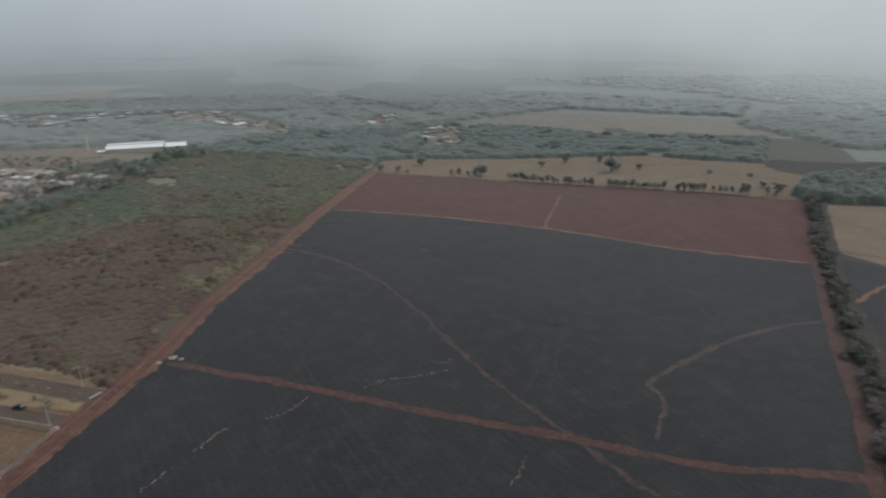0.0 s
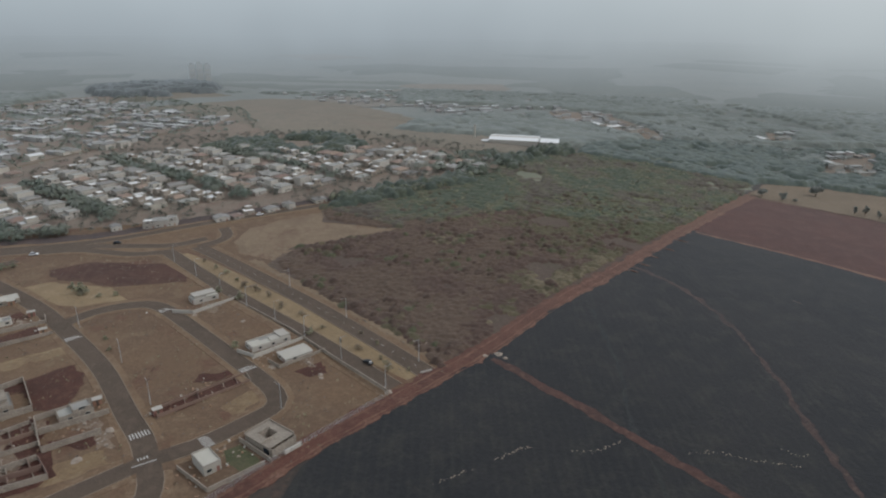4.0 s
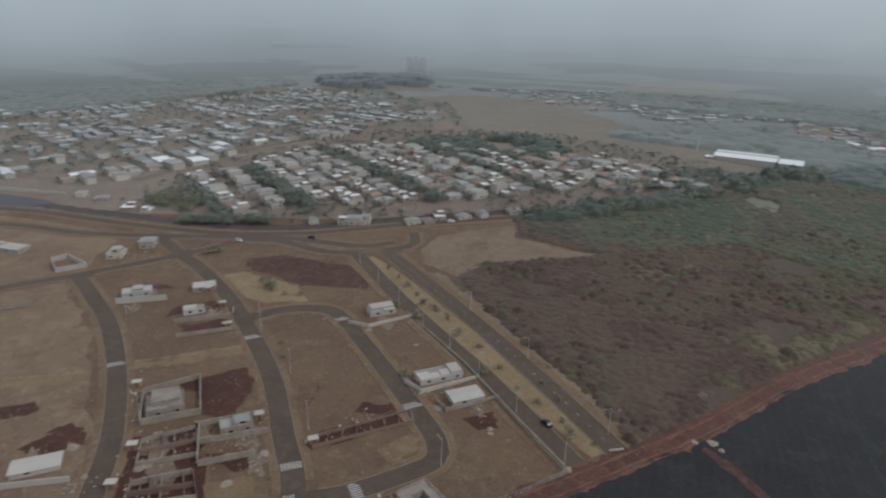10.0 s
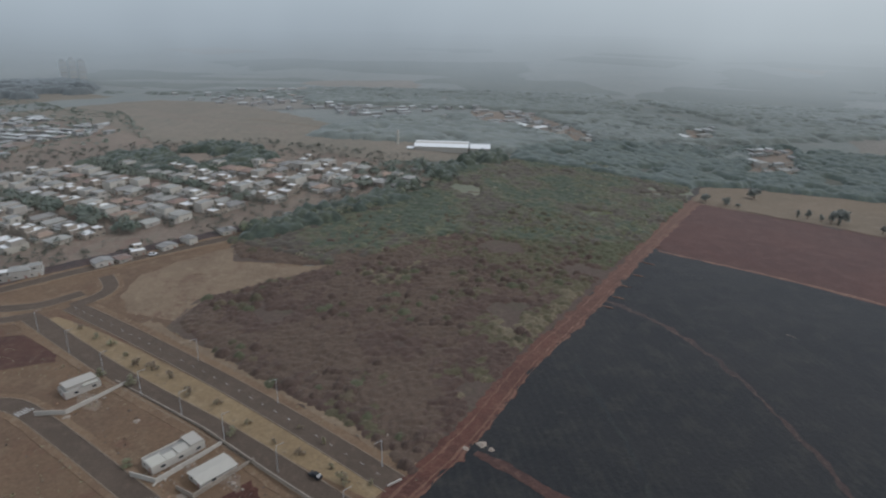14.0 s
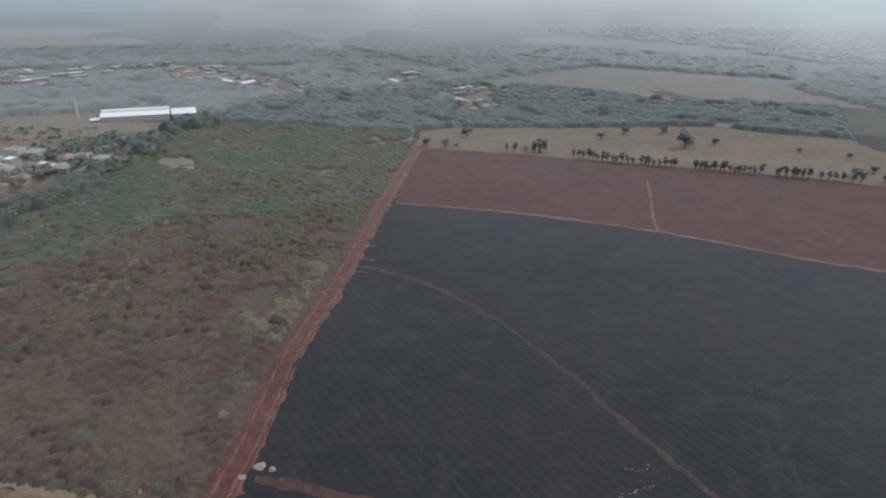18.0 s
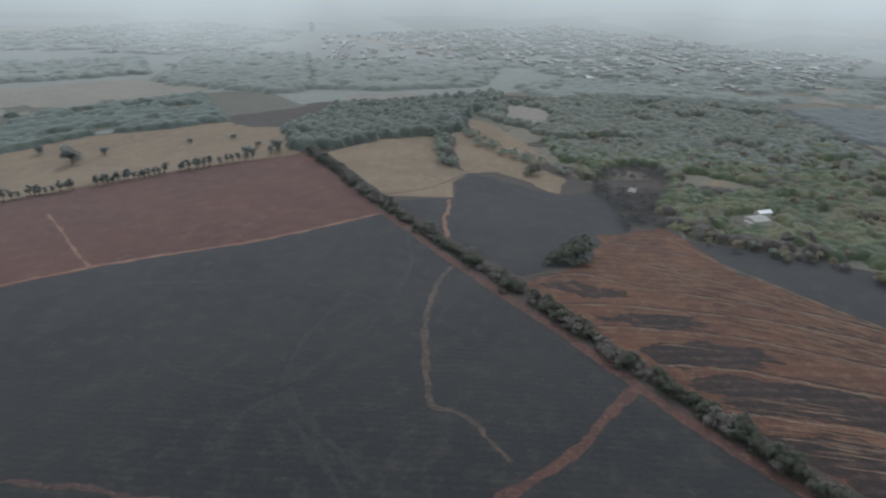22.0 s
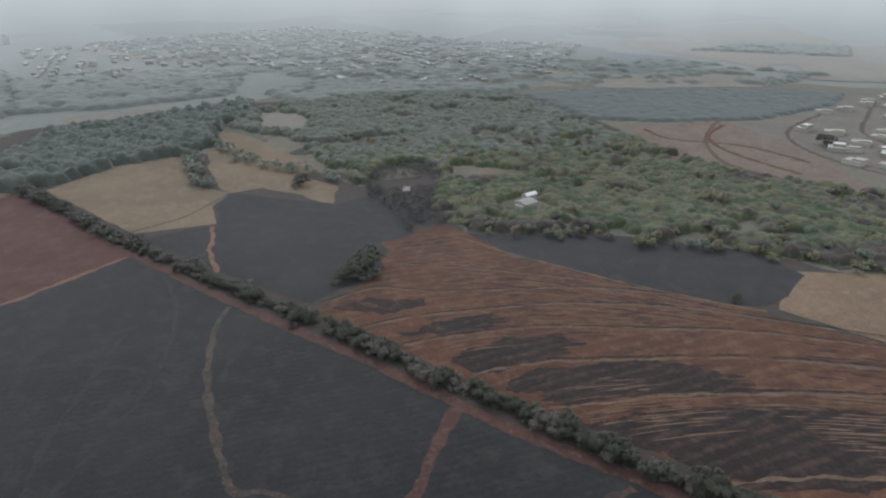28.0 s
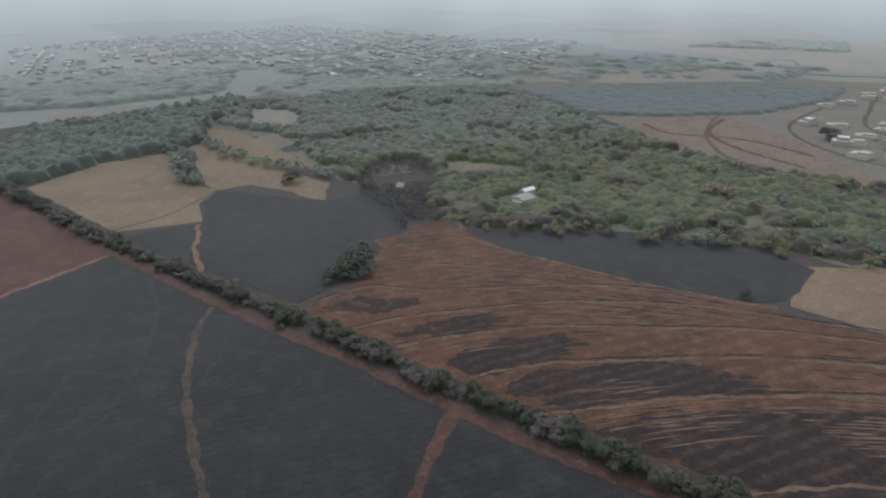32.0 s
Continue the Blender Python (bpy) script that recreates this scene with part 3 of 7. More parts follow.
patch("yellow_dry_land", [(-430, 266), (-430, 120), (-330, 5), (-190, 10), (-140, 80), (-146, 122), (-172, 146), (-222, 186), (-276, 214), (-300, 262), (-340, 272)], 0.026, soil("yellow_dry_grass", [(0.184, 0.126, 0.078), (0.153, 0.101, 0.065), (0.212, 0.154, 0.101), (0.138, 0.080, 0.054)], 0.022, 0.9, sheen=0.18, tint=WARM), wobble=4, label="yellowish dry grass plots", category="field")
PALE_GRASS = soil("pale_dry_grass", [(0.178, 0.128, 0.084), (0.145, 0.103, 0.068), (0.205, 0.155, 0.105), (0.130, 0.082, 0.056)], 0.03, 0.8, sheen=0.15, tint=WARM)
patch("pale_dry_corner", [(-116, 297), (-112, 316), (-86, 334), (-60, 352), (-76, 350), (-108, 356), (-114, 372), (-134, 356), (-147, 340), (-147, 318), (-138, 303)], 0.03, PALE_GRASS, wobble=2.5, step=2.5, label="pale dry grass between the avenue and the scrub")
ribbon("dusty_verge", [(-20, 211), (-54, 239.5), (-86, 264.5), (-128, 295.5)], 4.0, 0.06, PALE_GRASS, 2.2, 1.5, "pale dusty verge between the avenue and the scrub", "verge")
patch("red_bare_land", [(-221, 271), (-209, 282), (-168, 285), (-154, 280), (-148, 267), (-177, 258), (-207, 261)], 0.04, soil("dark_bare_soil", [(0.076, 0.038, 0.029), (0.060, 0.031, 0.025), (0.102, 0.060, 0.044)], 0.05, 1.0, sheen=0.1, tint=WARM), wobble=3, step=3, label="bare dark red ground")
patch("yellow_verge", [(-222, 247), (-200, 238), (-180, 236), (-165, 246), (-178, 256), (-210, 258)], 0.05, M["straw"], wobble=2, step=3, label="yellow dry grass verge")
patch("median_strip", [(-32, 199), (-29, 203), (-86, 249), (-140, 287), (-164, 300), (-170, 296), (-120, 258), (-70, 224)], 0.055, M["straw"], wobble=0.3, label="yellow grass median between the avenue lanes", category="median")
patch("town_ground", [(-154, 345), (-120, 382), (-76, 415), (-5, 470), (0, 530), (-60, 560), (-150, 620), (-240, 760), (-573, 1000), (-760, 860), (-840, 600), (-820, 420), (-600, 250), (-400, 262), (-262, 292)], 0.0, M["yard"], grid=30, wobble=6, label="dusty town ground between the houses", category="ground")
PASTURE = [(-600, 920), (-517, 1025), (-268, 874), (-91, 665), (-30, 628), (52, 604), (62, 572), (14, 552), (-61, 545), (-134, 583), (-232, 592), (-325, 698), (-432, 767)]
patch("hill_pasture", PASTURE, 0.3, soil("hill_grass", [(0.166, 0.138, 0.102), (0.142, 0.122, 0.090), (0.184, 0.152, 0.114), (0.130, 0.116, 0.086)], 0.014, 0.3, sheen=0.24, tint=CLAY_TINT), grid=30, wobble=8, label="dry pasture on the hill")
# a strip of darker grey ground along the white wall
patch("burnt_ground_strip", [(-503, 283), (-463, 291), (-417, 295), (-396, 295), (-403, 282), (-433, 268), (-460, 262), (-520, 256)], 0.06, soil("dark_grey_ground", [(0.050, 0.049, 0.048), (0.042, 0.042, 0.042), (0.062, 0.058, 0.054)], 0.03, 0.8), wobble=1, label="dark grey ground beside the long white wall", category="burnt ground")
patch("red_building_land", [(500, -172), (500, -262), (388, -262), (290, -226), (333, -200), (376, -157), (435, -159)], 0.03, soil("graded_soil", [(0.138, 0.100, 0.076), (0.112, 0.080, 0.062), (0.180, 0.132, 0.098), (0.092, 0.052, 0.042)], 0.05, 0.6, sheen=0.25, tint=CLAY_TINT), wobble=4, label="graded reddish building land")
patch("village_ground", [(502, -255), (520, -280), (575, -540), (400, -560), (180, -330), (280, -250), (388, -262)], 0.02, soil("village_soil", [(0.128, 0.106, 0.082), (0.105, 0.086, 0.066), (0.155, 0.132, 0.104), (0.100, 0.066, 0.052)], 0.03, 0.5, sheen=0.25, tint=HAZE_TINT), wobble=4, label="dusty village ground", category="ground")
patch("far_tan_field", [(250, 1080), (321, 882), (514, 876), (640, 1040), (500, 1120)], 0.0, M["wheat_hazed"], grid=60, wobble=14, step=20, label="distant tan field")
patch("far_dry_field", [(492, 816), (452, 710), (531, 588), (643, 467), (750, 520), (692, 630)], 0.03, M["wheat_hazed"], grid=40, wobble=8, step=15, label="distant dry field")
# dark far ground lifted to blue-grey, the haze painted in
FAR_DARK = soil("hazed_dark_plantation", [(0.088, 0.098, 0.098), (0.096, 0.105, 0.104), (0.081, 0.091, 0.092)], 0.02, 0.3, bump=0.1, sheen=0.3, tint=HAZE_TINT)
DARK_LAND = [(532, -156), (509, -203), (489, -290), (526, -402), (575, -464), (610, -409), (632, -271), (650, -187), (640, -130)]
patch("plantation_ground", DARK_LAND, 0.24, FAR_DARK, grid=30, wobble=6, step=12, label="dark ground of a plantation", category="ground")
patch("far_red_slope", [(827, -225), (677, -167), (662, -194), (747, -236), (853, -269)], 0.26, M["wheat_hazed"], grid=30, wobble=4, step=12, label="bare tan slope below the far town", category="bare earth")
patch("far_tan_strip", [(718, -263), (656, -217), (641, -276), (625, -406), (700, -451), (735, -380)], 0.25, M["wheat_hazed"], grid=30, wobble=6, step=12, label="distant tan strip of field")
patch("far_tan_field", [(1050, -900), (857, -763), (845, -826), (1000, -1000)], 0.25, M["wheat_hazed"], grid=40, wobble=8, step=15, label="distant tan field beside a wood")
patch("far_red_field", [(900, -660), (664, -510), (632, -592), (845, -826), (866, -761)], 0.24, M["wheat_hazed"], grid=40, wobble=8, step=15, label="distant reddish field")
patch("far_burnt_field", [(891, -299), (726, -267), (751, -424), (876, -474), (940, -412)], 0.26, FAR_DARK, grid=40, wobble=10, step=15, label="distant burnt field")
patch("far_brown_field", [(1100, -480), (1500, -700), (1700, -1300), (1000, -900), (760, -520)], 0.0, M["wheat_hazed"], grid=80, wobble=18, step=25, label="distant dry hillside")
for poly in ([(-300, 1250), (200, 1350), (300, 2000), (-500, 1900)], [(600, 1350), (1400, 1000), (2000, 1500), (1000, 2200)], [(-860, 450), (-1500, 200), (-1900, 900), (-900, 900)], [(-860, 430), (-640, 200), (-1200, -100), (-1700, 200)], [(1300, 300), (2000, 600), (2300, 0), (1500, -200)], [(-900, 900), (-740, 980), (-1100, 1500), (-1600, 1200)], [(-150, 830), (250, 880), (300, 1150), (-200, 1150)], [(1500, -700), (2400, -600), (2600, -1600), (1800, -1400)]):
    patch("far_woodland", poly, 0.02, M["green_hazed"], 90, 40, 30, "distant dark woodland", "woodland")
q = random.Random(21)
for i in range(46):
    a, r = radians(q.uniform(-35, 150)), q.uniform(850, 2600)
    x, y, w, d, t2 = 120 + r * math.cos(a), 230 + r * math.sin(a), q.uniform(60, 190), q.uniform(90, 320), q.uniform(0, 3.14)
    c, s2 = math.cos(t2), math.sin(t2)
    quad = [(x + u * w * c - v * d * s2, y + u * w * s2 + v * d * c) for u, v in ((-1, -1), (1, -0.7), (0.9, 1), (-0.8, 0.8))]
    patch("far_field", quad, 0.03 + 0.004 * i, M[("green_hazed", "wheat_hazed", "green_hazed", "land", "land")[i % 5]], 120, 30, 40, "distant field in a patchwork of land", "field")
patch("far_meadow", [(605, 298), (669, 309), (684, 228), (690, 156), (665, 183), (629, 229), (608, 278)], 0.26, M["wheat_hazed"], grid=40, wobble=6, step=10, label="distant meadow")
patch("far_meadow", [(579, 138), (643, 134), (629, 99), (587, 86), (559, 106)], 0.26, M["wheat_hazed"], grid=40, wobble=5, step=8, label="distant meadow behind the tree belt")

patch("hedge_verge", [(450, 284), (396, 242), (346, 206), (306, 174), (266, 143), (230, 114), (205, 93), (176, 71), (157, 56), (134, 36), (122, 25), (82, -18), (30, -70), (44, -76), (94, -20), (130, 16), (141, 26), (160, 43), (180, 59), (202, 76), (227, 94), (261, 123), (292, 150), (320, 171), (356, 202), (406, 239), (456, 270)], 0.085, VERGE, wobble=1.2, label="weedy brown verge under the hedge", category="verge")
BANK = soil("grassed_bank", [(0.120, 0.078, 0.050), (0.092, 0.054, 0.036), (0.155, 0.108, 0.074)], 0.08, 0.9, sheen=0.2)
FIELD_TRACK = soil("dark_red_dirt", [(0.060, 0.036, 0.029), (0.042, 0.028, 0.025), (0.092, 0.060, 0.047)], 0.08, 1.0, sheen=0.2)
HEDGE_DIRT = soil("dark_red_track_dirt", [(0.072, 0.036, 0.028), (0.054, 0.029, 0.024), (0.100, 0.056, 0.042)], 0.08, 1.0, sheen=0.2, tint=CLAY_TINT)
# contour terraces and scorched streaks of the brown field
for line, w in (
    ([(226, 92), (230, 72), (230, 38), (226, 4), (210, -37), (188, -69), (160, -105)], 2.6),
    ([(210, 78), (212, 55), (210, 23), (198, -16), (184, -54), (150, -110)], 3.0),
    ([(186, 59), (187, 33), (181, 5), (175, -23), (166, -49), (140, -105)], 3.4),
    ([(162, 42), (160, 17), (158, -1), (152, -26), (141, -61), (120, -100)], 3.6),
    ([(121, 14), (119, -7), (113, -30), (100, -70)], 3.6),
    ([(251, 104), (261, 80), (251, 54), (240, -3), (222, -40)], 2.4),
    ([(308, 60), (303, 40), (281, 9), (238, -26)], 2.0),
    ([(286, 64), (270, 30), (250, -5), (221, -44)], 2.0),
):
    ribbon("contour_bank", line, w * 0.34, 0.11, BANK, w * 0.45, 1.5, "pale grassed contour bank", "bank")
    ribbon("contour_furrow", line, w * 0.25, 0.12, M["ash"], w * 0.3, 1.5, "dark furrow along a contour bank", "furrow", shift=w * 0.6)
SCORCHED = (
    [(218, 77), (225, 56), (227, 40), (216, 42), (212, 58)],
    [(194, 64), (205, 45), (205, 22), (192, 20), (188, 42), (187, 58)],
    [(178, 52), (183, 33), (178, -3), (170, -15), (160, -21), (156, -14), (163, 5), (164, 34)],
    [(151, 36), (153, 13), (149, -13), (135, -54), (105, -60), (110, -20), (122, 6), (138, 26)],
    [(246, 100), (252, 84), (242, 60), (236, 76), (240, 92)],
)


ribbon("field_margin", [(325, 44), (313, 27), (288, 12), (269, -3), (249, -18), (230, -34), (211, -52), (199, -66)], 1.0, 0.13, M["straw_pale"], 0.9, 1.5, "pale dusty margin between stubble and burnt ground", "margin")
ribbon("field_path", [(353, 199), (366, 182), (377, 171), (395, 161), (414, 151)], 1.1, 0.09, FIELD_TRACK, 0.5, 2.0, "dark path across the pale field", "path")


CHAR = soil("charred_stubble", [(0.020, 0.0145, 0.013), (0.027, 0.018, 0.0155), (0.044, 0.027, 0.020), (0.078, 0.046, 0.030)], 0.06, 0.9, sheen=0.1, tint=CLAY_TINT)
for poly in SCORCHED:
    patch("scorched_patch", poly, 0.065, CHAR, 6, 4.5, 1.2, "charred dark patch of stubble", "burnt ground")


def within(poly, x, y):
    r = False
    for (xi, yi), (xj, yj) in zip(poly, poly[1:] + poly[:1]):
        if (yi > y) != (yj > y) and x < (xj - xi) * (y - yi) / (yj - yi) + xi:
            r = not r
    return r


def contour(f):
    """A line across the brown field, f = 0 by the hedge track to 1 by the burnt patch."""
    lo = [(118, 12), (112, -30), (98, -72), (85, -110)]
    mid = [(200, 72), (202, 45), (196, 5), (183, -35), (165, -72), (142, -105)]
    hi = [(300, 62), (296, 40), (276, 8), (238, -26), (204, -60), (170, -90)]
    a, b, g = (glide(lo, 3.0), glide(mid, 3.0), f / 0.5) if f < 0.5 else (glide(mid, 3.0), glide(hi, 3.0), f / 0.5 - 1)
    out = []
    for i in range(41):
        p, q2 = a[int(i / 40 * (len(a) - 1))], b[int(i / 40 * (len(b) - 1))]
        out.append((p.x + (q2.x - p.x) * g, p.y + (q2.y - p.y) * g))
    return out


def streaks(name, material, count, seed, lift, label, wide, areas=()):
    """Thin ragged streaks strewn along the contour lines."""
    k, verts, faces = random.Random(seed), [], []
    for i in range(count):
        line = [Vector(p) for p in glide(contour(k.uniform(0.0, 1.0)), 2.0)]
        n, start = k.randint(2, 8), k.randint(2, len(line) - 12)
        if noise.noise((line[start].x * 0.02, line[start].y * 0.02, seed)) < (0.02 if not areas else -9):
            continue
        w, off = k.uniform(0.2, wide), k.uniform(-1.5, 1.5)
        if areas and not any(within(a, line[start + n // 2].x, line[start + n // 2].y) for a in areas):
            continue
        base = len(verts)
        for j in range(n + 1):
            p, d = line[start + j], (line[start + j + 1] - line[start + j]).normalized()
            half = w * (0.15 if j in (0, n) else k.uniform(0.5, 1.1))
            for e in (-half, half):
                x, y = p.x - d.y * (off + e), p.y + d.x * (off + e)
                verts.append((x, y, lie(x, y) + lift + i * (0.00003 if count < 1000 else 0.000004)))
        faces += [(base + 2 * j, base + 2 * j + 1, base + 2 * j + 3, base + 2 * j + 2) for j in range(n)]
    return tagged(mesh_object(name, verts, faces, material), label, "straw", "", "stuff")


streaks("straw_streaks", M["straw_pale"], 1000, 5, 0.10, "streaks of pale straw on the brown stubble", 0.32)
streaks("scorched_streaks", M["ash"], 5200, 8, 0.075, "scorched dark streaks in the stubble", 1.5, SCORCHED)
streaks("ash_streaks", M["ash"], 420, 6, 0.088, "dark charred streaks on the brown stubble", 0.6)

# dirt tracks
TRACK = [(-140, 20), (-67, 142), (-34, 188), (-4, 228), (20, 267), (55, 314), (121, 411), (178, 496), (215, 548)]
ribbon("dirt_track", TRACK, 8.5, 0.12, M["track"], 2.0, 1.2, "rutted red dirt track beside the burnt field")
for off in (-2.4, 1.9):
    ribbon("wheel_rut", TRACK, 0.5, 0.135, M["rut"], 0.9, 2.0, "pale worn wheel rut", "rut", shift=off)
ribbon("track_edge", TRACK, 0.45, 0.14, M["rut"], 1.3, 1.0, "pale crumbly edge of the dirt track", "track edge", shift=-4.0)
CROSS = [(-3, 218), (36, 183), (70, 150), (101, 122), (132, 92), (155, 78), (172, 67)]
CURVE = [(62, 321), (72, 311), (85, 291), (94, 262), (98, 221), (98, 185), (100, 150), (104, 123), (107, 100), (112, 80), (120, 56), (126, 34)]
HEDGE_TRACK = [(448, 284), (392, 239), (342, 203), (300, 171), (260, 140), (224, 110), (200, 90), (172, 69), (153, 54), (130, 33), (118, 21), (78, -22), (20, -80)]
ribbon("cross_track", CROSS, 3.6, 0.11, HEDGE_DIRT, 1.2, 1.5, "narrow red dirt track through the burnt field")
ribbon("curved_track", CURVE, 2.2, 0.10, FIELD_TRACK, 1.8, 1.5, "curving red dirt track through the burnt field")
ribbon("hedge_track", HEDGE_TRACK, 4.6, 0.115, HEDGE_DIRT, 1.2, 1.5, "red dirt track along the hedge")
ribbon("field_margin", [(112, 386), (172, 348), (225, 297), (268, 239), (320, 191)], 2.6, 0.09, M["rut"], 1.6, 3.0, "pale earth margin between two fields", "margin")
ribbon("field_margin", [(180, 504), (265, 471), (349, 393), (434, 281)], 3.0, 0.09, M["wheat"], 1.6, 3.0, "pale grass margin behind the red field", "margin")
ribbon("field_path", [(292, 378), (262, 345), (240, 322), (222, 301)], 1.6, 0.09, M["rut"], 1.2, 3.0, "faint path across the red field", "path")
FAINT = soil("trodden_ash", [(0.066, 0.046, 0.035), (0.036, 0.029, 0.025), (0.100, 0.072, 0.053)], 0.15, 1.2, sheen=0.2)
ribbon("field_path", [(149, 133), (146, 124), (143, 120), (127, 108)], 1.2, 0.082, FAINT, 1.6, 2.0, "faint broken end of the trodden path", "path")
FAINTER = soil("greening_ash", [(0.026, 0.027, 0.024), (0.020, 0.021, 0.022), (0.038, 0.036, 0.030)], 0.15, 1.2, sheen=0.2)
ribbon("field_path", [(256, 141), (231, 145), (198, 144), (172, 139), (150, 134), (147, 126)], 2.4, 0.08, FAINT, 1.2, 2.0, "pale trodden path through burnt stubble", "path")
for line, w in (([(242, 130), (227, 135), (200, 140)], 2.0), ([(146, 182), (137, 170), (113, 145)], 2.6), ([(146, 182), (181, 185), (239, 176)], 2.2), ([(209, 274), (220, 229), (222, 188), (205, 150)], 2.2), ([(38, 266), (43, 217), (42, 186), (46, 158), (50, 120)], 1.4), ([(300, 172), (250, 160), (190, 165), (130, 190)], 1.8), ([(170, 250), (150, 215), (146, 182)], 1.6), ([(60, 110), (90, 135), (120, 160), (150, 190)], 1.4)):
    ribbon("faint_path", line, w, 0.075, FAINTER, w * 0.8, 2.0, "faint greenish path in the burnt stubble", "path")
ribbon("field_path", [(357, 156), (336, 154), (321, 154), (293, 148)], 2.2, 0.09, M["rut"], 1.0, 2.0, "pale path through burnt ground", "path")
for line in ([(500, -262), (470, -230), (430, -200), (380, -185), (330, -205)], [(480, -250), (450, -215), (405, -205), (350, -215)], [(490, -180), (455, -185), (420, -225), (370, -240)], [(310, -275), (350, -262), (400, -262), (450, -290), (505, -380)], [(380, -330), (430, -345), (480, -400), (540, -470)]):
    ribbon("graded_street", line, 3.6, 0.08, M["brown"] if line[0][0] < 500 and line[0][0] > 400 else M["scrub"], 1.6, 3.0, "graded earth street", "street")

# ---------- streets, kerbs and crossings ----------
STREETS = {
    "avenue_lane_west": ([(-36, 194), (-77, 226), (-122, 258), (-176, 301)], 7.0),
    "avenue_lane_east": ([(-26, 205), (-60, 233.5), (-92, 258.5), (-134, 289), (-163, 309)], 7.4),
    "loop_street": ([(-163, 309), (-156, 318), (-155, 327), (-162, 338)], 6.0),
    "long_street": ([(-290, 278), (-254, 261), (-232, 252), (-195, 232), (-163, 209.5), (-139, 190.5), (-117, 168.5), (-105, 157), (-98, 148), (-91, 137), (-88, 120)], 6.6),
    "ring_street": ([(-177, 220), (-171, 232), (-160, 240), (-147, 241), (-125, 226), (-99, 206), (-85, 195), (-75, 186), (-72, 178), (-79, 167), (-88, 156), (-98, 148), (-110, 134), (-128, 112)], 6.4),
    "bend_street": ([(-278, 221), (-250, 208), (-223, 194), (-193, 173), (-165, 149), (-150, 132), (-139, 117), (-128, 98)], 6.4),
    "west_street": ([(-320, 189), (-282, 173), (-252, 155), (-228, 137), (-205, 112)], 6.4),
    "cross_street": ([(-345, 165), (-312, 184), (-300, 190), (-292, 203), (-278, 222), (-265, 243), (-254, 261), (-244, 280)], 6.0),
    "boulevard_north": ([(-560, 258), (-460, 262), (-392, 276), (-320, 283), (-262, 293), (-217, 312), (-176, 344), (-122, 383), (-60, 425)], 6.0),
    "boulevard_south": ([(-430, 240), (-370, 256), (-328, 262), (-272, 282), (-225, 301), (-204, 305), (-178, 309), (-164, 321)], 6.0),
    "slip_street": ([(-240, 291), (-221, 297), (-192, 295), (-174, 301)], 5.5),
}
LINES = {n: glide(p, 3.0) for n, (p, w) in STREETS.items()}


def on_street(p, width, but=""):
    return any(n != but and any((q - p).length < STREETS[n][1] / 2 + width for q in line) for n, line in LINES.items())


def raised_strip(name, line, inner, outer, low, high, material, label, category, but):
    """A strip beside a street, a step high, left out where another street runs."""
    verts, faces, last = [], [], None
    for i, p in enumerate(line):
        d = (line[min(i + 1, len(line) - 1)] - line[max(i - 1, 0)]).normalized()
        s = Vector((-d.y, d.x))
        a, b = p + s * inner, p + s * (outer + (math.copysign(1.1 * noise.noise((p.x * 0.12, p.y * 0.12, 5.0)) + 0.5 * noise.noise((p.x * 0.5, p.y * 0.5, 8.0)), outer) if name == "pavement" else 0.0))
        if on_street(a, 0.4, but) or on_street(b, 0.4, but):
            last = None
            continue
        n0 = len(verts)
        za, zb = lie(a.x, a.y), lie(b.x, b.y)
        verts += [(a.x, a.y, za + low), (a.x, a.y, za + high), (b.x, b.y, zb + high), (b.x, b.y, zb + low)]
        if last is not None:
            faces += [(last + j, last + j + 1, n0 + j + 1, n0 + j) for j in range(3)]
        last = n0
    if faces:
        ob = mesh_object(name, verts, faces, material)
        if sum(q.normal.z for q in ob.data.polygons) < 0:
            ob.data.flip_normals()
        tagged(ob, label, category, "", "structure")


for i, (n, (p, w)) in enumerate(STREETS.items()):
    ribbon(n, p, w, 0.075 + 0.003 * i, M["asphalt"], 0.12, 3.0, "grey asphalt street with dusty edges", "road")
    wide = 2.6 if "avenue" in n else 1.9
    for side in (-1, 1):
        if n == "avenue_lane_west" and side == -1 or n == "avenue_lane_east" and side == 1:
            raised_strip("kerb", LINES[n], side * (w / 2 + 0.05), side * (w / 2 + 0.35), -0.1, 0.2, M["kerb"], "concrete kerb of the median", "kerb", n)
            continue
        raised_strip("kerb", LINES[n], side * (w / 2 + 0.02), side * (w / 2 + 0.27), -0.1, 0.21, M["kerb"], "concrete kerb", "kerb", n)
        raised_strip("pavement", LINES[n], side * (w / 2 + 0.27), side * (w / 2 + 0.27 + wide), -0.1, 0.13, M["paving"], "dusty pale pavement", "pavement", n)

stripe_mesh = bpy.data.meshes.new("stripe")
stripe_mesh.from_pydata([(-0.2, -1.5, 0), (0.2, -1.5, 0), (0.2, 1.5, 0), (-0.2, 1.5, 0), (-0.2, -1.5, 0.02), (0.2, -1.5, 0.02), (0.2, 1.5, 0.02), (-0.2, 1.5, 0.02)], [], [(4, 5, 6, 7), (0, 1, 5, 4), (1, 2, 6, 5), (2, 3, 7, 6), (3, 0, 4, 7)])
stripe_mesh.materials.append(M["line"])
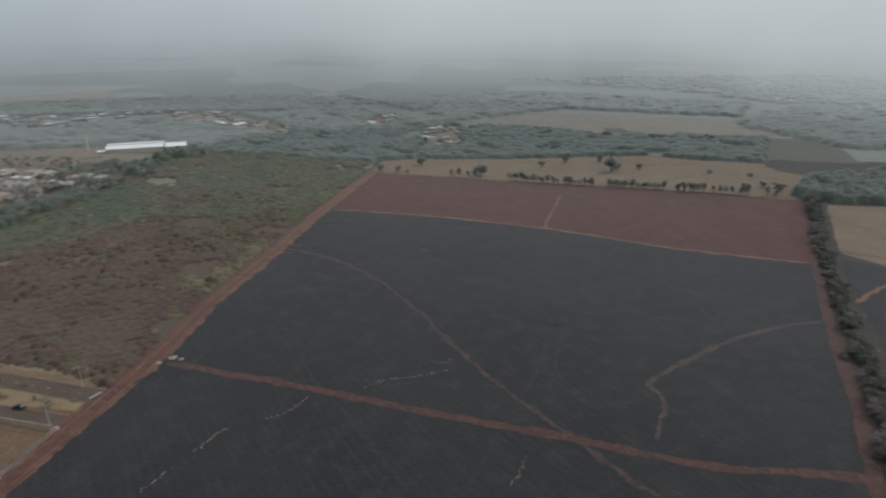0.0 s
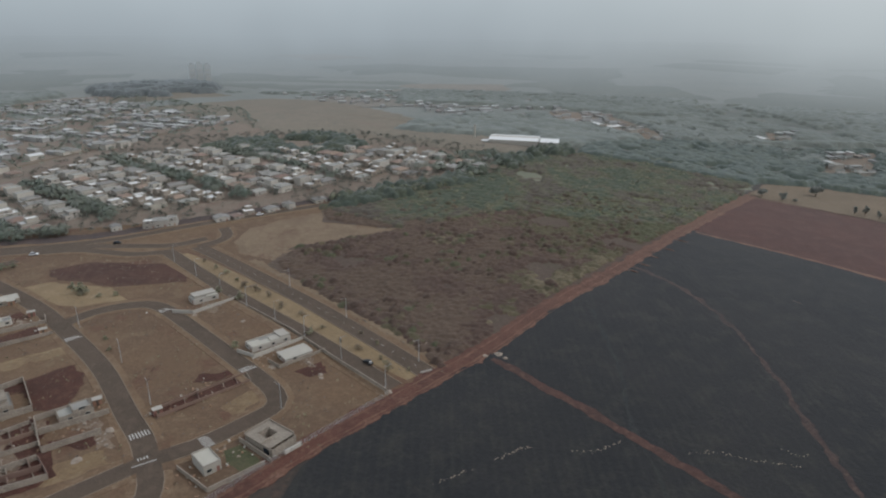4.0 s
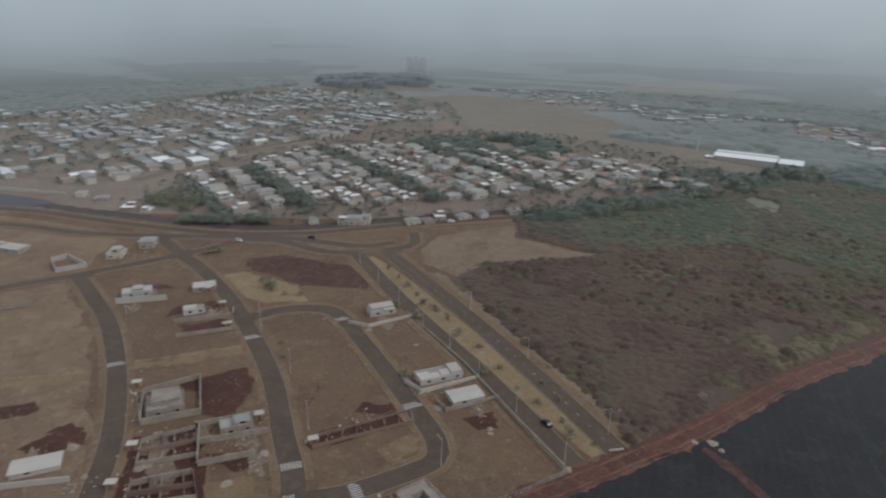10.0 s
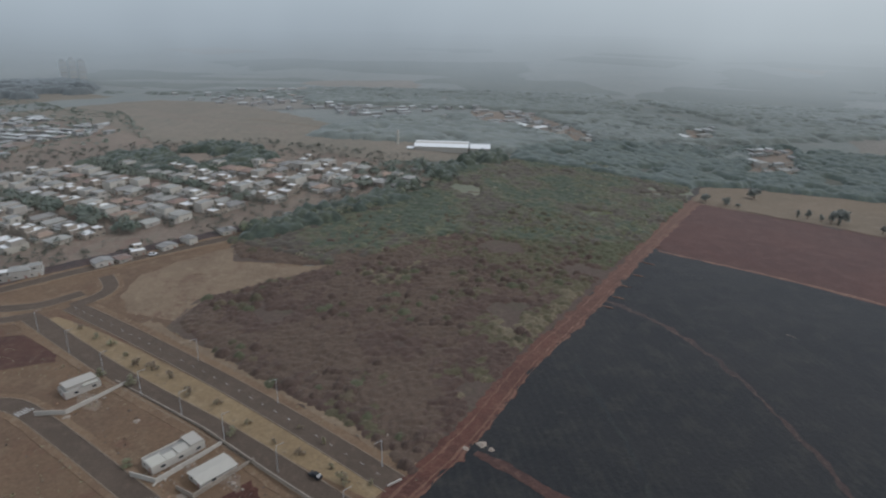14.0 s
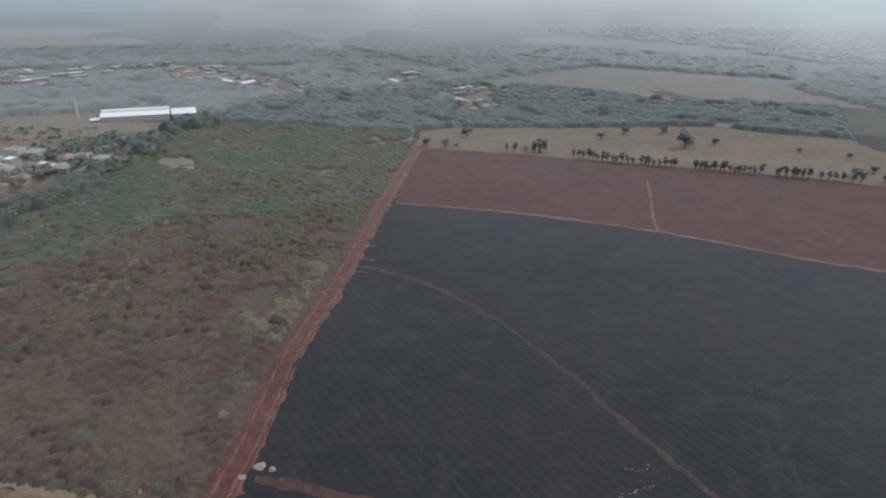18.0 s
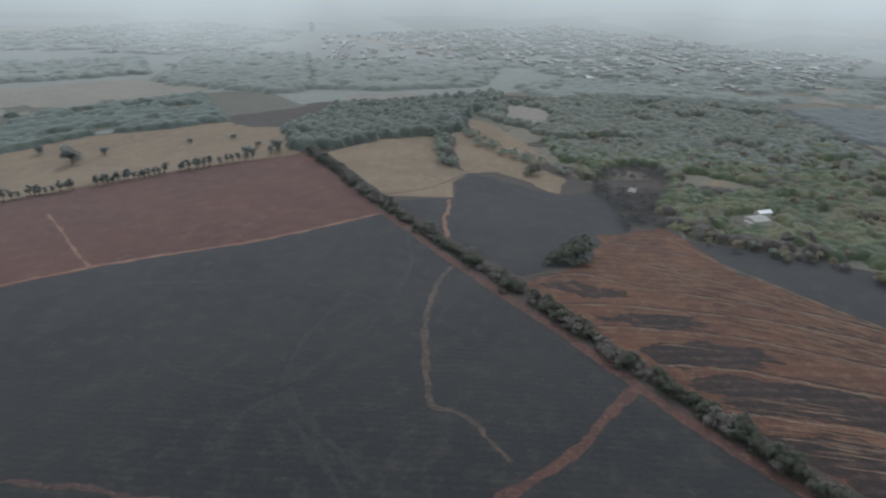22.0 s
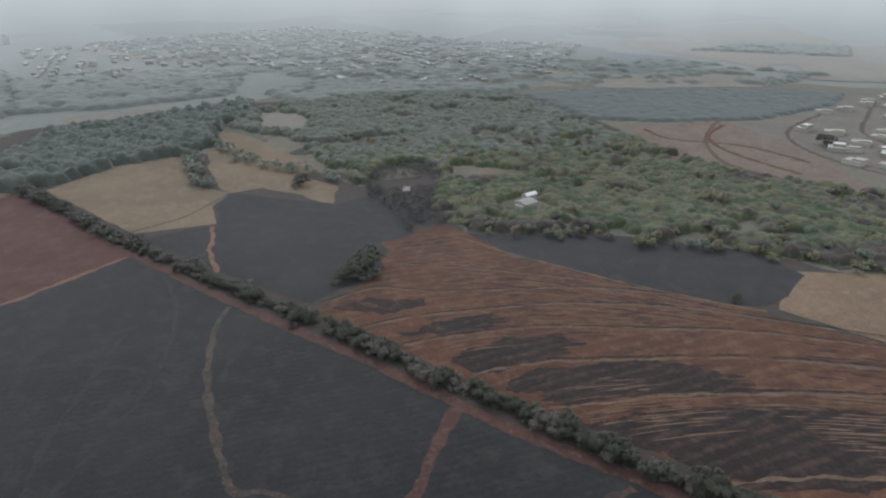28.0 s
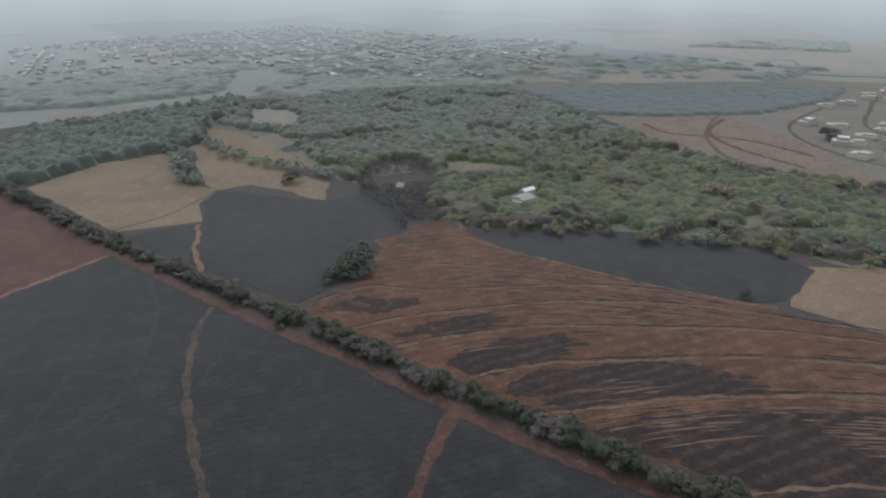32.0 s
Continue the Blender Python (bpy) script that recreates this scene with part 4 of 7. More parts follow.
for n, x, y in (("ring_street", -89, 198.5), ("long_street", -106, 158), ("ring_street", -86, 158), ("long_street", -165, 212), ("bend_street", -195, 174.5), ("ring_street", -143, 238.5), ("west_street", -229, 138)):
    line = LINES[n]
    j = min(range(1, len(line) - 1), key=lambda q: (line[q] - Vector((x, y))).length)
    d = (line[j + 1] - line[j - 1]).normalized()
    root = new("crosswalk")
    ang = math.degrees(math.atan2(d.y, d.x)) - 90
    root.matrix_world = pose(line[j].x, line[j].y, lie(line[j].x, line[j].y) + 0.112, 0, 0, ang)
    tagged(root, "white striped pedestrian crossing on asphalt", "crosswalk", "pedestrian crossings")
    for q in range(7):
        o = new("stripe", stripe_mesh)
        o.parent, o.location = root, ((q - 3) * 0.86, 0, 0)


dash_mesh = bpy.data.meshes.new("lane_dash")
dash_mesh.from_pydata([(-1.1, -0.11, 0), (1.1, -0.11, 0), (1.1, 0.11, 0), (-1.1, 0.11, 0), (-1.1, -0.11, 0.02), (1.1, -0.11, 0.02), (1.1, 0.11, 0.02), (-1.1, 0.11, 0.02)], [], [(4, 5, 6, 7), (0, 1, 5, 4), (1, 2, 6, 5), (2, 3, 7, 6), (3, 0, 4, 7)])
dash_mesh.materials.append(M["line"])
for n in ("avenue_lane_east",):
    root = new("lane_line")
    root.matrix_world = pose(LINES[n][0].x, LINES[n][0].y, 0.09)
    tagged(root, "worn dashed white lane line on asphalt", "road marking", "", "structure")
    run = glide([tuple(p) for p in LINES[n]], 5.6)
    for a, b in zip(run[2::2], run[3::2]):
        o = new("lane_dash", dash_mesh)
        o.parent = root
        o.location = (a.x - LINES[n][0].x, a.y - LINES[n][0].y, lie(a.x, a.y) + 0.025)
        o.rotation_euler[2] = math.atan2(b.y - a.y, b.x - a.x)
        o.scale = (0.6, 0.7, 1.0)
# worn stop marks where the long street meets the ring
root = new("stop_marking")
root.matrix_world = pose(-100, 149, lie(-100, 149) + 0.115, 0, 0, 40)
tagged(root, "worn white stop line and road marking", "road marking", "", "structure")
for x in (-1.2, -0.4, 0.4, 1.2):
    o = new("lane_dash", dash_mesh)
    o.parent, o.matrix_local = root, pose(x, 0, 0.02, 0, 0, 90) @ Matrix.Diagonal((0.6, 1.6, 1, 1))
for x in (-2.2, 0.0, 2.2):
    o = new("lane_dash", dash_mesh)
    o.parent, o.matrix_local = root, pose(x, -2.6, 0.02) @ Matrix.Diagonal((0.98, 1.8, 1, 1))

# ---------- boxes, buildings ----------
def box(x0, y0, z0, x1, y1, z1):
    v = [(x, y, z) for z in (z0, z1) for x, y in ((x0, y0), (x1, y0), (x1, y1), (x0, y1))]
    return v, [(3, 2, 1, 0), (4, 5, 6, 7), (0, 1, 5, 4), (1, 2, 6, 5), (2, 3, 7, 6), (3, 0, 4, 7)]


def joined(*shapes):
    v, f = [], []
    for sv, sf in shapes:
        n = len(v)
        v += sv
        f += [tuple(i + n for i in q) for q in sf]
    return v, f


def tube(x, y, z0, z1, r0, r1, k=10):
    v = [(x + r * math.cos(2 * math.pi * i / k), y + r * math.sin(2 * math.pi * i / k), z) for z, r in ((z0, r0), (z1, r1)) for i in range(k)]
    return v, [(i, (i + 1) % k, k + (i + 1) % k, k + i) for i in range(k)] + [tuple(range(k, 2 * k)), tuple(range(k - 1, -1, -1))]


def part(name, shape, material, parent, label="", smooth=False):
    ob = mesh_object(name, shape[0], shape[1], material, parent, smooth)
    if label:
        ob["label"] = label
    return ob


def gable(x0, y0, x1, y1, z, rise, over=0.4, along="x", thick=0.15):
    """A pitched roof with its own thickness."""
    x0, x1, y0, y1 = x0 - over, x1 + over, y0 - over, y1 + over
    def sheet(dz):
        if along == "x":
            ym = (y0 + y1) / 2
            return [(x0, y0, z + dz), (x1, y0, z + dz), (x1, ym, z + rise + dz), (x0, ym, z + rise + dz), (x1, y1, z + dz), (x0, y1, z + dz)]
        xm = (x0 + x1) / 2
        return [(x0, y1, z + dz), (x0, y0, z + dz), (xm, y0, z + rise + dz), (xm, y1, z + rise + dz), (x1, y0, z + dz), (x1, y1, z + dz)]
    v = sheet(0) + sheet(thick)
    f = [(6, 7, 8, 9), (9, 8, 10, 11), (3, 2, 1, 0), (5, 4, 2, 3), (0, 1, 7, 6), (4, 5, 11, 10), (1, 2, 8, 7), (2, 4, 10, 8), (3, 0, 6, 9), (5, 3, 9, 11)]
    return v, f


def gable_wall(x0, y0, x1, y1, z, rise, along="x"):
    """The wall block of a house under a pitched roof, with its two gables."""
    v, f = box(x0, y0, 0, x1, y1, z)
    if along == "x":
        v += [(x0, (y0 + y1) / 2, z + rise), (x1, (y0 + y1) / 2, z + rise)]
        f = [q for q in f if q != (4, 5, 6, 7)] + [(4, 5, 9, 8), (7, 8, 9, 6), (4, 8, 7), (5, 6, 9)]
    else:
        v += [((x0 + x1) / 2, y0, z + rise), ((x0 + x1) / 2, y1, z + rise)]
        f = [q for q in f if q != (4, 5, 6, 7)] + [(4, 8, 9, 7), (8, 5, 6, 9), (4, 5, 8), (6, 7, 9)]
    return v, f


def hip(x0, y0, x1, y1, z, rise, over=0.5, thick=0.15):
    x0, x1, y0, y1 = x0 - over, x1 + over, y0 - over, y1 + over
    m = min(x1 - x0, y1 - y0) / 2
    if x1 - x0 > y1 - y0:
        a, b = (x0 + m, (y0 + y1) / 2), (x1 - m, (y0 + y1) / 2)
    else:
        a, b = ((x0 + x1) / 2, y0 + m), ((x0 + x1) / 2, y1 - m)
    v = [(x0, y0, z), (x1, y0, z), (x1, y1, z), (x0, y1, z), (x0, y0, z + thick), (x1, y0, z + thick), (x1, y1, z + thick), (x0, y1, z + thick), (*a, z + rise), (*b, z + rise)]
    f = [(3, 2, 1, 0), (0, 1, 5, 4), (1, 2, 6, 5), (2, 3, 7, 6), (3, 0, 4, 7)]
    if x1 - x0 > y1 - y0:
        f += [(4, 5, 9, 8), (5, 6, 9), (6, 7, 8, 9), (7, 4, 8)]
    else:
        f += [(4, 5, 8), (5, 6, 9, 8), (6, 7, 9), (7, 4, 8, 9)]
    return v, f


def parapet(x0, y0, x1, y1, z, h=0.7, t=0.18):
    return joined(box(x0, y0, z, x1, y0 + t, z + h), box(x0, y1 - t, z, x1, y1, z + h), box(x0, y0 + t, z, x0 + t, y1 - t, z + h), box(x1 - t, y0 + t, z, x1, y1 - t, z + h))


def window(parent, x, y, z, w, h, side):
    """A window proud of the wall by its frame, the pane set back in it; side: n, s, e or w."""
    d = 0.07
    def bx(a0, a1, z0, z1, out0, out1):
        if side in "ns":
            s = 1 if side == "n" else -1
            ys = sorted((y + s * out0, y + s * out1))
            return box(x + a0, ys[0], z0, x + a1, ys[1], z1)
        s = 1 if side == "e" else -1
        xs = sorted((x + s * out0, x + s * out1))
        return box(xs[0], y + a0, z0, xs[1], y + a1, z1)
    fr = joined(bx(-w / 2, w / 2, z, z + 0.1, 0, d), bx(-w / 2, w / 2, z + h - 0.1, z + h, 0, d), bx(-w / 2, -w / 2 + 0.1, z + 0.1, z + h - 0.1, 0, d), bx(w / 2 - 0.1, w / 2, z + 0.1, z + h - 0.1, 0, d))
    f = part("window", fr, M["white"], parent)
    part("pane", bx(-w / 2 + 0.1, w / 2 - 0.1, z + 0.1, z + h - 0.1, 0.005, 0.03), M["glass"], f)


def stand(root, x, y, ang, sink=0.1):
    root.matrix_world = pose(x, y, lie(x, y) - sink, 0, 0, ang)
    return root


def flat_house(w, d, h, wall, roof, tall=None, label="", side="es"):
    """A flat-roofed house with parapet; tall = (x0, y0, x1, y1, height) adds an upper block."""
    root = new("house")
    x, y = w / 2, d / 2
    part("wall", box(-x, -y, 0, x, y, h), wall, root)
    part("parapet", parapet(-x, -y, x, y, h), wall, root)
    part("roof", box(-x + 0.2, -y + 0.2, h + 0.02, x - 0.2, y - 0.2, h + 0.2), roof, root)
    if tall:
        a, b, c, e, hh = tall
        part("upper_wall", box(a, b, h + 0.21, c, e, h + hh), wall, root)
        part("upper_parapet", parapet(a, b, c, e, h + hh, 0.5), wall, root)
        part("upper_roof", box(a + 0.2, b + 0.2, h + hh + 0.02, c - 0.2, e - 0.2, h + hh + 0.15), roof, root)
        window(root, c, (b + e) / 2, h + 1.0, min(2.2, (e - b) * 0.5), 1.2, "e")
        window(root, (a + c) / 2, b, h + 1.0, min(2.2, (c - a) * 0.5), 1.2, "s")
    for q in range(max(2, int(d / 4.5))):
        window(root, x, -y + d * (q + 0.6) / max(2, int(d / 4.5)), 1.0, 1.6, 1.2, "e")
    window(root, -w * 0.2, -y, 1.0, 1.8, 1.3, "s")
    part("door", box(w * 0.22, -y - 0.06, 0.05, w * 0.22 + 1.0, -y - 0.002, 2.1), M["brick"], root, "brown wooden door")
    return tagged(root, label, "house")


def stepped_house(w, d, h, wall, blocks, label, cover="roof_pale"):
    """A low flat house with a grey roof and raised blocks (x0, y0, x1, y1, rise) with bright roofs on it."""
    root = flat_house(w, d, h, wall, M["roof_grey"], None, label)
    for x0, y0, x1, y1, rise in blocks:
        rise *= 0.8
        part("upper_wall", box(x0, y0, h + 0.21, x1, y1, h + rise), wall, root)
        part("upper_roof", box(x0 - 0.3, y0 - 0.3, h + rise + 0.003, x1 + 0.3, y1 + 0.3, h + rise + 0.22), M[cover], root, "pale flat roof slab")
    return root


def pitched_house(w, d, h, rise, wall, roof, kind="gable", annex=True, label="", detail=True):
    root = new("house")
    x, y = w / 2, d / 2
    along = "y" if d > w else "x"
    if kind == "gable":
        part("wall", gable_wall(-x, -y, x, y, h, rise, along), wall, root)
        part("roof", gable(-x, -y, x, y, h + 0.003, rise, 0.4, along), roof, root)
    else:
        part("wall", box(-x, -y, 0, x, y, h), wall, root)
        part("roof", hip(-x, -y, x, y, h + 0.003, rise), roof, root)
    if annex:
        part("annex_wall", box(-x + 0.3, y + 0.003, 0, x * 0.2, y + 3.5, h * 0.75), wall, root)
        part("annex_roof", box(-x, y + 0.45, h * 0.75 + 0.003, x * 0.35, y + 3.9, h * 0.75 + 0.16), M["roof_grey"], root)
    if detail:
        window(root, -w * 0.2, -y, 1.0, 1.7, 1.2, "s")
        window(root, x, -d * 0.15, 1.0, 1.7, 1.2, "e")
        window(root, -x, d * 0.1, 1.0, 1.7, 1.2, "w")
        part("door", box(w * 0.2, -y - 0.06, 0.05, w * 0.2 + 1.0, -y - 0.002, 2.1), M["brick"], root, "brown wooden door")
    return tagged(root, label, "house")


def lot_wall(pts, h, t, material, label, close=False, name="boundary_wall"):
    """A boundary wall along the points, one part for each run."""
    cx, cy = sum(p[0] for p in pts) / len(pts), sum(p[1] for p in pts) / len(pts)
    root = stand(new(name), cx, cy, 0)
    ends = list(zip(pts, pts[1:] + pts[:1])) if close else list(zip(pts, pts[1:]))
    for i, (a, b) in enumerate(ends):
        ln = math.hypot(b[0] - a[0], b[1] - a[1])
        o = part("wall", joined(box(0, -t / 2, -0.4, ln - t, t / 2, h), box(-0.03, -t / 2 - 0.04, h + 0.002, ln - t + 0.03, t / 2 + 0.04, h + 0.07)), material, root)
        o.matrix_local = pose(a[0] - cx, a[1] - cy, 0.1 + 0.003 * i, 0, 0, math.degrees(math.atan2(b[1] - a[1], b[0] - a[0])))
    return tagged(root, label, "wall")


LOT = 47.0                             # the plots' long axis, degrees from +x
# the finished houses of the building plots, all low and small
def stand_low(root, x, y, ang):
    root = stand(root, x, y, ang)
    root.scale = (0.92, 0.92, 0.8)
    return root


h = stand_low(stepped_house(6.4, 12.0, 2.3, M["white"], [(-3.2, -4.8, 1.5, 5.2, 2.0), (1.9, 0.5, 3.2, 5.0, 1.0)], "two-storey white flat-roofed house behind a white wall"), -131, 250, LOT - 90)
h = stand_low(stepped_house(6.6, 17.0, 2.4, M["white"], [(-2.9, 4.2, 2.8, 8.0, 1.7), (-0.5, 0.2, 2.9, 3.6, 1.0), (0.2, -3.4, 2.8, -0.6, 0.5), (-1.2, -8.0, 2.9, -4.2, 0.7)], "long white flat-roofed house with stepped roofs"), -89, 217, LOT - 90)
h = stand_low(pitched_house(7.2, 11.5, 2.5, 0.5, M["white"], M["roof_pale"], "gable", False, "white hall-like house with a white metal roof"), -76, 209.5, LOT - 90)
lot_wall([(-138, 236), (-129, 236.5), (-117, 253.5)], 1.4, 0.2, M["white"], "white rendered boundary wall of a house")
lot_wall([(-98, 209), (-90, 206), (-77, 222)], 1.5, 0.2, M["white"], "white rendered boundary wall of a house")
lot_wall([(-84, 204), (-78.5, 200.5), (-66, 215)], 1.3, 0.2, M["concrete"], "grey boundary wall of a house")
h = stand_low(stepped_house(10.5, 12.0, 2.9, M["concrete"], [(-5.0, -4.0, 2.4, 4.6, 2.6), (2.8, 1.0, 4.8, 4.6, 1.0)], "unfinished grey two-storey house", "roof_raw"), -159.5, 164, LOT - 90)
lot_wall([(-159, 153.5), (-171.5, 166), (-162, 181), (-147, 166)], 2.2, 0.2, M["concrete"], "grey block boundary wall round an unfinished house", True)
h = stand_low(flat_house(6.0, 10.5, 2.8, M["concrete"], M["roof_grey"], (-2.5, -1.0, 2.8, 4.6, 1.2), "unfinished grey house with a block upper storey"), -132, 165.5, LOT - 90)
lot_wall([(-130.5, 148), (-142.5, 161), (-129, 175)], 2.0, 0.2, M["concrete"], "grey block boundary wall")
lot_wall([(-136.5, 155), (-122, 168)], 2.0, 0.2, M["concrete"], "grey block party wall")
lot_wall([(-130, 147.5), (-118.5, 158.5)], 2.0, 0.2, M["concrete"], "grey block boundary wall")
h = stand_low(pitched_house(6.6, 13.0, 2.1, 0.5, M["white"], M["roof_pale"], "gable", False, "white long house with a pale metal roof"), -169, 128, LOT - 90)
h = stand_low(stepped_house(6.0, 7.5, 2.6, M["white"], [(-2.4, -2.6, 2.0, 2.4, 1.0)], "small whitish house with a stepped roof in a walled plot", "roof_raw"), -167.5, 101.5, LOT - 90)
lot_wall([(-176, 106), (-165, 110.5), (-157, 101), (-166, 94)], 1.9, 0.2, M["white"], "white wall round a small plot")
patch("parking_ground", [(-326, 182), (-323, 192), (-332, 208), (-335, 220), (-354, 219), (-364, 211), (-354, 198)], 0.07, M["asphalt"], 8, 0.8, 2.0, "dark asphalt forecourt of the white buildings", "forecourt")
patch("red_earth", [(-181, 130), (-180, 138), (-174, 142), (-169, 137), (-174, 131)], 0.058, M["earth"], 8, 1.6, 1.0, "spread dark red earth beside a white house", "bare earth")
lot_wall([(-171.5, 117), (-156, 128.5)], 1.8, 0.2, M["white"], "white boundary wall")
h = stand_low(stepped_house(7.0, 13.0, 2.5, M["white"], [(-3.3, -1.5, 1.5, 2.5, 1.7), (-2.6, 3.2, 3.0, 6.0, 0.7), (-2.4, -6.0, 2.8, -2.4, 0.5)], "white flat-roofed house with a white side wall"), -236, 219, LOT - 90)
lot_wall([(-236, 208), (-220, 220.5)], 2.6, 0.2, M["white"], "white boundary wall of a house")
h = stand_low(stepped_house(5.0, 9.0, 2.2, M["white"], [(-2.2, -4.2, 2.0, 1.0, 1.0)], "small white flat-roofed house on red earth"), -201, 217, LOT - 90)
lot_wall([(-201, 206), (-184, 221), (-188, 226)], 1.6, 0.2, M["concrete"], "low grey boundary wall on red earth")
lot_wall([(-191, 198), (-175, 213.5)], 1.5, 0.2, M["concrete"], "low grey boundary wall on red earth")
lot_wall([(-290, 219), (-304, 227), (-302, 234), (-283, 230)], 2.4, 0.2, M["white"], "white walled empty plot", True)
h = stand_low(flat_house(8, 9, 3.2, M["white"], M["roof_pale"], (-2, -3, 3, 3, 2.4), "white two-storey house with stepped blocks"), -282, 246, 32)
h = stand_low(pitched_house(8, 8, 4.6, 1.0, M["beige"], M["roof_grey"], "hip", True, "beige two-storey house with a grey hipped roof"), -279, 263, 32)
h = stand_low(stepped_house(7.5, 11.0, 2.2, M["concrete"], [(-3.2, -4.8, 3.2, 0.5, 0.5), (-3.2, 1.2, 3.2, 5.0, 0.5)], "low unfinished grey house with flat slabs"), -214, 236, LOT - 90)
lot_wall([(-288, 181), (-281, 177), (-266, 192)], 2.2, 0.2, M["concrete"], "long grey plot wall")
h = stand_low(pitched_house(8, 19, 3.4, 0.7, M["white"], M["roof_pale"], "gable", False, "long white building with a white metal roof"), -353, 226, 100)
h = stand_low(pitched_house(8, 14, 3.0, 0.6, M["white"], M["roof_pale"], "gable", False, "white building with a white metal roof"), -336, 229, 100)
h = stand_low(flat_house(9, 8, 3.3, M["white"], M["roof_pale"], (-3, -3, 3, 3, 2.0), "white flat-roofed house with a raised block"), -379, 225, 20)
# the corner house with a courtyard, still without a roof
yard = stand(new("courtyard_house"), -66.4, 160.5, -29.7)
for x0, y0, x1, y1, hh in ((-6.1, -4.4, 6.1, -4.2, 3.0), (-6.1, 4.2, 6.1, 4.4, 3.0), (-6.1, -4.197, -5.9, 4.197, 3.0), (5.9, -4.197, 6.1, 4.197, 3.0), (-3.3, -2.1, -3.1, 2.1, 3.0), (0.9, -2.1, 1.1, 2.1, 3.0), (-3.097, -2.1, 0.897, -1.9, 3.0), (-3.097, 1.9, 0.897, 2.1, 3.0)):
    part("wall", box(x0, y0, -0.3, x1, y1, hh), M["concrete"], yard)
for x0, y0, x1, y1, z in ((-6.3, -4.6, -3.1, 4.6, 3.01), (0.9, -4.6, 5.2, 4.6, 3.02), (-3.097, 1.9, 0.897, 4.6, 3.015), (-3.097, -4.6, 0.897, -1.9, 3.018)):
    part("roof_slab", box(x0, y0, z, x1, y1, z + 0.18), M["roof_raw"], yard, "bare concrete roof slab")
for x0, y0, x1, y1, hh in ((-6.3, 4.35, 5.2, 4.6, 0.45), (-6.3, -4.6, -6.05, 4.347, 0.45), (-3.35, -2.15, -3.1, 2.15, 0.3), (1.6, -4.6, 1.85, -0.6, 0.5)):
    part("parapet", box(x0, y0, 3.205, x1, y1, 3.205 + hh), M["concrete"], yard)
part("door_opening", box(2.2, -4.46, 0.05, 4.6, -4.403, 2.3), M["glass"], yard, "dark open doorway")
tagged(yard, "unfinished grey house round an open courtyard", "house")
lot_wall([(-76, 160), (-63, 152)], 1.6, 0.2, M["concrete"], "grey boundary wall beside the courtyard house")
lot_wall([(-60.5, 156), (-57, 161)], 1.2, 0.5, M["white"], "short white wall beside the dirt track")
patch("lawn", [(-79, 155.5), (-75.5, 158.5), (-63.5, 151), (-67.5, 145.5), (-76, 150.5)], 0.07, soil("dull_lawn", [(0.066, 0.070, 0.036), (0.080, 0.076, 0.042), (0.054, 0.060, 0.032)], 0.15, 1.2, sheen=0.1, tint=WARM), 6, 0.5, 1.5, "dull green lawn between two houses", "lawn")
h = stand_low(flat_house(5.4, 8.5, 3.6, M["beige"], M["roof_pale"], None, "narrow two-storey house with a pale flat roof"), -80.5, 148.5, 50)
lot_wall([(-88, 146), (-75.5, 138.5), (-64.5, 151.5)], 1.4, 0.2, M["concrete"], "grey boundary wall behind a house")
# foundations
def foundations(pts, rows, cols, h, label, outer_mat="concrete"):
    """Low block walls of a house just begun, inside the quad of points."""
    p = [Vector(q) for q in pts]
    cx, cy = sum(q.x for q in p) / 4, sum(q.y for q in p) / 4
    root = stand(new("house_foundation"), cx, cy, 0)
    def at(u, v):
        return (p[0] * (1 - u) + p[3] * u) * (1 - v) + (p[1] * (1 - u) + p[2] * u) * v
    runs = [(at(0, v / rows), at(1, v / rows)) for v in range(rows + 1)] + [(at(u / cols, v0), at(u / cols, v1)) for u in range(cols + 1) for v0, v1 in (((0, 1),) if u in (0, cols) else ((0.0, 0.45), (0.55, 1.0)))]
    for i, (a, b) in enumerate(runs):
        ln = (b - a).length
        outer = i in (0, rows)
        if i > rows + 1 and i % 7 == 3:
            continue
        o = part("wall", box(0, -0.1, -0.3, ln - 0.2, 0.1, h if outer else h * (0.3 + 0.13 * (i * 5 % 6))), M[outer_mat] if outer else M["block" if i % 3 else "concrete"], root)
        o.matrix_local = pose(a.x - cx, a.y - cy, 0.1 + 0.003 * i, 0, 0, math.degrees(math.atan2(b.y - a.y, b.x - a.x)))
    return tagged(root, label, "foundation")


foundations([(-145, 140), (-152, 148), (-143, 160), (-133, 151)], 2, 5, 1.6, "block walls of a house just begun")
foundations([(-135, 127), (-140, 134), (-129, 145), (-120.5, 138)], 2, 6, 2.0, "dark foundation walls of a house just begun")
foundations([(-106, 167.5), (-108.5, 171.5), (-89, 196), (-85.5, 191.5)], 1, 7, 1.0, "long low foundation walls on red earth", "block")
YELLOWED = soil("yellowed_grass", [(0.175, 0.118, 0.064), (0.145, 0.096, 0.054), (0.20, 0.142, 0.082), (0.125, 0.078, 0.046)], 0.05, 1.0, tint=WARM)
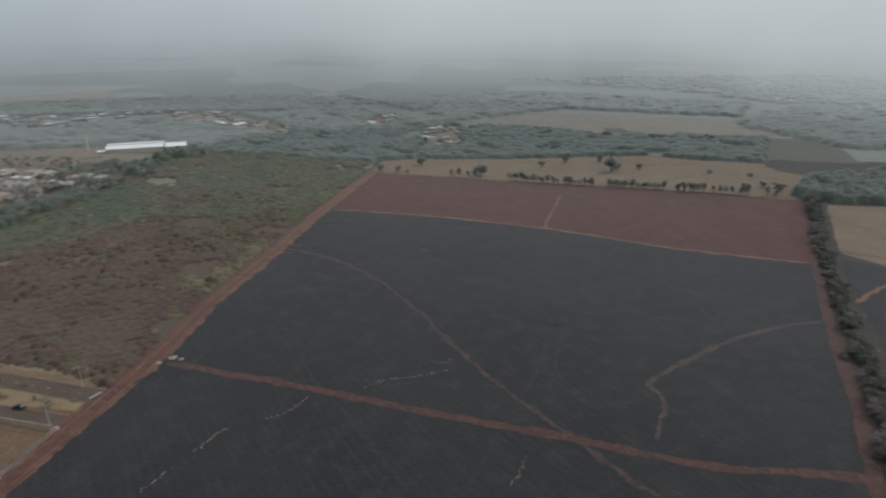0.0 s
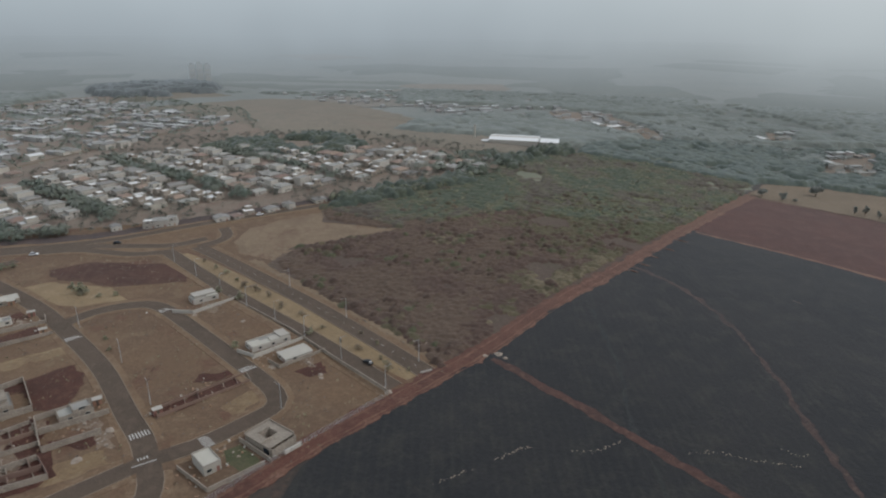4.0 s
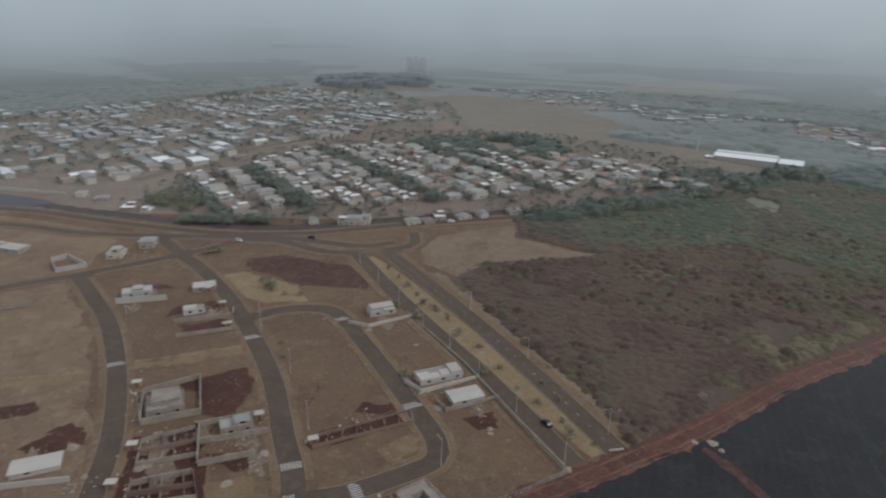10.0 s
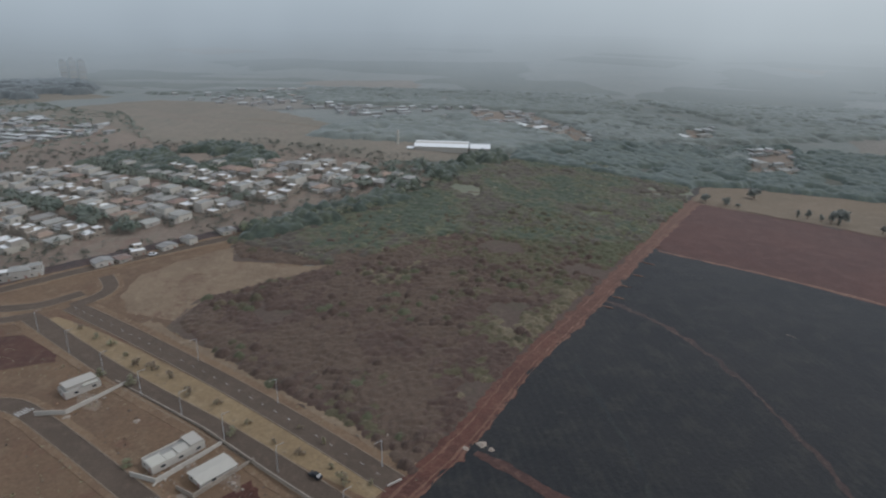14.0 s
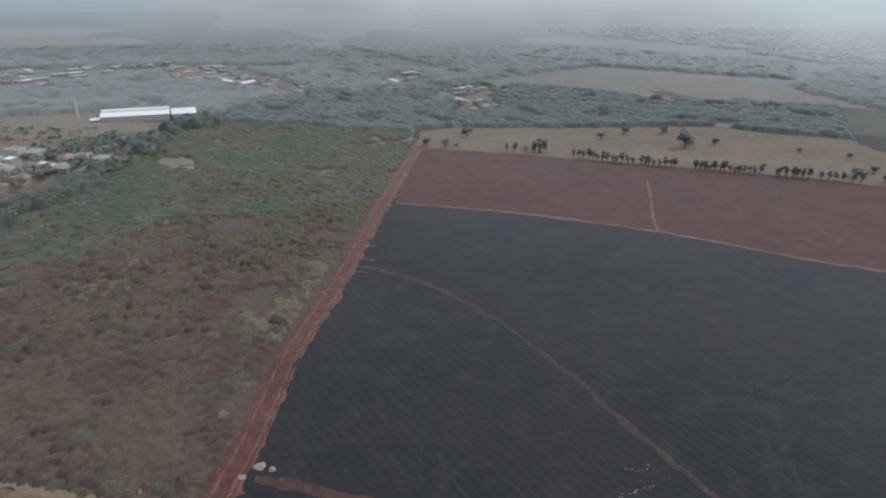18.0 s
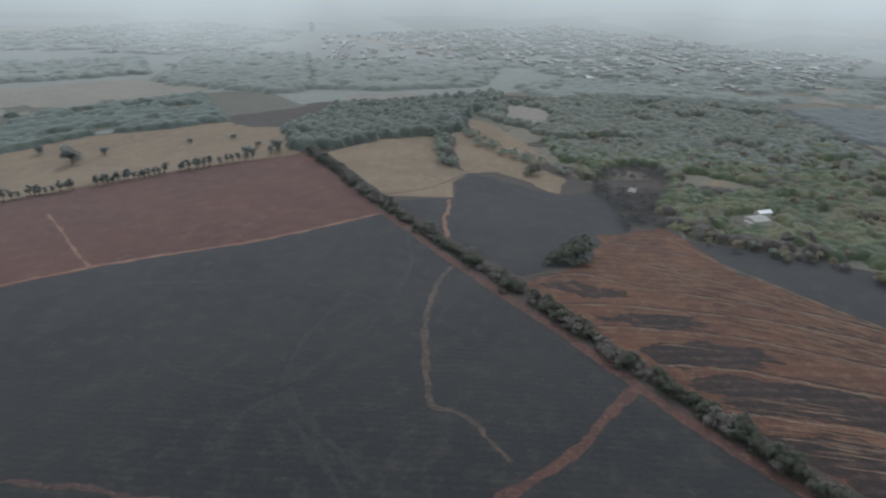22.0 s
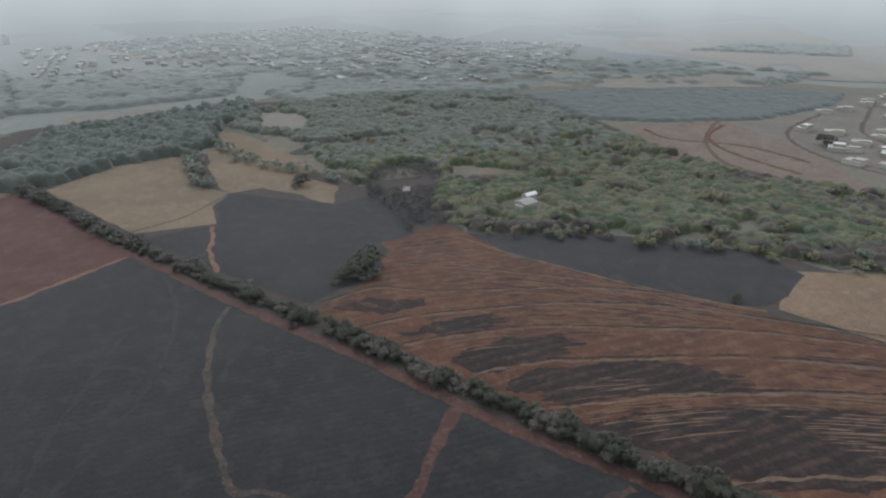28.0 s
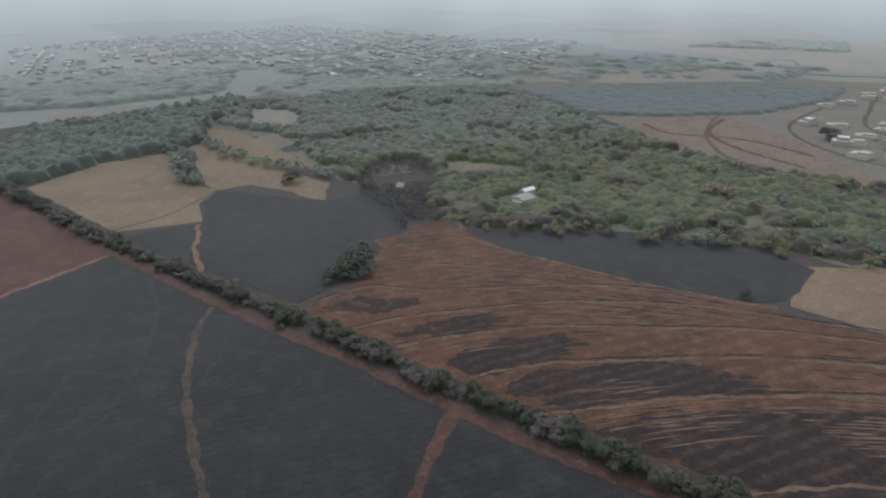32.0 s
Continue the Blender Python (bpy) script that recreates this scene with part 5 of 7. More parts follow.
# loose earth round the sites
for poly in ([(-213, 129), (-215, 133), (-200, 148), (-195, 146), (-193, 141)], [(-181, 138), (-179, 144), (-169, 144), (-167, 141)], [(-72, 201), (-65, 207), (-60, 199), (-65, 196)], [(-105, 187), (-106, 193), (-94, 198), (-92, 195)], [(-163, 181), (-152, 194), (-147, 190), (-137, 171), (-147, 166)], [(-210, 206), (-212, 219), (-196, 232), (-190, 228), (-204, 215)], [(-192, 199), (-199, 206), (-182, 220), (-177, 214)], [(-250, 220), (-243, 228), (-226, 233), (-232, 226)], [(-150, 137), (-156, 149), (-143, 163), (-118, 139), (-134, 124)], [(-110, 166), (-110, 172), (-90, 199), (-83, 192)], [(-126, 148), (-130, 152), (-116, 162), (-113, 158)], [(-180, 160), (-172, 171), (-160, 183), (-158, 178)]):
    patch("red_earth", poly, 0.06, M["earth"], 8, 3.4, 1.0, "spread dark red earth of a building site", "bare earth")
for line in ([(-236, 136), (-227, 146), (-218, 154), (-199, 168)], [(-191, 179), (-179, 190), (-164, 204)]):
    ribbon("worn_grass_line", line, 0.8, 0.045, M["straw"], 0.9, 1.5, "yellow worn line in dry grass", "grass")
    ribbon("dry_grass_band", line, 5.0, 0.038, YELLOWED, 3.0, 1.5, "yellowed dry grass beside a worn line", "grass", shift=-3.4)
for poly in ([(-112, 150), (-108, 146), (-120, 134), (-128, 138)], [(-200, 118), (-190, 124), (-168, 112), (-180, 100)], [(-225, 130), (-212, 126), (-196, 128), (-206, 118)], [(-90, 178), (-82, 186), (-76, 182), (-84, 172)]):
    patch("worn_grass", poly, 0.04, YELLOWED, 12, 3.0, 1.5, "yellow worn grass between plots", "grass")

# ---------- small things round the plots ----------
def site_shed(x, y, ang, w=2.5, d=1.7, h=2.2):
    root = stand(new("site_shed"), x, y, ang, 0.05)
    part("wall", box(-w / 2, -d / 2, 0, w / 2, d / 2, h), M["brick"], root, "board walls")
    part("roof", box(-w / 2 - 0.3, -d / 2 - 0.3, h + 0.003, w / 2 + 0.3, d / 2 + 0.3, h + 0.12), M["roof_pale"], root, "bright sheet roof")
    part("door", box(-0.4, -d / 2 - 0.05, 0.05, 0.4, -d / 2 - 0.003, 1.95), M["bark"], root)
    return tagged(root, "small site shed with a bright sheet roof", "shed", "site sheds")


for x, y, a in ((-177, 168, 40), (-129, 172, 40), (-107, 169.5, 45), (-152, 145, 35), (-144, 131.5, 30), (-208, 130, 40), (-194, 226, 40), (-179, 213, 45), (-210, 234.5, 40)):
    site_shed(x, y, a)


def heap(name, x, y, r, h, material, label, category, seed):
    """A lumpy heap of loose stuff."""
    v, f, n = [], [], 14
    for j in range(5):
        for i in range(n):
            a = 2 * math.pi * i / n
            q = r * (1 - j / 5) * (1 + 0.7 * noise.noise((math.cos(a) * 1.3, math.sin(a) * 1.3 + seed, j * 0.5)))
            px, py = x + q * math.cos(a), y + q * math.sin(a)
            v.append((px, py, lie(px, py) + (0 if j == 0 else h * (j / 5) ** 0.7 * (1 + 0.3 * noise.noise((px, py, seed))))))
    v.append((x, y, lie(x, y) + h))
    for j in range(4):
        for i in range(n):
            f.append((j * n + i, j * n + (i + 1) % n, (j + 1) * n + (i + 1) % n, (j + 1) * n + i))
    f += [(4 * n + i, 4 * n + (i + 1) % n, 5 * n) for i in range(n)]
    return tagged(mesh_object(name, v, f, material, None, True), label, category)


for i, (x, y, r, hh) in enumerate(((-34, 228, 2.6, 1.1), (-31, 232, 2.0, 0.9), (-29, 226, 1.6, 0.7), (-1, 221.5, 2.2, 0.9), (1.5, 219, 1.4, 0.6), (-6, 219.5, 1.8, 0.6), (-37, 191, 2.0, 1.0), (-143.5, 141, 3.2, 1.0), (-117, 160, 2.2, 1.2), (-118, 146, 2.2, 0.8), (-137, 237.5, 2.0, 0.6), (-63, 198.5, 1.5, 0.5), (-62, 196.5, 1.2, 0.4), (-106, 233, 1.6, 0.4), (-82, 201, 2.2, 0.4), (-168, 138, 2.5, 0.5), (-154, 131, 1.6, 0.6), (-73.5, 153.5, 0.9, 0.5), (-128, 235, 2.2, 0.5))):
    heap("sand_heap", x, y, r * 0.7, hh * 0.6, M["stone"], "heap of pale sand and broken stone", "heap", i)
for i, (x, y) in enumerate(((111, 393), (97, 367), (86, 350), (75, 337), (68, 324), (61, 314))):
    ob = heap("soil_bank", 0, 0, 1.0, 0.45, M["rut"], "short pale bank of soil at the field edge", "bank", i + 30)
    ob.matrix_world = pose(x + 2.4, y - 1.6, lie(x, y), 0, 0, -34) @ Matrix.Diagonal((3.4 - 0.15 * i, 0.55, 0.5, 1))
# pale trodden ground with broken blocks round the houses being built
TRODDEN = soil("trodden_building_ground", [(0.190, 0.142, 0.102), (0.150, 0.104, 0.074), (0.225, 0.178, 0.134), (0.118, 0.070, 0.050)], 0.12, 1.6, sheen=0.12, tint=WARM)
SITES = ((-147, 149, 8, 5), (-137, 141, 9, 4), (-126, 163, 7, 4), (-164, 158, 7, 4), (-153, 128, 6, 5), (-171, 127, 10, 4), (-232, 222, 7, 4), (-193, 219, 6, 3), (-125, 244, 8, 4), (-86, 215, 7, 3), (-72, 207, 6, 3), (-117, 156, 7, 3), (-139, 158, 6, 3), (-226, 209, 6, 3), (-66, 160, 5, 3))
q = random.Random(77)
for i, (x, y, rx, ry) in enumerate(SITES):
    c, sn = math.cos(radians(-40)), math.sin(radians(-40))
    ring = []
    for k in range(14):
        a = 2 * math.pi * k / 14
        m = q.uniform(0.55, 1.15)
        u, v = rx * m * math.cos(a), ry * m * math.sin(a)
        ring.append((x + u * c - v * sn, y + u * sn + v * c))
    patch("trodden_ground", ring, 0.0665 + 0.0003 * i, TRODDEN, 8, 1.0, 1.0, "pale trodden ground of a building site", "bare earth")
    chips = []
    for k in range(26):
        u, v, w = q.gauss(0, rx * 0.5), q.gauss(0, ry * 0.5), q.uniform(0.12, 0.55)
        px, py = x + u * c - v * sn, y + u * sn + v * c
        sv, sf = box(-w, -w * q.uniform(0.3, 1), 0, w, w * q.uniform(0.3, 1), w * q.uniform(0.4, 0.9))
        turn = pose(px, py, lie(px, py) + 0.05, 0, 0, q.uniform(0, 180))
        chips.append(([tuple(turn @ Vector(p)) for p in sv], sf))
    tagged(mesh_object("rubble", *joined(*chips), M["stone"]), "scattered broken blocks and boards on trodden ground", "rubble", "", "stuff")
# pale stones strung along the old furrows
def stone_line(pts, step, seed):
    q = random.Random(seed)
    verts, faces = [], []
    for p in glide(pts, step):
        if noise.noise((p.x * 0.12, p.y * 0.12, seed)) < -0.12:
            continue
        for _ in range(q.randint(1, 2)):
            x, y, s = p.x + q.gauss(0, 0.3), p.y + q.gauss(0, 0.3), q.uniform(0.1, 0.32)
            n, z = len(verts), lie(p.x, p.y) + 0.05
            for dz, k2 in ((0, 1.0), (s * 0.7, 0.6)):
                verts += [(x + k2 * s * math.cos(a + q.uniform(-0.4, 0.4)), y + k2 * s * math.sin(a + q.uniform(-0.4, 0.4)), z + dz) for a in (0.3, 1.57, 2.8, 4.1, 5.3)]
            faces += [(n + i, n + (i + 1) % 5, n + 5 + (i + 1) % 5, n + 5 + i) for i in range(5)] + [(n + 5, n + 6, n + 7, n + 8, n + 9)]
    return tagged(mesh_object("loose_stones", verts, faces, M["stone"]), "line of small pale stones in the burnt field", "stones", "", "stuff")


stone_line([(-16, 150), (-2, 160), (10, 169), (27, 169), (37, 175)], 0.9, 1)
stone_line([(50, 170), (64, 174), (74, 172), (87, 171)], 1.1, 2)
stone_line([(126, 290), (131, 292), (134, 289)], 1.0, 3)
stone_line([(85, 178), (89, 176), (92, 177)], 1.0, 4)
stone_line([(72, 108), (80, 112), (86, 118)], 1.2, 6)

# bricks, boards and scraps lying about the building sites
q = random.Random(17)
for mat, lab, n in (("stone", "scattered pale blocks and sacks on a building site", 130), ("brick", "scattered bricks and boards on a building site", 130), ("white", "bright scraps and sacks on a building site", 60)):
    shapes = []
    for i in range(n):
        cx, cy, sp = q.choice(((-147, 143, 5), (-139, 132, 5), (-176, 166, 2.5), (-127, 170, 4), (-108, 169, 2.5), (-100, 182, 5), (-78, 155, 5), (-81, 144, 5), (-240, 199, 3), (-238, 222, 6), (-188, 222, 3), (-179, 213, 2), (-137, 236, 3), (-88, 205, 4), (-130, 156, 5), (-212, 131, 3), (-159, 158, 5), (-272, 252, 6)))
        x, y, w, d, hh = q.gauss(cx, sp), q.gauss(cy, sp), q.uniform(0.25, 1.1), q.uniform(0.2, 0.6), q.uniform(0.1, 0.5)
        if on_street(Vector((x, y)), 0.6):
            continue
        v, f = box(-w / 2, -d / 2, 0, w / 2, d / 2, hh)
        mm = pose(x, y, lie(x, y) + 0.02, 0, 0, q.uniform(0, 180))
        shapes.append(([tuple(mm @ Vector(p)) for p in v], f))
    tagged(mesh_object("building_debris", *joined(*shapes), M[mat]), lab, "debris", "", "stuff")

# wall and wire fence along the avenue
lot_wall([(-37.5, 190), (-59, 207.5), (-84, 228.5), (-120, 254), (-171, 291)], 0.7, 0.25, M["concrete"], "low whitish wall beside the avenue", name="roadside_wall")
ribbon("roadside_pavement", [(-37.2, 188.6), (-60, 205.8), (-85, 226.8), (-121, 252.2), (-172, 289)], 2.2, 0.16, M["paving"], 0.1, 3, "pale pavement inside the roadside wall", "pavement")
fence = stand(new("wire_fence"), -54, 168, 0)
fl = glide([(-37, 189.5), (-57, 160.5), (-67, 145.5), (-90, 108), (-122, 60)], 3.0)
post = joined(box(-0.07, -0.07, -0.3, 0.07, 0.07, 1.9))
post_mesh = None
for i, p in enumerate(fl):
    if post_mesh is None:
        o = part("post", post, M["concrete"], fence)
        post_mesh = o.data
    else:
        o = new("post", post_mesh)
        o.parent = fence
    o.matrix_local = pose(p.x + 54, p.y - 168, lie(p.x, p.y) - lie(-54, 168) + 0.1)
for zz in (0.5, 1.1, 1.75):
    shapes = []
    for a, b in zip(fl, fl[1:]):
        d = (b - a).normalized()
        s = Vector((-d.y, d.x)) * 0.025
        v = [(q.x + 54 + sg * s.x, q.y - 168 + sg * s.y, zz + dz + 0.1) for q in (a, b) for sg in (-1, 1) for dz in (0, 0.05)]
        shapes.append((v, [(0, 4, 6, 2), (1, 3, 7, 5), (0, 1, 5, 4), (2, 6, 7, 3)]))
    part("wire", joined(*shapes), M["steel"], fence)
tagged(fence, "concrete-post wire fence along the dirt track", "fence")

# street lamps
def street_lamp(x, y, ang):
    root = stand(new("street_lamp"), x, y, ang, 0.0)
    part("pole", joined(tube(0, 0, -0.3, 9.0, 0.11, 0.06, 8)), M["steel"], root)
    part("arm", joined(box(-0.04, 0, 8.85, 0.04, 1.8, 8.93)), M["steel"], root)
    part("lamp_head", joined(box(-0.16, 1.7, 8.78, 0.16, 2.4, 8.95), box(-0.1, 1.8, 8.72, 0.1, 2.3, 8.778)), M["concrete"], root, "grey lamp head")
    return tagged(root, "tall grey steel street lamp", "street lamp", "lamps along the streets")


for x, y, a in ((-38.5, 193, -52), (-58.5, 210, -52), (-77, 224, -52), (-93, 235, -52), (-110, 246.5, -52), (-127, 258, -52), (-146, 273, -52), (-165, 288, -52), (-69.5, 177.5, 60), (-112, 174, 45), (-136, 196.5, 45), (-168, 219, 45), (-198, 181, 45), (-162, 156, 45), (-224, 203, 45), (-30, 212, 128), (-65, 242, 128), (-98, 267, 128)):
    street_lamp(x, y, a)


# parked cars
def car(x, y, ang, paint, label):
    root = stand(new("car"), x, y, ang, -0.12)
    prof = [(-2.0, 0.35), (2.0, 0.35), (2.05, 0.75), (1.05, 0.88), (-1.75, 0.95), (-2.05, 0.8)]
    v = [(px, s * 0.85, pz) for s in (-1, 1) for px, pz in prof]
    n = len(prof)
    part("body", (v, [tuple(range(n - 1, -1, -1)), tuple(range(n, 2 * n))] + [(i, (i + 1) % n, n + (i + 1) % n, n + i) for i in range(n)]), paint, root)
    cab = [(-1.7, 0.955), (1.0, 0.895), (0.35, 1.42), (-1.2, 1.45)]
    v = [(px, s * (0.8 if pz < 1 else 0.66), pz) for s in (-1, 1) for px, pz in cab]
    part("cabin_glass", (v, [(3, 2, 1, 0), (4, 5, 6, 7)] + [(i, (i + 1) % 4, 4 + (i + 1) % 4, 4 + i) for i in range(4)]), M["glass"], root)
    part("roof", box(-1.2, -0.64, 1.455, 0.33, 0.64, 1.5), paint, root)
    for wx in (-1.3, 1.3):
        for s in (-1, 1):
            v, f = tube(0, 0, -0.1, 0.1, 0.31, 0.31, 12)
            o = part("wheel", (v, f), M["rubber"], root)
            o.matrix_local = pose(wx, s * 0.8, 0.31, 90)
    return tagged(root, label, "car", "parked cars")


barrier = stand(new("road_barrier"), -26.3, 205.4, 35)
part("beam", box(-2.2, -0.18, 0.1, 2.2, 0.18, 0.75), M["white"], barrier)
for x in (-1.6, 1.6):
    part("foot", box(x - 0.25, -0.4, -0.05, x + 0.25, 0.4, 0.097), M["concrete"], barrier)
tagged(barrier, "white concrete barrier closing the avenue's end", "barrier")
car(-48, 208, 142, M["car_dark"], "black car parked on the avenue")
car(-241, 288, 20, M["car_white"], "white car on the boulevard")
car(-208, 308, 20, M["car_dark"], "dark car on the boulevard")
car(-150, 362, 38, M["car_white"], "white car on the boulevard")


# ---------- trees ----------
def quads_mesh(name, leaves, material):
    """A mesh of separate four-cornered leaves from their corner points, shaded as the crown's surface by soft normals."""
    verts, soft = leaves
    n = len(verts) // 4
    me = bpy.data.meshes.new(name)
    me.vertices.add(4 * n)
    me.vertices.foreach_set("co", verts.astype(np.float32).ravel())
    me.loops.add(4 * n)
    me.loops.foreach_set("vertex_index", np.arange(4 * n, dtype=np.int32))
    me.polygons.add(n)
    me.polygons.foreach_set("loop_start", np.arange(0, 4 * n, 4, dtype=np.int32))
    me.update(calc_edges=True)
    me.polygons.foreach_set("use_smooth", np.ones(n, bool))
    me.normals_split_custom_set_from_vertices(np.repeat(soft, 4, axis=0).astype(np.float32))
    me.materials.append(material)
    return me


def leaf_cloud(centres, radii, per, size, rng, up=0.5, round_=0.8):
    """Leaf clumps over lumpy crowns: centres and radii of the crowns, clumps a crown, clump size for each crown."""
    n = len(centres)
    d = rng.normal(size=(n, per, 3))
    d[..., 2] = np.abs(d[..., 2]) * 1.1 - 0.15
    d /= np.linalg.norm(d, axis=2, keepdims=True)
    lump = 1 + 0.28 * np.sin(d[..., 0:1] * 4.1 + rng.uniform(0, 6, (n, 1, 1))) * np.cos(d[..., 1:2] * 3.7 + rng.uniform(0, 6, (n, 1, 1))) + rng.normal(0, 0.10, (n, per, 1))
    r = np.power(rng.uniform(0.4, 1, (n, per, 1)), 0.25) * lump
    c = centres[:, None, :] + d * r * radii[:, None, :]
    nrm = d + np.array([0, 0, up]) + rng.normal(0, 0.28, d.shape)
    nrm /= np.linalg.norm(nrm, axis=2, keepdims=True)
    t = np.cross(nrm, rng.normal(size=d.shape))
    t /= np.linalg.norm(t, axis=2, keepdims=True) + 1e-9
    b = np.cross(nrm, t)
    s = (size[:, None, None] if isinstance(size, np.ndarray) else size) * rng.uniform(0.55, 1.25, (n, per, 1))
    k = rng.uniform(0.6, 1.0, (n, per, 1))
    drop = nrm * s * 0.25
    q = np.stack([c - t * s - drop, c - b * s * k, c + t * s - drop, c + b * s * k], axis=2)
    # normals bent upward, so the sheen that stands for haze grows far off
    soft = d * round_ + np.array([0, 0, 1.0]) + rng.normal(0, 0.12, d.shape)
    soft /= np.linalg.norm(soft, axis=2, keepdims=True)
    return q.reshape(-1, 3), soft.reshape(-1, 3)


def trunk_shape(h, r, rng, limbs=4):
    shapes = [tube(0, 0, -0.3, h * 0.6, r, r * 0.6, 7)]
    for i in range(limbs):
        a = 2 * math.pi * i / limbs + rng.uniform(-0.4, 0.4)
        v, f = tube(0, 0, 0, h * 0.5, r * 0.5, r * 0.2, 5)
        m = Matrix.Translation((0, 0, h * (0.4 + 0.05 * i))) @ Matrix.Rotation(a, 4, "Z") @ Matrix.Rotation(rng.uniform(0.5, 0.9), 4, "Y")
        shapes.append(([tuple(m @ Vector(p)) for p in v], f))
    return joined(*shapes)


def tree(name, h, spread, material, seed, label, lobes=6, per=90, leaf=0.5, category="tree", low=0.38):
    rng = np.random.default_rng(seed)
    root = new(name)
    part("trunk", trunk_shape(h * 0.7, h * 0.03 + 0.05, random.Random(seed)), M["bark"], root)
    cen = np.column_stack([rng.normal(0, spread * 0.42, lobes), rng.normal(0, spread * 0.42, lobes), rng.uniform(h * (low + 0.12), h * 0.78, lobes)])
    rad = np.column_stack([rng.uniform(0.4, 0.65, lobes) * spread, rng.uniform(0.4, 0.65, lobes) * spread, rng.uniform(0.16, 0.26, lobes) * h])
    o = new("crown", quads_mesh("crown", leaf_cloud(cen, rad, per, leaf, rng, 0.5, 0.4), material))
    o.parent = root
    return tagged(root, label, category)


def set_tree(proto, x, y, ang, s, first):
    m = pose(x, y, lie(x, y) - 0.1, 0, 0, ang) @ Matrix.Diagonal((s, s, s * 1.0, 1))
    if first:
        proto.matrix_world = m
        return proto
    return copy_thing(proto, m @ Matrix.Diagonal((1 / proto.scale.x, 1 / proto.scale.y, 1 / proto.scale.z, 1)))


def plant(protos, spots, group, rnd, lo=0.75, hi=1.25):
    """Sets copies of the prototypes on the spots."""
    used = set()
    for i, (x, y, *s) in enumerate(spots):
        p = protos[i % len(protos)] if i < len(protos) else rnd.choice(protos)
        sc = s[0] if s else rnd.uniform(lo, hi)
        tagged(set_tree(p, x, y, rnd.uniform(0, 360), sc, p not in used), "", "", group)
        used.add(p)


rnd = random.Random(11)
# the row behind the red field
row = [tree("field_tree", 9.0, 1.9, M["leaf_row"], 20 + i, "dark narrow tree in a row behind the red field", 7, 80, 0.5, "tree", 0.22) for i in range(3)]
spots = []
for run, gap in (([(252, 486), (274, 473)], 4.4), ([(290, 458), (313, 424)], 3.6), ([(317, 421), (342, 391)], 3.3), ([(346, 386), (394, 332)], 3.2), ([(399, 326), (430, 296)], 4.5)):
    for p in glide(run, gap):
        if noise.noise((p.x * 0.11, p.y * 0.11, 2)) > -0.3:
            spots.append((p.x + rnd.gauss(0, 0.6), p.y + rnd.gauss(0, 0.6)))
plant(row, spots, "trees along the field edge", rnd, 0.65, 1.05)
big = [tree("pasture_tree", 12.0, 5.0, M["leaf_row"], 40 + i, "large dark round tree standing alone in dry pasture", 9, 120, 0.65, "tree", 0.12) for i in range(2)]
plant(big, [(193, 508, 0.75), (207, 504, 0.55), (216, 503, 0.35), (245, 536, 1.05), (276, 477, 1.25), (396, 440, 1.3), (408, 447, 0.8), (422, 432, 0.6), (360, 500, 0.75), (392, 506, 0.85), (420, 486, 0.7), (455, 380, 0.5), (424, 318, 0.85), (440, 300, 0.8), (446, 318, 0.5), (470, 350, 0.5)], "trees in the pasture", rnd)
# the hedge along the track
hedge = [tree("hedge_tree", 5.6, 2.9, M["leaf_near" if i < 3 else "twig_grey"], 60 + i, "dusty green hedge tree beside the dirt track", 8, 110, 0.34, "tree", -0.02) for i in range(4)]
HEDGE = [(446, 280), (399, 243), (349, 206), (313, 175), (285, 153), (254, 127), (220, 98), (195, 80), (173, 62), (154, 47), (132, 30), (122, 21), (84, -20)]
spots = []
for p in glide(HEDGE, 2.5):
    for o in (0.0, 2.6):
        if noise.noise((p.x * 0.08, p.y * 0.08, 5 + o)) > (-0.45 if o == 0 else -0.05):
            spots.append((p.x + 0.4 + o * 0.6 + rnd.gauss(0, 0.7), p.y - 0.5 - o * 0.7 + rnd.gauss(0, 0.7)))
plant(hedge, spots, "trees of the hedge", rnd, 0.5, 1.15)
shrub = [tree("median_shrub", 2.6, 1.3, M["leaf_dry"], 80 + i, "small dry shrub in the yellow grass median", 4, 40, 0.25, "shrub", 0.1) for i in range(2)]
spots = [(-40.5, 206, 1.4), (-44, 211, 0.8), (-54, 217, 1.0), (-62, 222, 0.7), (-72, 231, 0.9), (-84, 241, 1.0), (-95, 247, 1.2), (-104, 256, 1.2), (-112, 261, 1.5), (-118, 264, 1.6), (-124, 270, 1.1), (-133, 277, 1.2), (-141, 283, 1.0), (-150, 290, 1.0), (-33, 205, 0.7), (-48, 222, 0.8), (-56, 229, 0.7)]
plant(shrub, spots, "shrubs in the median", rnd)
street_tree = [tree("plot_shrub", 3.4, 1.7, M["leaf"], 90, "small green shrub on dry grass", 4, 50, 0.3, "shrub", 0.1)]
plant(street_tree, [(-243, 268, 1.3), (-240, 272, 1.0), (-190, 250, 1.6), (-186, 247, 1.4), (-196, 253, 1.0), (-178, 246, 0.8), (-171, 249, 0.8), (-116, 252, 1.2), (-76, 226, 1.0), (-128, 257, 1.0), (-152, 212, 0.6), (-146, 204, 0.6), (-236, 201, 0.7), (-100, 213, 0.9)], "shrubs on the plots", rnd)
lone = [tree("round_bush", 9.0, 6.0, M["leaf_near"], 95, "large round green bush beside the brown field", 8, 120, 0.6, "bush", 0.1)]
plant(lone, [(282, 82, 1.25), (277, 88, 1.0), (273, 93, 0.8), (211, -60, 0.42), (237, 116, 0.6), (426, 107, 0.9), (402, -283, 1.1)], "round bushes", rnd)
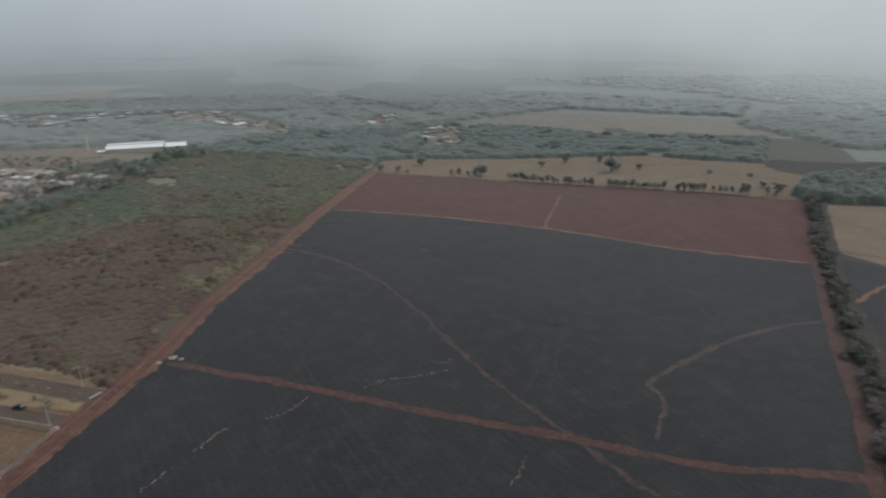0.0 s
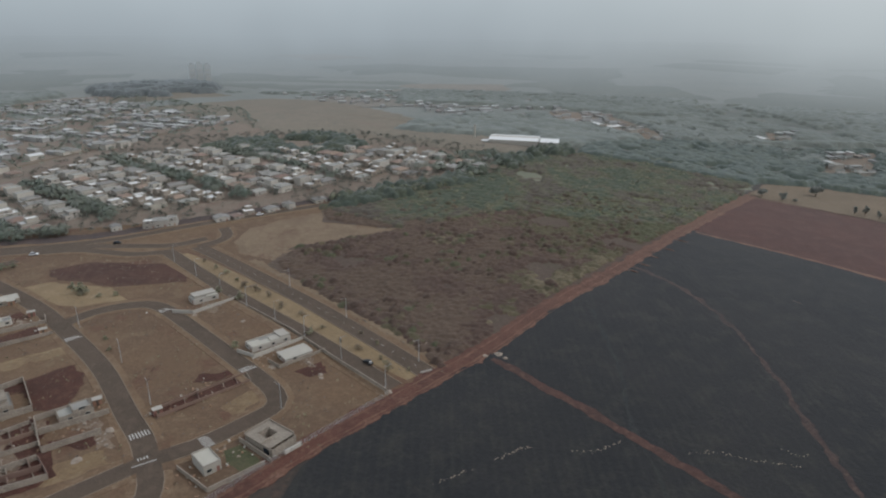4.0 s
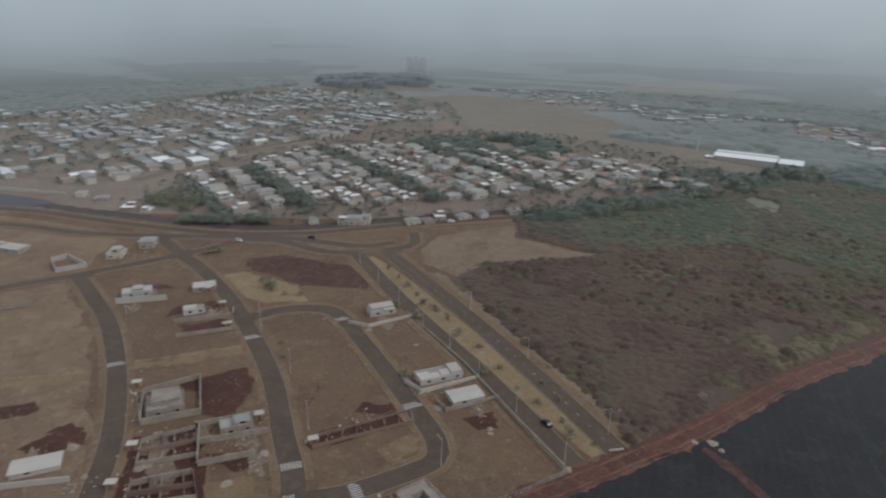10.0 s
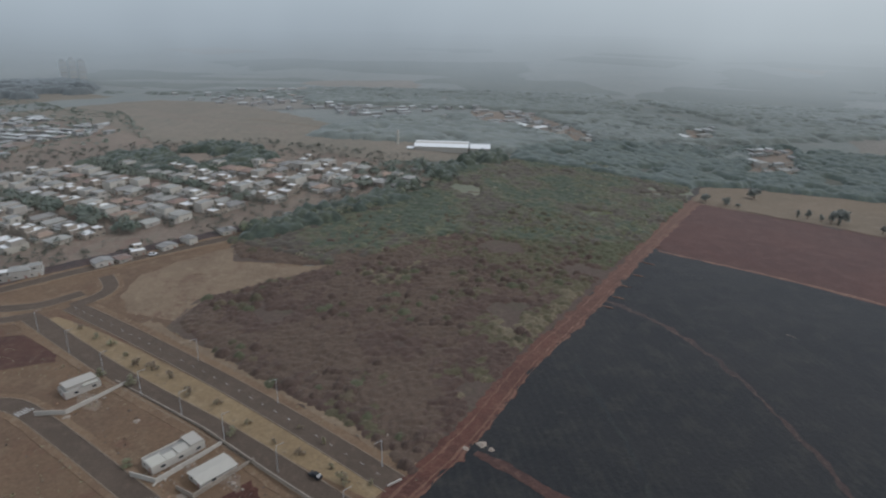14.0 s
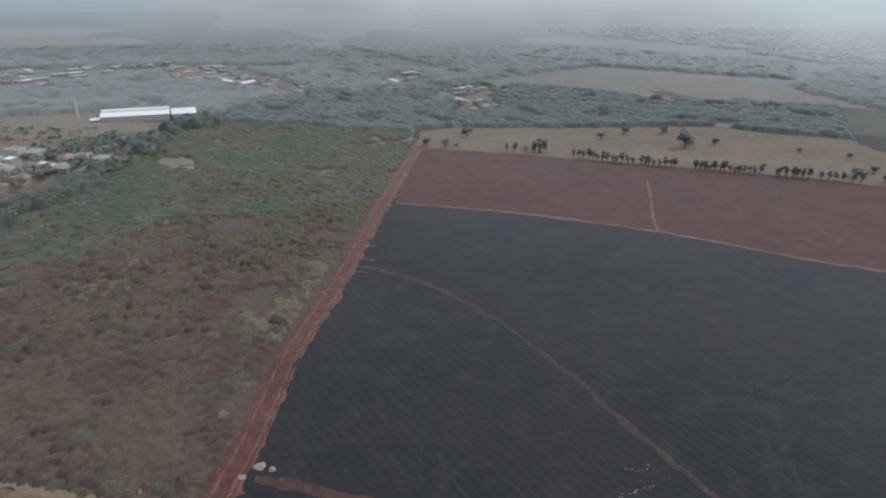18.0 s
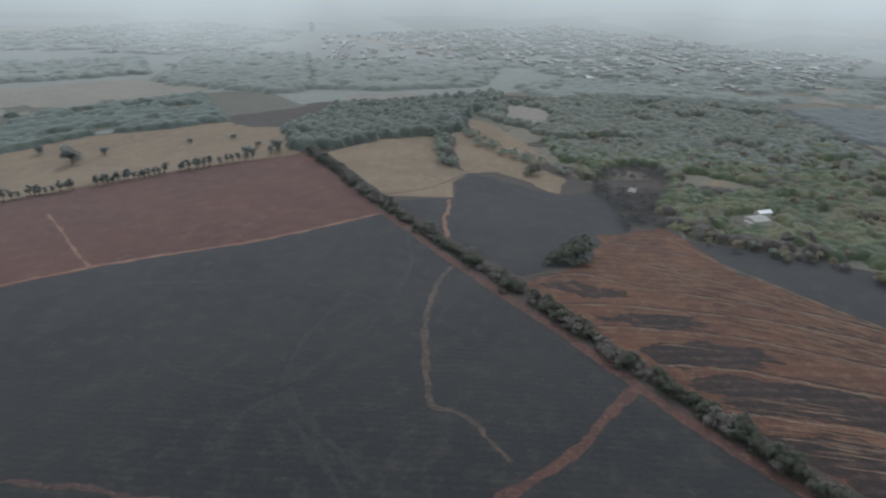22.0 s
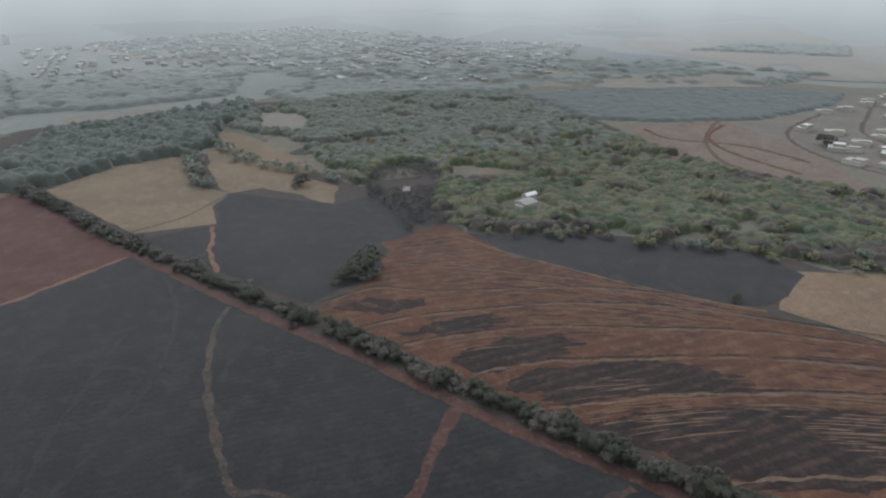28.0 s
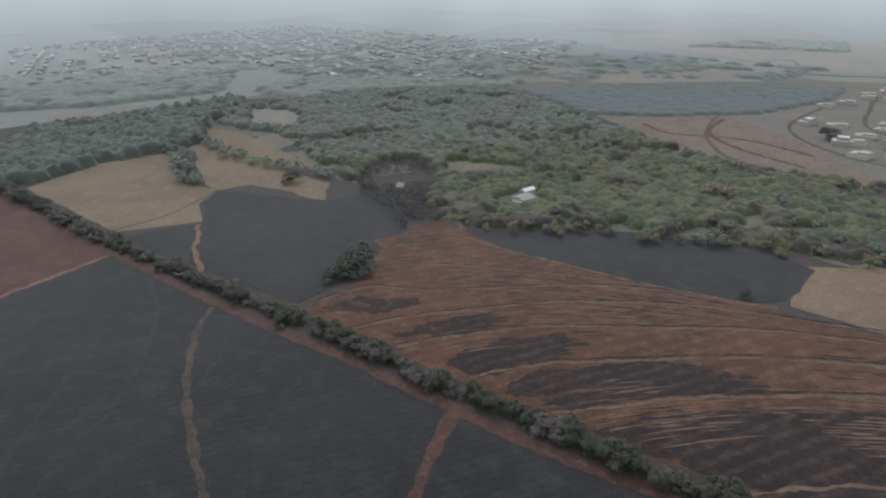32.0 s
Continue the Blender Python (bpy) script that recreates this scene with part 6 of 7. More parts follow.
golden = [tree("golden_tree", 9.0, 6.0, M["leaf_dry"], 97, "yellowish spreading tree in the wood", 8, 120, 0.6)]
plant(golden, [(317, -125, 1.2)], "", rnd)


# single trees that stand out of the eastern wood and along its edge
WOOD_TREES = [tree("wood_tree", 8.0 + i % 3, 4.2, M[m], 120 + i, lab, 7, 85, 0.62, "tree", 0.2) for i, (m, lab) in enumerate((("leaf", "green spreading tree of the wood"), ("leaf_dark", "dark green tree of the wood"), ("leaf_dry", "olive tree with thin dry leaves"), ("twig_grey", "leafless grey-brown tree of the wood"), ("leaf", "round grey-green tree of the wood"), ("leaf_dry", "pale olive tree of the wood")))]
WOOD = [(426, 70), (404, 60), (380, 20), (345, 27), (323, 14), (308, -38), (277, -80), (252, -106), (216, -143), (298, -235), (355, -178), (427, -162), (524, -140), (640, -120), (690, 60), (600, 160), (553, 111)]
spots = []
while len(spots) < 150:
    x, y = rnd.uniform(216, 560), rnd.uniform(-230, 130)
    if within(WOOD, x, y) and rnd.random() < 1.25 - (x - 216) / 420 and not within([(455, 54), (469, 25), (452, 7), (366, 30), (340, 26), (332, 52), (402, 67)], x, y) and not within([(460, 6), (433, -46), (402, -30), (425, 8)], x, y) and not within([(376, -4), (376, -44), (341, -44), (334, -6)], x, y):
        spots.append((x, y))
for p in glide([(338, 20), (319, 4), (308, -24), (285, -52), (268, -80), (250, -108), (214, -146)], 4.5):
    spots.append((p.x + rnd.gauss(-3, 4), p.y + rnd.gauss(0, 3), rnd.uniform(0.35, 0.8)))
plant(WOOD_TREES, spots, "trees of the eastern wood", rnd, 0.5, 0.85)


# ---------- woods and scrub ----------
def tufts(name, poly, count, material, seed, label, wide=0.4):
    """Low tufts of dry weeds, thick in patches and clear of the streets."""
    rng = np.random.default_rng(seed)
    p = scatter(poly, count, rng)
    ok = np.array([noise.noise((x * 0.07, y * 0.07, seed)) > -0.05 and not on_street(Vector((x, y)), 1.6) for x, y in p])
    p = p[ok]
    r = wide * rng.uniform(0.5, 1.5, len(p))
    cen = np.column_stack([p, [lie(x, y) + 0.12 for x, y in p]])
    ob = new(name, quads_mesh(name, leaf_cloud(cen, np.column_stack([r, r, r * 0.5]), 5, r * 0.5, rng, 0.5, 0.2), material))
    return tagged(ob, label, "weeds", "", "stuff")


def inside(poly, x, y):
    r = np.zeros(len(x), bool)
    j = len(poly) - 1
    for i in range(len(poly)):
        (xi, yi), (xj, yj) = poly[i], poly[j]
        c = ((yi > y) != (yj > y)) & (x < (xj - xi) * (y - yi) / (yj - yi + 1e-12) + xi)
        r ^= c
        j = i
    return r


def scatter(poly, count, rng):
    a = np.array(poly, float)
    lo, hi = a.min(0), a.max(0)
    p = rng.uniform(lo, hi, (count * 4, 2))
    return p[inside(poly, p[:, 0], p[:, 1])][:count]


def wood(name, poly, count, size, height, material, per, leaf, seed, label, thin=0.0, holes=(), up=0.35):
    """A stand of many crowns as one mass; thin leaves it out in noise-shaped gaps."""
    rng = np.random.default_rng(seed)
    p = scatter(poly, count, rng)
    keep = np.array([noise.noise((x * 0.03, y * 0.03, seed)) > thin - 0.6 for x, y in p])
    for hole in holes:
        keep &= ~inside(hole, p[:, 0], p[:, 1])
    p = p[keep]
    s = size * rng.uniform(0.55, 1.25, len(p))
    hgt = height * rng.uniform(0.6, 1.2, len(p))
    z = np.array([lie(x, y) for x, y in p])
    cen = np.column_stack([p, z + hgt * 0.55])
    rad = np.column_stack([s, s, hgt * 0.45])
    ob = new(name, quads_mesh(name, leaf_cloud(cen, rad, int(per * 2.3), s * leaf * 0.8, rng, up, 0.25), material))
    return tagged(ob, label, "wood", "", "stuff")


PLOTS = [(-45, 172), (-20, 207), (-115, 290), (-114, 315), (-86, 332), (-150, 300), (-260, 288), (-420, 250), (-420, 130), (-330, 10), (-150, 10), (-90, 100)]
tufts("dry_weeds", PLOTS, 5200, M["leaf_dry"], 101, "low dry weeds on the building plots")
tufts("brown_weeds", PLOTS, 5200, M["bark"], 102, "low brown weeds on the building plots", 0.35)


def hills(x, y):
    """lie() for arrays."""
    def b(cx, cy, r):
        return np.exp(-((x - cx) ** 2 + (y - cy) ** 2) / (2 * r * r))
    return 24 * b(-120, 720, 260) - 18 * b(330, 560, 150) - 10 * b(400, 20, 130) + 12 * b(850, -250, 250) + 9 * b(-610, 1060, 100)


def crowns_of(cols, sheen=0.3, tint=HAZE_TINT, bump=0.35):
    """Leafy crown surfaces, one for each colour."""
    return [soil("leafy_crown", [c, tuple(v * 0.84 for v in c), tuple(v * 1.16 for v in c)], 0.12, 0.9, bump=bump, sheen=sheen, tint=tint) for c in cols]


def grove(name, poly, cell, radius, height, step, mats, seed, label, holes=(), thin=-9.0, kinds=None, leaves=0.0, leaf=0.5, flat=0.45, calm=0):
    """Many rounded crowns grown into one closed, lumpy roof, each crown in one colour; kinds(x, y, random) picks the colour, calm rounds the roof off. A thin fleece of leaves lies on it."""
    rng = np.random.default_rng(seed)
    a = np.array(poly, float)
    lo, hi = a.min(0) - radius, a.max(0) + radius
    nx, ny = int((hi[0] - lo[0]) / cell) + 1, int((hi[1] - lo[1]) / cell) + 1
    cx = lo[0] + (np.arange(nx)[:, None] + 0.5 + rng.uniform(-0.45, 0.45, (nx, ny))) * cell
    cy = lo[1] + (np.arange(ny)[None, :] + 0.5 + rng.uniform(-0.45, 0.45, (nx, ny))) * cell
    alive = inside(poly, cx.ravel(), cy.ravel())
    for hole in holes:
        alive &= ~inside(hole, cx.ravel(), cy.ravel())
    drift = np.array([noise.fractal((u * 0.03, v * 0.03, seed * 1.3), 1.0, 2.0, 3) for u, v in zip(cx.ravel(), cy.ravel())])
    alive = (alive & (drift > thin)).reshape(nx, ny)
    rad, tall = radius * rng.uniform(0.65, 1.3, (nx, ny)), height * rng.uniform(0.55, 1.2, (nx, ny))
    roll = rng.uniform(0, 1, (nx, ny))
    kind = np.array([(kinds(u, v, r, w) if kinds else int(r * len(mats))) for u, v, r, w in zip(cx.ravel(), cy.ravel(), roll.ravel(), drift)]).reshape(nx, ny)
    gx, gy = np.meshgrid(np.arange(lo[0], hi[0], step), np.arange(lo[1], hi[1], step), indexing="ij")
    x, y = gx + rng.uniform(-0.35, 0.35, gx.shape) * step, gy + rng.uniform(-0.35, 0.35, gx.shape) * step
    ix, iy = ((x - lo[0]) / cell).astype(int), ((y - lo[1]) / cell).astype(int)
    best, won = np.zeros(x.shape), np.zeros(x.shape, int)
    reach = 1 if radius * 1.3 < cell * 1.5 else 2
    for di in range(-reach, reach + 1):
        for dj in range(-reach, reach + 1):
            i, j = np.clip(ix + di, 0, nx - 1), np.clip(iy + dj, 0, ny - 1)
            d2 = ((x - cx[i, j]) ** 2 + (y - cy[i, j]) ** 2) / rad[i, j] ** 2
            z = np.where(alive[i, j], tall[i, j] * np.where(d2 < 1, flat + (1 - flat) * np.maximum(0, 1 - d2) ** 0.8, 0), 0)
            up = z > best
            best, won = np.where(up, z, best), np.where(up, kind[i, j], won)
    for k in range(calm):
        wide = np.pad(best, 1, mode="edge")
        best = np.where(best > 0, (2 * best + wide[:-2, 1:-1] + wide[2:, 1:-1] + wide[1:-1, :-2] + wide[1:-1, 2:]) / 6, 0)
    best = best * (1 + rng.normal(0, 0.07, best.shape))
    top = np.maximum.reduce([best[:-1, :-1], best[1:, :-1], best[1:, 1:], best[:-1, 1:]])
    fi, fj = np.nonzero(top > 0.02 * height)
    n2 = x.shape[1]
    quads = np.stack([fi * n2 + fj, (fi + 1) * n2 + fj, (fi + 1) * n2 + fj + 1, fi * n2 + fj + 1], axis=1)
    used, back = np.unique(quads, return_inverse=True)
    vx, vy, vz = x.ravel()[used], y.ravel()[used], best.ravel()[used]
    co = np.column_stack([vx, vy, hills(vx, vy) + vz - 0.06])
    ob = mesh_object(name, co.tolist(), back.reshape(-1, 4).tolist(), mats[0], None, True)
    for m in mats[1:]:
        ob.data.materials.append(m)
    ob.data.polygons.foreach_set("material_index", np.maximum(won[fi, fj], won[fi + 1, fj + 1]).astype(np.int32))
    tagged(ob, label, "wood", "", "stuff")
    if leaves:
        pick = rng.choice(np.nonzero(vz > 0.25 * height)[0], int(leaves * len(vz)))
        p = co[pick] + rng.normal(0, 1, (len(pick), 3)) * np.array([step * 0.4, step * 0.4, leaf * 0.45]) + np.array([0, 0, leaf * 0.25])
        nrm = np.array([0, 0, 1.0]) + rng.normal(0, 0.42 if leaf < 0.4 else 0.2, p.shape)
        nrm /= np.linalg.norm(nrm, axis=1, keepdims=True)
        t = np.cross(nrm, rng.normal(size=p.shape))
        t /= np.linalg.norm(t, axis=1, keepdims=True) + 1e-9
        b = np.cross(nrm, t)
        sz = leaf * rng.uniform(0.5, 1.2, (len(p), 1))
        q = np.stack([p - t * sz, p - b * sz * 0.7, p + t * sz, p + b * sz * 0.7], axis=1).reshape(-1, 3)
        fleece = new("foliage", quads_mesh("foliage", (q, nrm), mats[0]))
        for m in mats[1:]:
            fleece.data.materials.append(m)
        fleece.data.polygons.foreach_set("material_index", won.ravel()[used][pick].astype(np.int32))
        tagged(fleece, label + ", its outer leaves", "wood", "", "stuff")
    return ob


SCRUB = [(-22, 210), (-37, 228), (-87, 267), (-113, 293), (-110, 315), (-84, 334), (-55, 356), (-76, 353), (-106, 360), (-113, 375), (-85, 420), (-20, 466), (60, 445), (110, 407), (100, 390), (16, 272)]
SCRUB_COLS = crowns_of([(0.079, 0.052, 0.041), (0.097, 0.068, 0.050), (0.090, 0.078, 0.046), (0.136, 0.110, 0.070), (0.074, 0.076, 0.043)], 0.13, WARM)


def scrub_kind(x, y, r, w):
    wide = noise.noise((x * 0.012, y * 0.012, 4.0))
    base = min(1.0, max(0.0, (y - 315 + 0.45 * x) / 170))
    green = 0.9 * base + min(1.0, base + 0.3) * (0.8 * w + 0.6 * wide + 0.75 * (r - 0.5))
    if green > 0.42:
        return 4 if green > 0.72 else 2
    by_track = max(0.0, 1.0 - abs((y - 272) - 1.4 * (x - 16)) / 110)     # dry olive grass towards the dirt track
    dry = noise.noise((x * 0.03, y * 0.045, 9.0)) + 0.7 * by_track + 0.5 * (r - 0.5)
    if dry > 0.72:
        return 3 if dry > 1.02 else 2
    return 3 if w + wide < -0.45 and r < 0.5 else (1 if w + 0.6 * (r - 0.5) > 0 else 0)


grove("leafless_scrub", SCRUB, 2.0, 1.7, 1.3, 0.8, SCRUB_COLS, 1, "low grey-brown leafless scrub with olive bushes", (), -0.5, scrub_kind, 0.8, 0.22, flat=0.12)
grove("scrub_bush", SCRUB, 5.5, 2.6, 2.3, 0.8, crowns_of([(0.080, 0.055, 0.043), (0.082, 0.071, 0.045), (0.080, 0.081, 0.047), (0.108, 0.086, 0.056)], 0.14, WARM), 3, "taller brown and olive bushes of the scrub", (), 0.12, lambda x, y, r, w: (0 if r < 0.45 - (y - 330) / 300 else 3 if r > 0.9 else 1 if r < 0.72 else 2), 0.9, 0.26, flat=0.1)
YELLOW = [(28, 402), (60, 398), (104, 404), (120, 425), (135, 450), (100, 452), (62, 440), (30, 430)]
GREEN = [(-118, 380), (-60, 352), (0, 398), (68, 386), (104, 395), (172, 497), (196, 548), (120, 600), (60, 575), (5, 530), (-20, 470), (-85, 424)]
GREEN_COLS = crowns_of([(0.077, 0.083, 0.049), (0.090, 0.094, 0.055), (0.096, 0.088, 0.057), (0.080, 0.067, 0.052), (0.062, 0.076, 0.050)], 0.17, CLAY_TINT)
grove("green_scrub", GREEN, 2.5, 2.3, 1.9, 1.1, GREEN_COLS, 4, "green scrub and small trees", (), -0.45, lambda x, y, r, w: (3, 3, 3, 2, 2, 0, 1, 1, 4, 4)[int(min(0.99, max(0.0, 0.5 + 0.75 * w + 0.5 * (r - 0.5))) * 10)], 0.9, 0.3)
wood("dry_green_scrub", GREEN, 350, 2.0, 2.2, M["leaf_dry"], 16, 0.32, 5, "dry olive scrub and small trees", 0.5, (), 0.9)
wood("yellow_bushes", YELLOW, 330, 1.9, 1.8, M["leaf_yellow"], 14, 0.3, 17, "yellow-green bushes beside the track", 0.3, (), 0.9)
EDGE = [(-118, 372), (-70, 408), (-10, 470), (14, 530), (60, 575), (45, 590), (-5, 540), (-25, 480), (-85, 424), (-125, 385)]
DARK_COLS = crowns_of([(0.070, 0.082, 0.060), (0.060, 0.073, 0.056), (0.080, 0.090, 0.063)], 0.28)
grove("wood_edge", EDGE, 4.6, 3.9, 6.0, 1.5, DARK_COLS, 6, "dark green trees along the houses", (), -0.2, None, 1.6, 0.45)
VALLEY = [(60, 575), (196, 550), (214, 564), (262, 576), (325, 566), (380, 547), (434, 519), (480, 484), (500, 434), (532, 386), (660, 480), (560, 640), (380, 740), (150, 690), (70, 620)]
FAR_DRY = [(492, 816), (452, 710), (531, 588), (643, 467), (750, 520), (692, 630)]
HAMLETS = [[(45, 830), (112, 850), (168, 735), (148, 668), (100, 720), (42, 735)], [(293, 804), (340, 822), (312, 757), (270, 738)], [(329, 718), (390, 731), (338, 630), (285, 625)]]
# valley crowns greyed and sheened, haze mixed into their green
VALLEY_COLS = crowns_of([(0.082, 0.099, 0.083), (0.075, 0.092, 0.078), (0.090, 0.105, 0.084)], 0.3, HAZE_TINT, 0.1)
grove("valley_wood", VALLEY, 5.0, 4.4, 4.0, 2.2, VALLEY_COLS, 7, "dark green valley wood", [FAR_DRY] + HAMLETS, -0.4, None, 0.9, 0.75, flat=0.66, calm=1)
EAST = [(426, 70), (390, 36), (345, 27), (323, 14), (308, -38), (277, -80), (252, -106), (216, -143), (298, -235), (355, -178), (427, -162), (524, -140), (640, -120), (690, 60), (640, 200), (560, 130), (553, 111)]
BURNT_WOOD = [(455, 54), (469, 25), (452, 7), (406, 15), (366, 30), (340, 26), (332, 52), (372, 57), (402, 67)]
HOLES = [BURNT_WOOD, [(579, 138), (643, 134), (629, 99), (587, 86), (559, 106)], [(455, 0), (433, -42), (408, -30), (425, 5)], [(575, 176), (560, 143), (492, 132), (508, 157)], [(372, -8), (372, -40), (345, -40), (338, -10)]]
# five crown colours, then three greyed ones with haze painted in
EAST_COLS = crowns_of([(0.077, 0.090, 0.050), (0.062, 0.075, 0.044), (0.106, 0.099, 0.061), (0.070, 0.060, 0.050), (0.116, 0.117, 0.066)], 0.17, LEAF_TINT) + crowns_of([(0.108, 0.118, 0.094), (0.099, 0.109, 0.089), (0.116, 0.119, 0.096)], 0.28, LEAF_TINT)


def east_kind(x, y, r, w):
    # further east the crowns take the haze-greyed colours
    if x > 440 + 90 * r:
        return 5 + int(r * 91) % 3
    wide = noise.noise((x * 0.016, y * 0.016, 7.0))
    from_field = ((x - 323) * 157 - (y - 14) * 107) / 190
    if from_field < 5 + 16 * r + 14 * wide or wide - 0.3 * w > 0.28 + 0.25 * r:
        return 3
    return (3, 2, 2, 4, 0, 0, 1, 1, 0, 4)[int(min(0.999, max(0.0, 0.5 + 0.7 * (r - 0.5) + 0.4 * w + 0.5 * wide)) * 10)]


grove("east_wood", EAST, 4.3, 4.1, 4.6, 1.5, EAST_COLS, 9, "green wood east of the fields, painted hazier far off", HOLES, -0.34, east_kind, 1.3, 0.48, flat=0.5)
wood("burnt_trees", BURNT_WOOD, 600, 2.0, 3.6, M["twig_burnt"], 9, 0.28, 16, "thin charred trees on burnt ground", 0.3)
BELT = [(440, 285), (455, 262), (489, 231), (512, 190), (530, 172), (605, 165), (645, 145), (690, 150), (665, 186), (640, 224), (618, 262), (600, 304), (551, 300), (500, 320)]
# belt crowns lifted a little in tone to carry haze
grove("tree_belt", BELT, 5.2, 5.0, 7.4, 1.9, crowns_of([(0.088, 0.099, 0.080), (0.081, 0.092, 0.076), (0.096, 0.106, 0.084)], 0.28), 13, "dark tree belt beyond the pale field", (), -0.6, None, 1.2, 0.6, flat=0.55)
BELT2 = [(575, 198), (484, 152), (428, 82), (424, 66), (490, 138), (575, 186), (680, 140), (690, 160)]
wood("tree_belt", BELT2, 240, 3.6, 6.0, M["leaf_dark"], 30, 0.27, 14, "dark tree belt between two clearings")
wood("tree_belt", [(505, 190), (432, 174), (424, 158), (440, 165), (512, 180), (535, 230), (520, 235)], 110, 3.4, 6.0, M["leaf_dark"], 30, 0.27, 15, "trees at the end of the pale field")
HILL = [(-655, 955), (-600, 932), (-535, 950), (-490, 1010), (-520, 1100), (-610, 1190), (-700, 1120), (-722, 1030)]
# hill crowns nearly washed out, as haze would leave them
grove("hill_wood", HILL, 6.0, 6.0, 9.0, 3.0, crowns_of([(0.132, 0.143, 0.141), (0.126, 0.137, 0.135)], 0.3, HAZE_TINT, 0.05), 29, "haze-paled wood on the far hill", (), -0.3, None, 0.3, 1.0, flat=0.7, calm=2)
# far crown greens paled towards grey: painted haze
HAZED_COLS = crowns_of([(0.146, 0.158, 0.138), (0.138, 0.150, 0.132), (0.153, 0.163, 0.140)], 0.3, HAZE_TINT, 0.1)
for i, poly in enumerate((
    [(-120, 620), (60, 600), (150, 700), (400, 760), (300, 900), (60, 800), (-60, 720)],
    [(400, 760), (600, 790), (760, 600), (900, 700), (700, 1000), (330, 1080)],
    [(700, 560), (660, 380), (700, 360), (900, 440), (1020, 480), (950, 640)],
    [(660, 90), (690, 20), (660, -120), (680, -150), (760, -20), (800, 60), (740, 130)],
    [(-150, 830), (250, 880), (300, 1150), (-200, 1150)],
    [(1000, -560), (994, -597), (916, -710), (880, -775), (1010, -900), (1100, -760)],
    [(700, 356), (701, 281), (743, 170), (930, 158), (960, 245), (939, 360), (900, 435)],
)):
    grove("far_wood", poly, 6.5, 5.6, 4.5, 3.2, HAZED_COLS, 130 + i, "distant wood paled with haze", HAMLETS, -0.45, None, 0.45, 0.9, flat=0.7, calm=1)

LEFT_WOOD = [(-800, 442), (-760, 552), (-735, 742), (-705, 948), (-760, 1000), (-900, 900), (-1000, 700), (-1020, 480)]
grove("far_wood", LEFT_WOOD, 7.0, 6.0, 5.0, 3.4, HAZED_COLS, 46, "distant haze-paled wood beyond the town", (), -9.0, None, 0.45, 0.9, flat=0.7, calm=1)

# ---------- the housing estate and the town ----------
EU, EN = Vector((0.86, -0.51)), Vector((0.51, 0.86))


def between(pairs, x):
    for (a, va), (b, vb) in zip(pairs, pairs[1:]):
        if x <= b:
            return va + (vb - va) * max(0.0, x - a) / (b - a)
    return pairs[-1][1]


PROTOS = [
    flat_house(9, 14, 3.3, M["white"], M["roof_grey"], (-4, -3, 4, 6, 2.9), "two-storey pale house with a flat grey roof"),
    flat_house(9.5, 15, 3.4, M["beige"], M["roof_white"], (-4.5, -6, 2, 3, 2.7), "beige two-storey house with a white flat roof"),
    flat_house(9, 13, 5.9, M["white"], M["roof_grey"], None, "tall white box-shaped house with a parapet"),
    pitched_house(9.5, 15, 3.4, 1.7, M["beige"], M["roof_grey"], "hip", True, "beige house with a grey hipped roof"),
    pitched_house(9.5, 15, 3.2, 1.4, M["white"], M["roof_grey"], "gable", True, "white house with a grey gabled roof"),
    pitched_house(10, 14, 3.4, 1.9, M["beige"], M["roof_clay"], "hip", True, "beige house with a dull clay tile roof"),
    pitched_house(9, 12, 5.8, 1.5, M["white"], M["roof_grey"], "hip", True, "two-storey white house with a grey hipped roof"),
    flat_house(10, 16, 3.5, M["concrete"], M["roof_white"], (-2, 1, 4.5, 7.5, 2.6), "grey modern house with stepped white roofs"),
]
placed = set()


def settle(proto, x, y, ang, group, sx=1.0, sy=1.0, sz=1.0):
    m = pose(x, y, lie(x, y) - 0.15, 0, 0, ang) @ Matrix.Diagonal((sx, sy, sz, 1))
    if proto not in placed:
        placed.add(proto)
        proto.matrix_world = m
        o = proto
    else:
        o = copy_thing(proto, m @ Matrix.Diagonal((1 / proto.scale.x, 1 / proto.scale.y, 1 / proto.scale.z, 1)))
    return tagged(o, "", "", group)


rnd = random.Random(3)
for n in (141, 163, 190, 205, 222, 236, 262, 276, 293, 306, 329, 343, 360, 376, 392, 408):
    u0 = between([(130, -506), (177, -503), (248, -530), (300, -502), (341, -440), (368, -398), (430, -340)], n)
    u1 = between([(130, -390), (177, -381), (248, -350), (317, -322), (410, -266)], n)
    u = u0
    while u < u1:
        if rnd.random() > 0.10:
            p = EU * (u + rnd.uniform(-1, 1)) + EN * (n + rnd.uniform(-1.2, 1.2))
            settle(rnd.choice(PROTOS), p.x, p.y, -30.6 + rnd.choice((0, 180)) + rnd.gauss(0, 2), "houses of the estate", rnd.uniform(0.72, 0.98), rnd.uniform(0.62, 0.85), rnd.uniform(0.7, 0.95))
        u += rnd.uniform(9.0, 11.4)
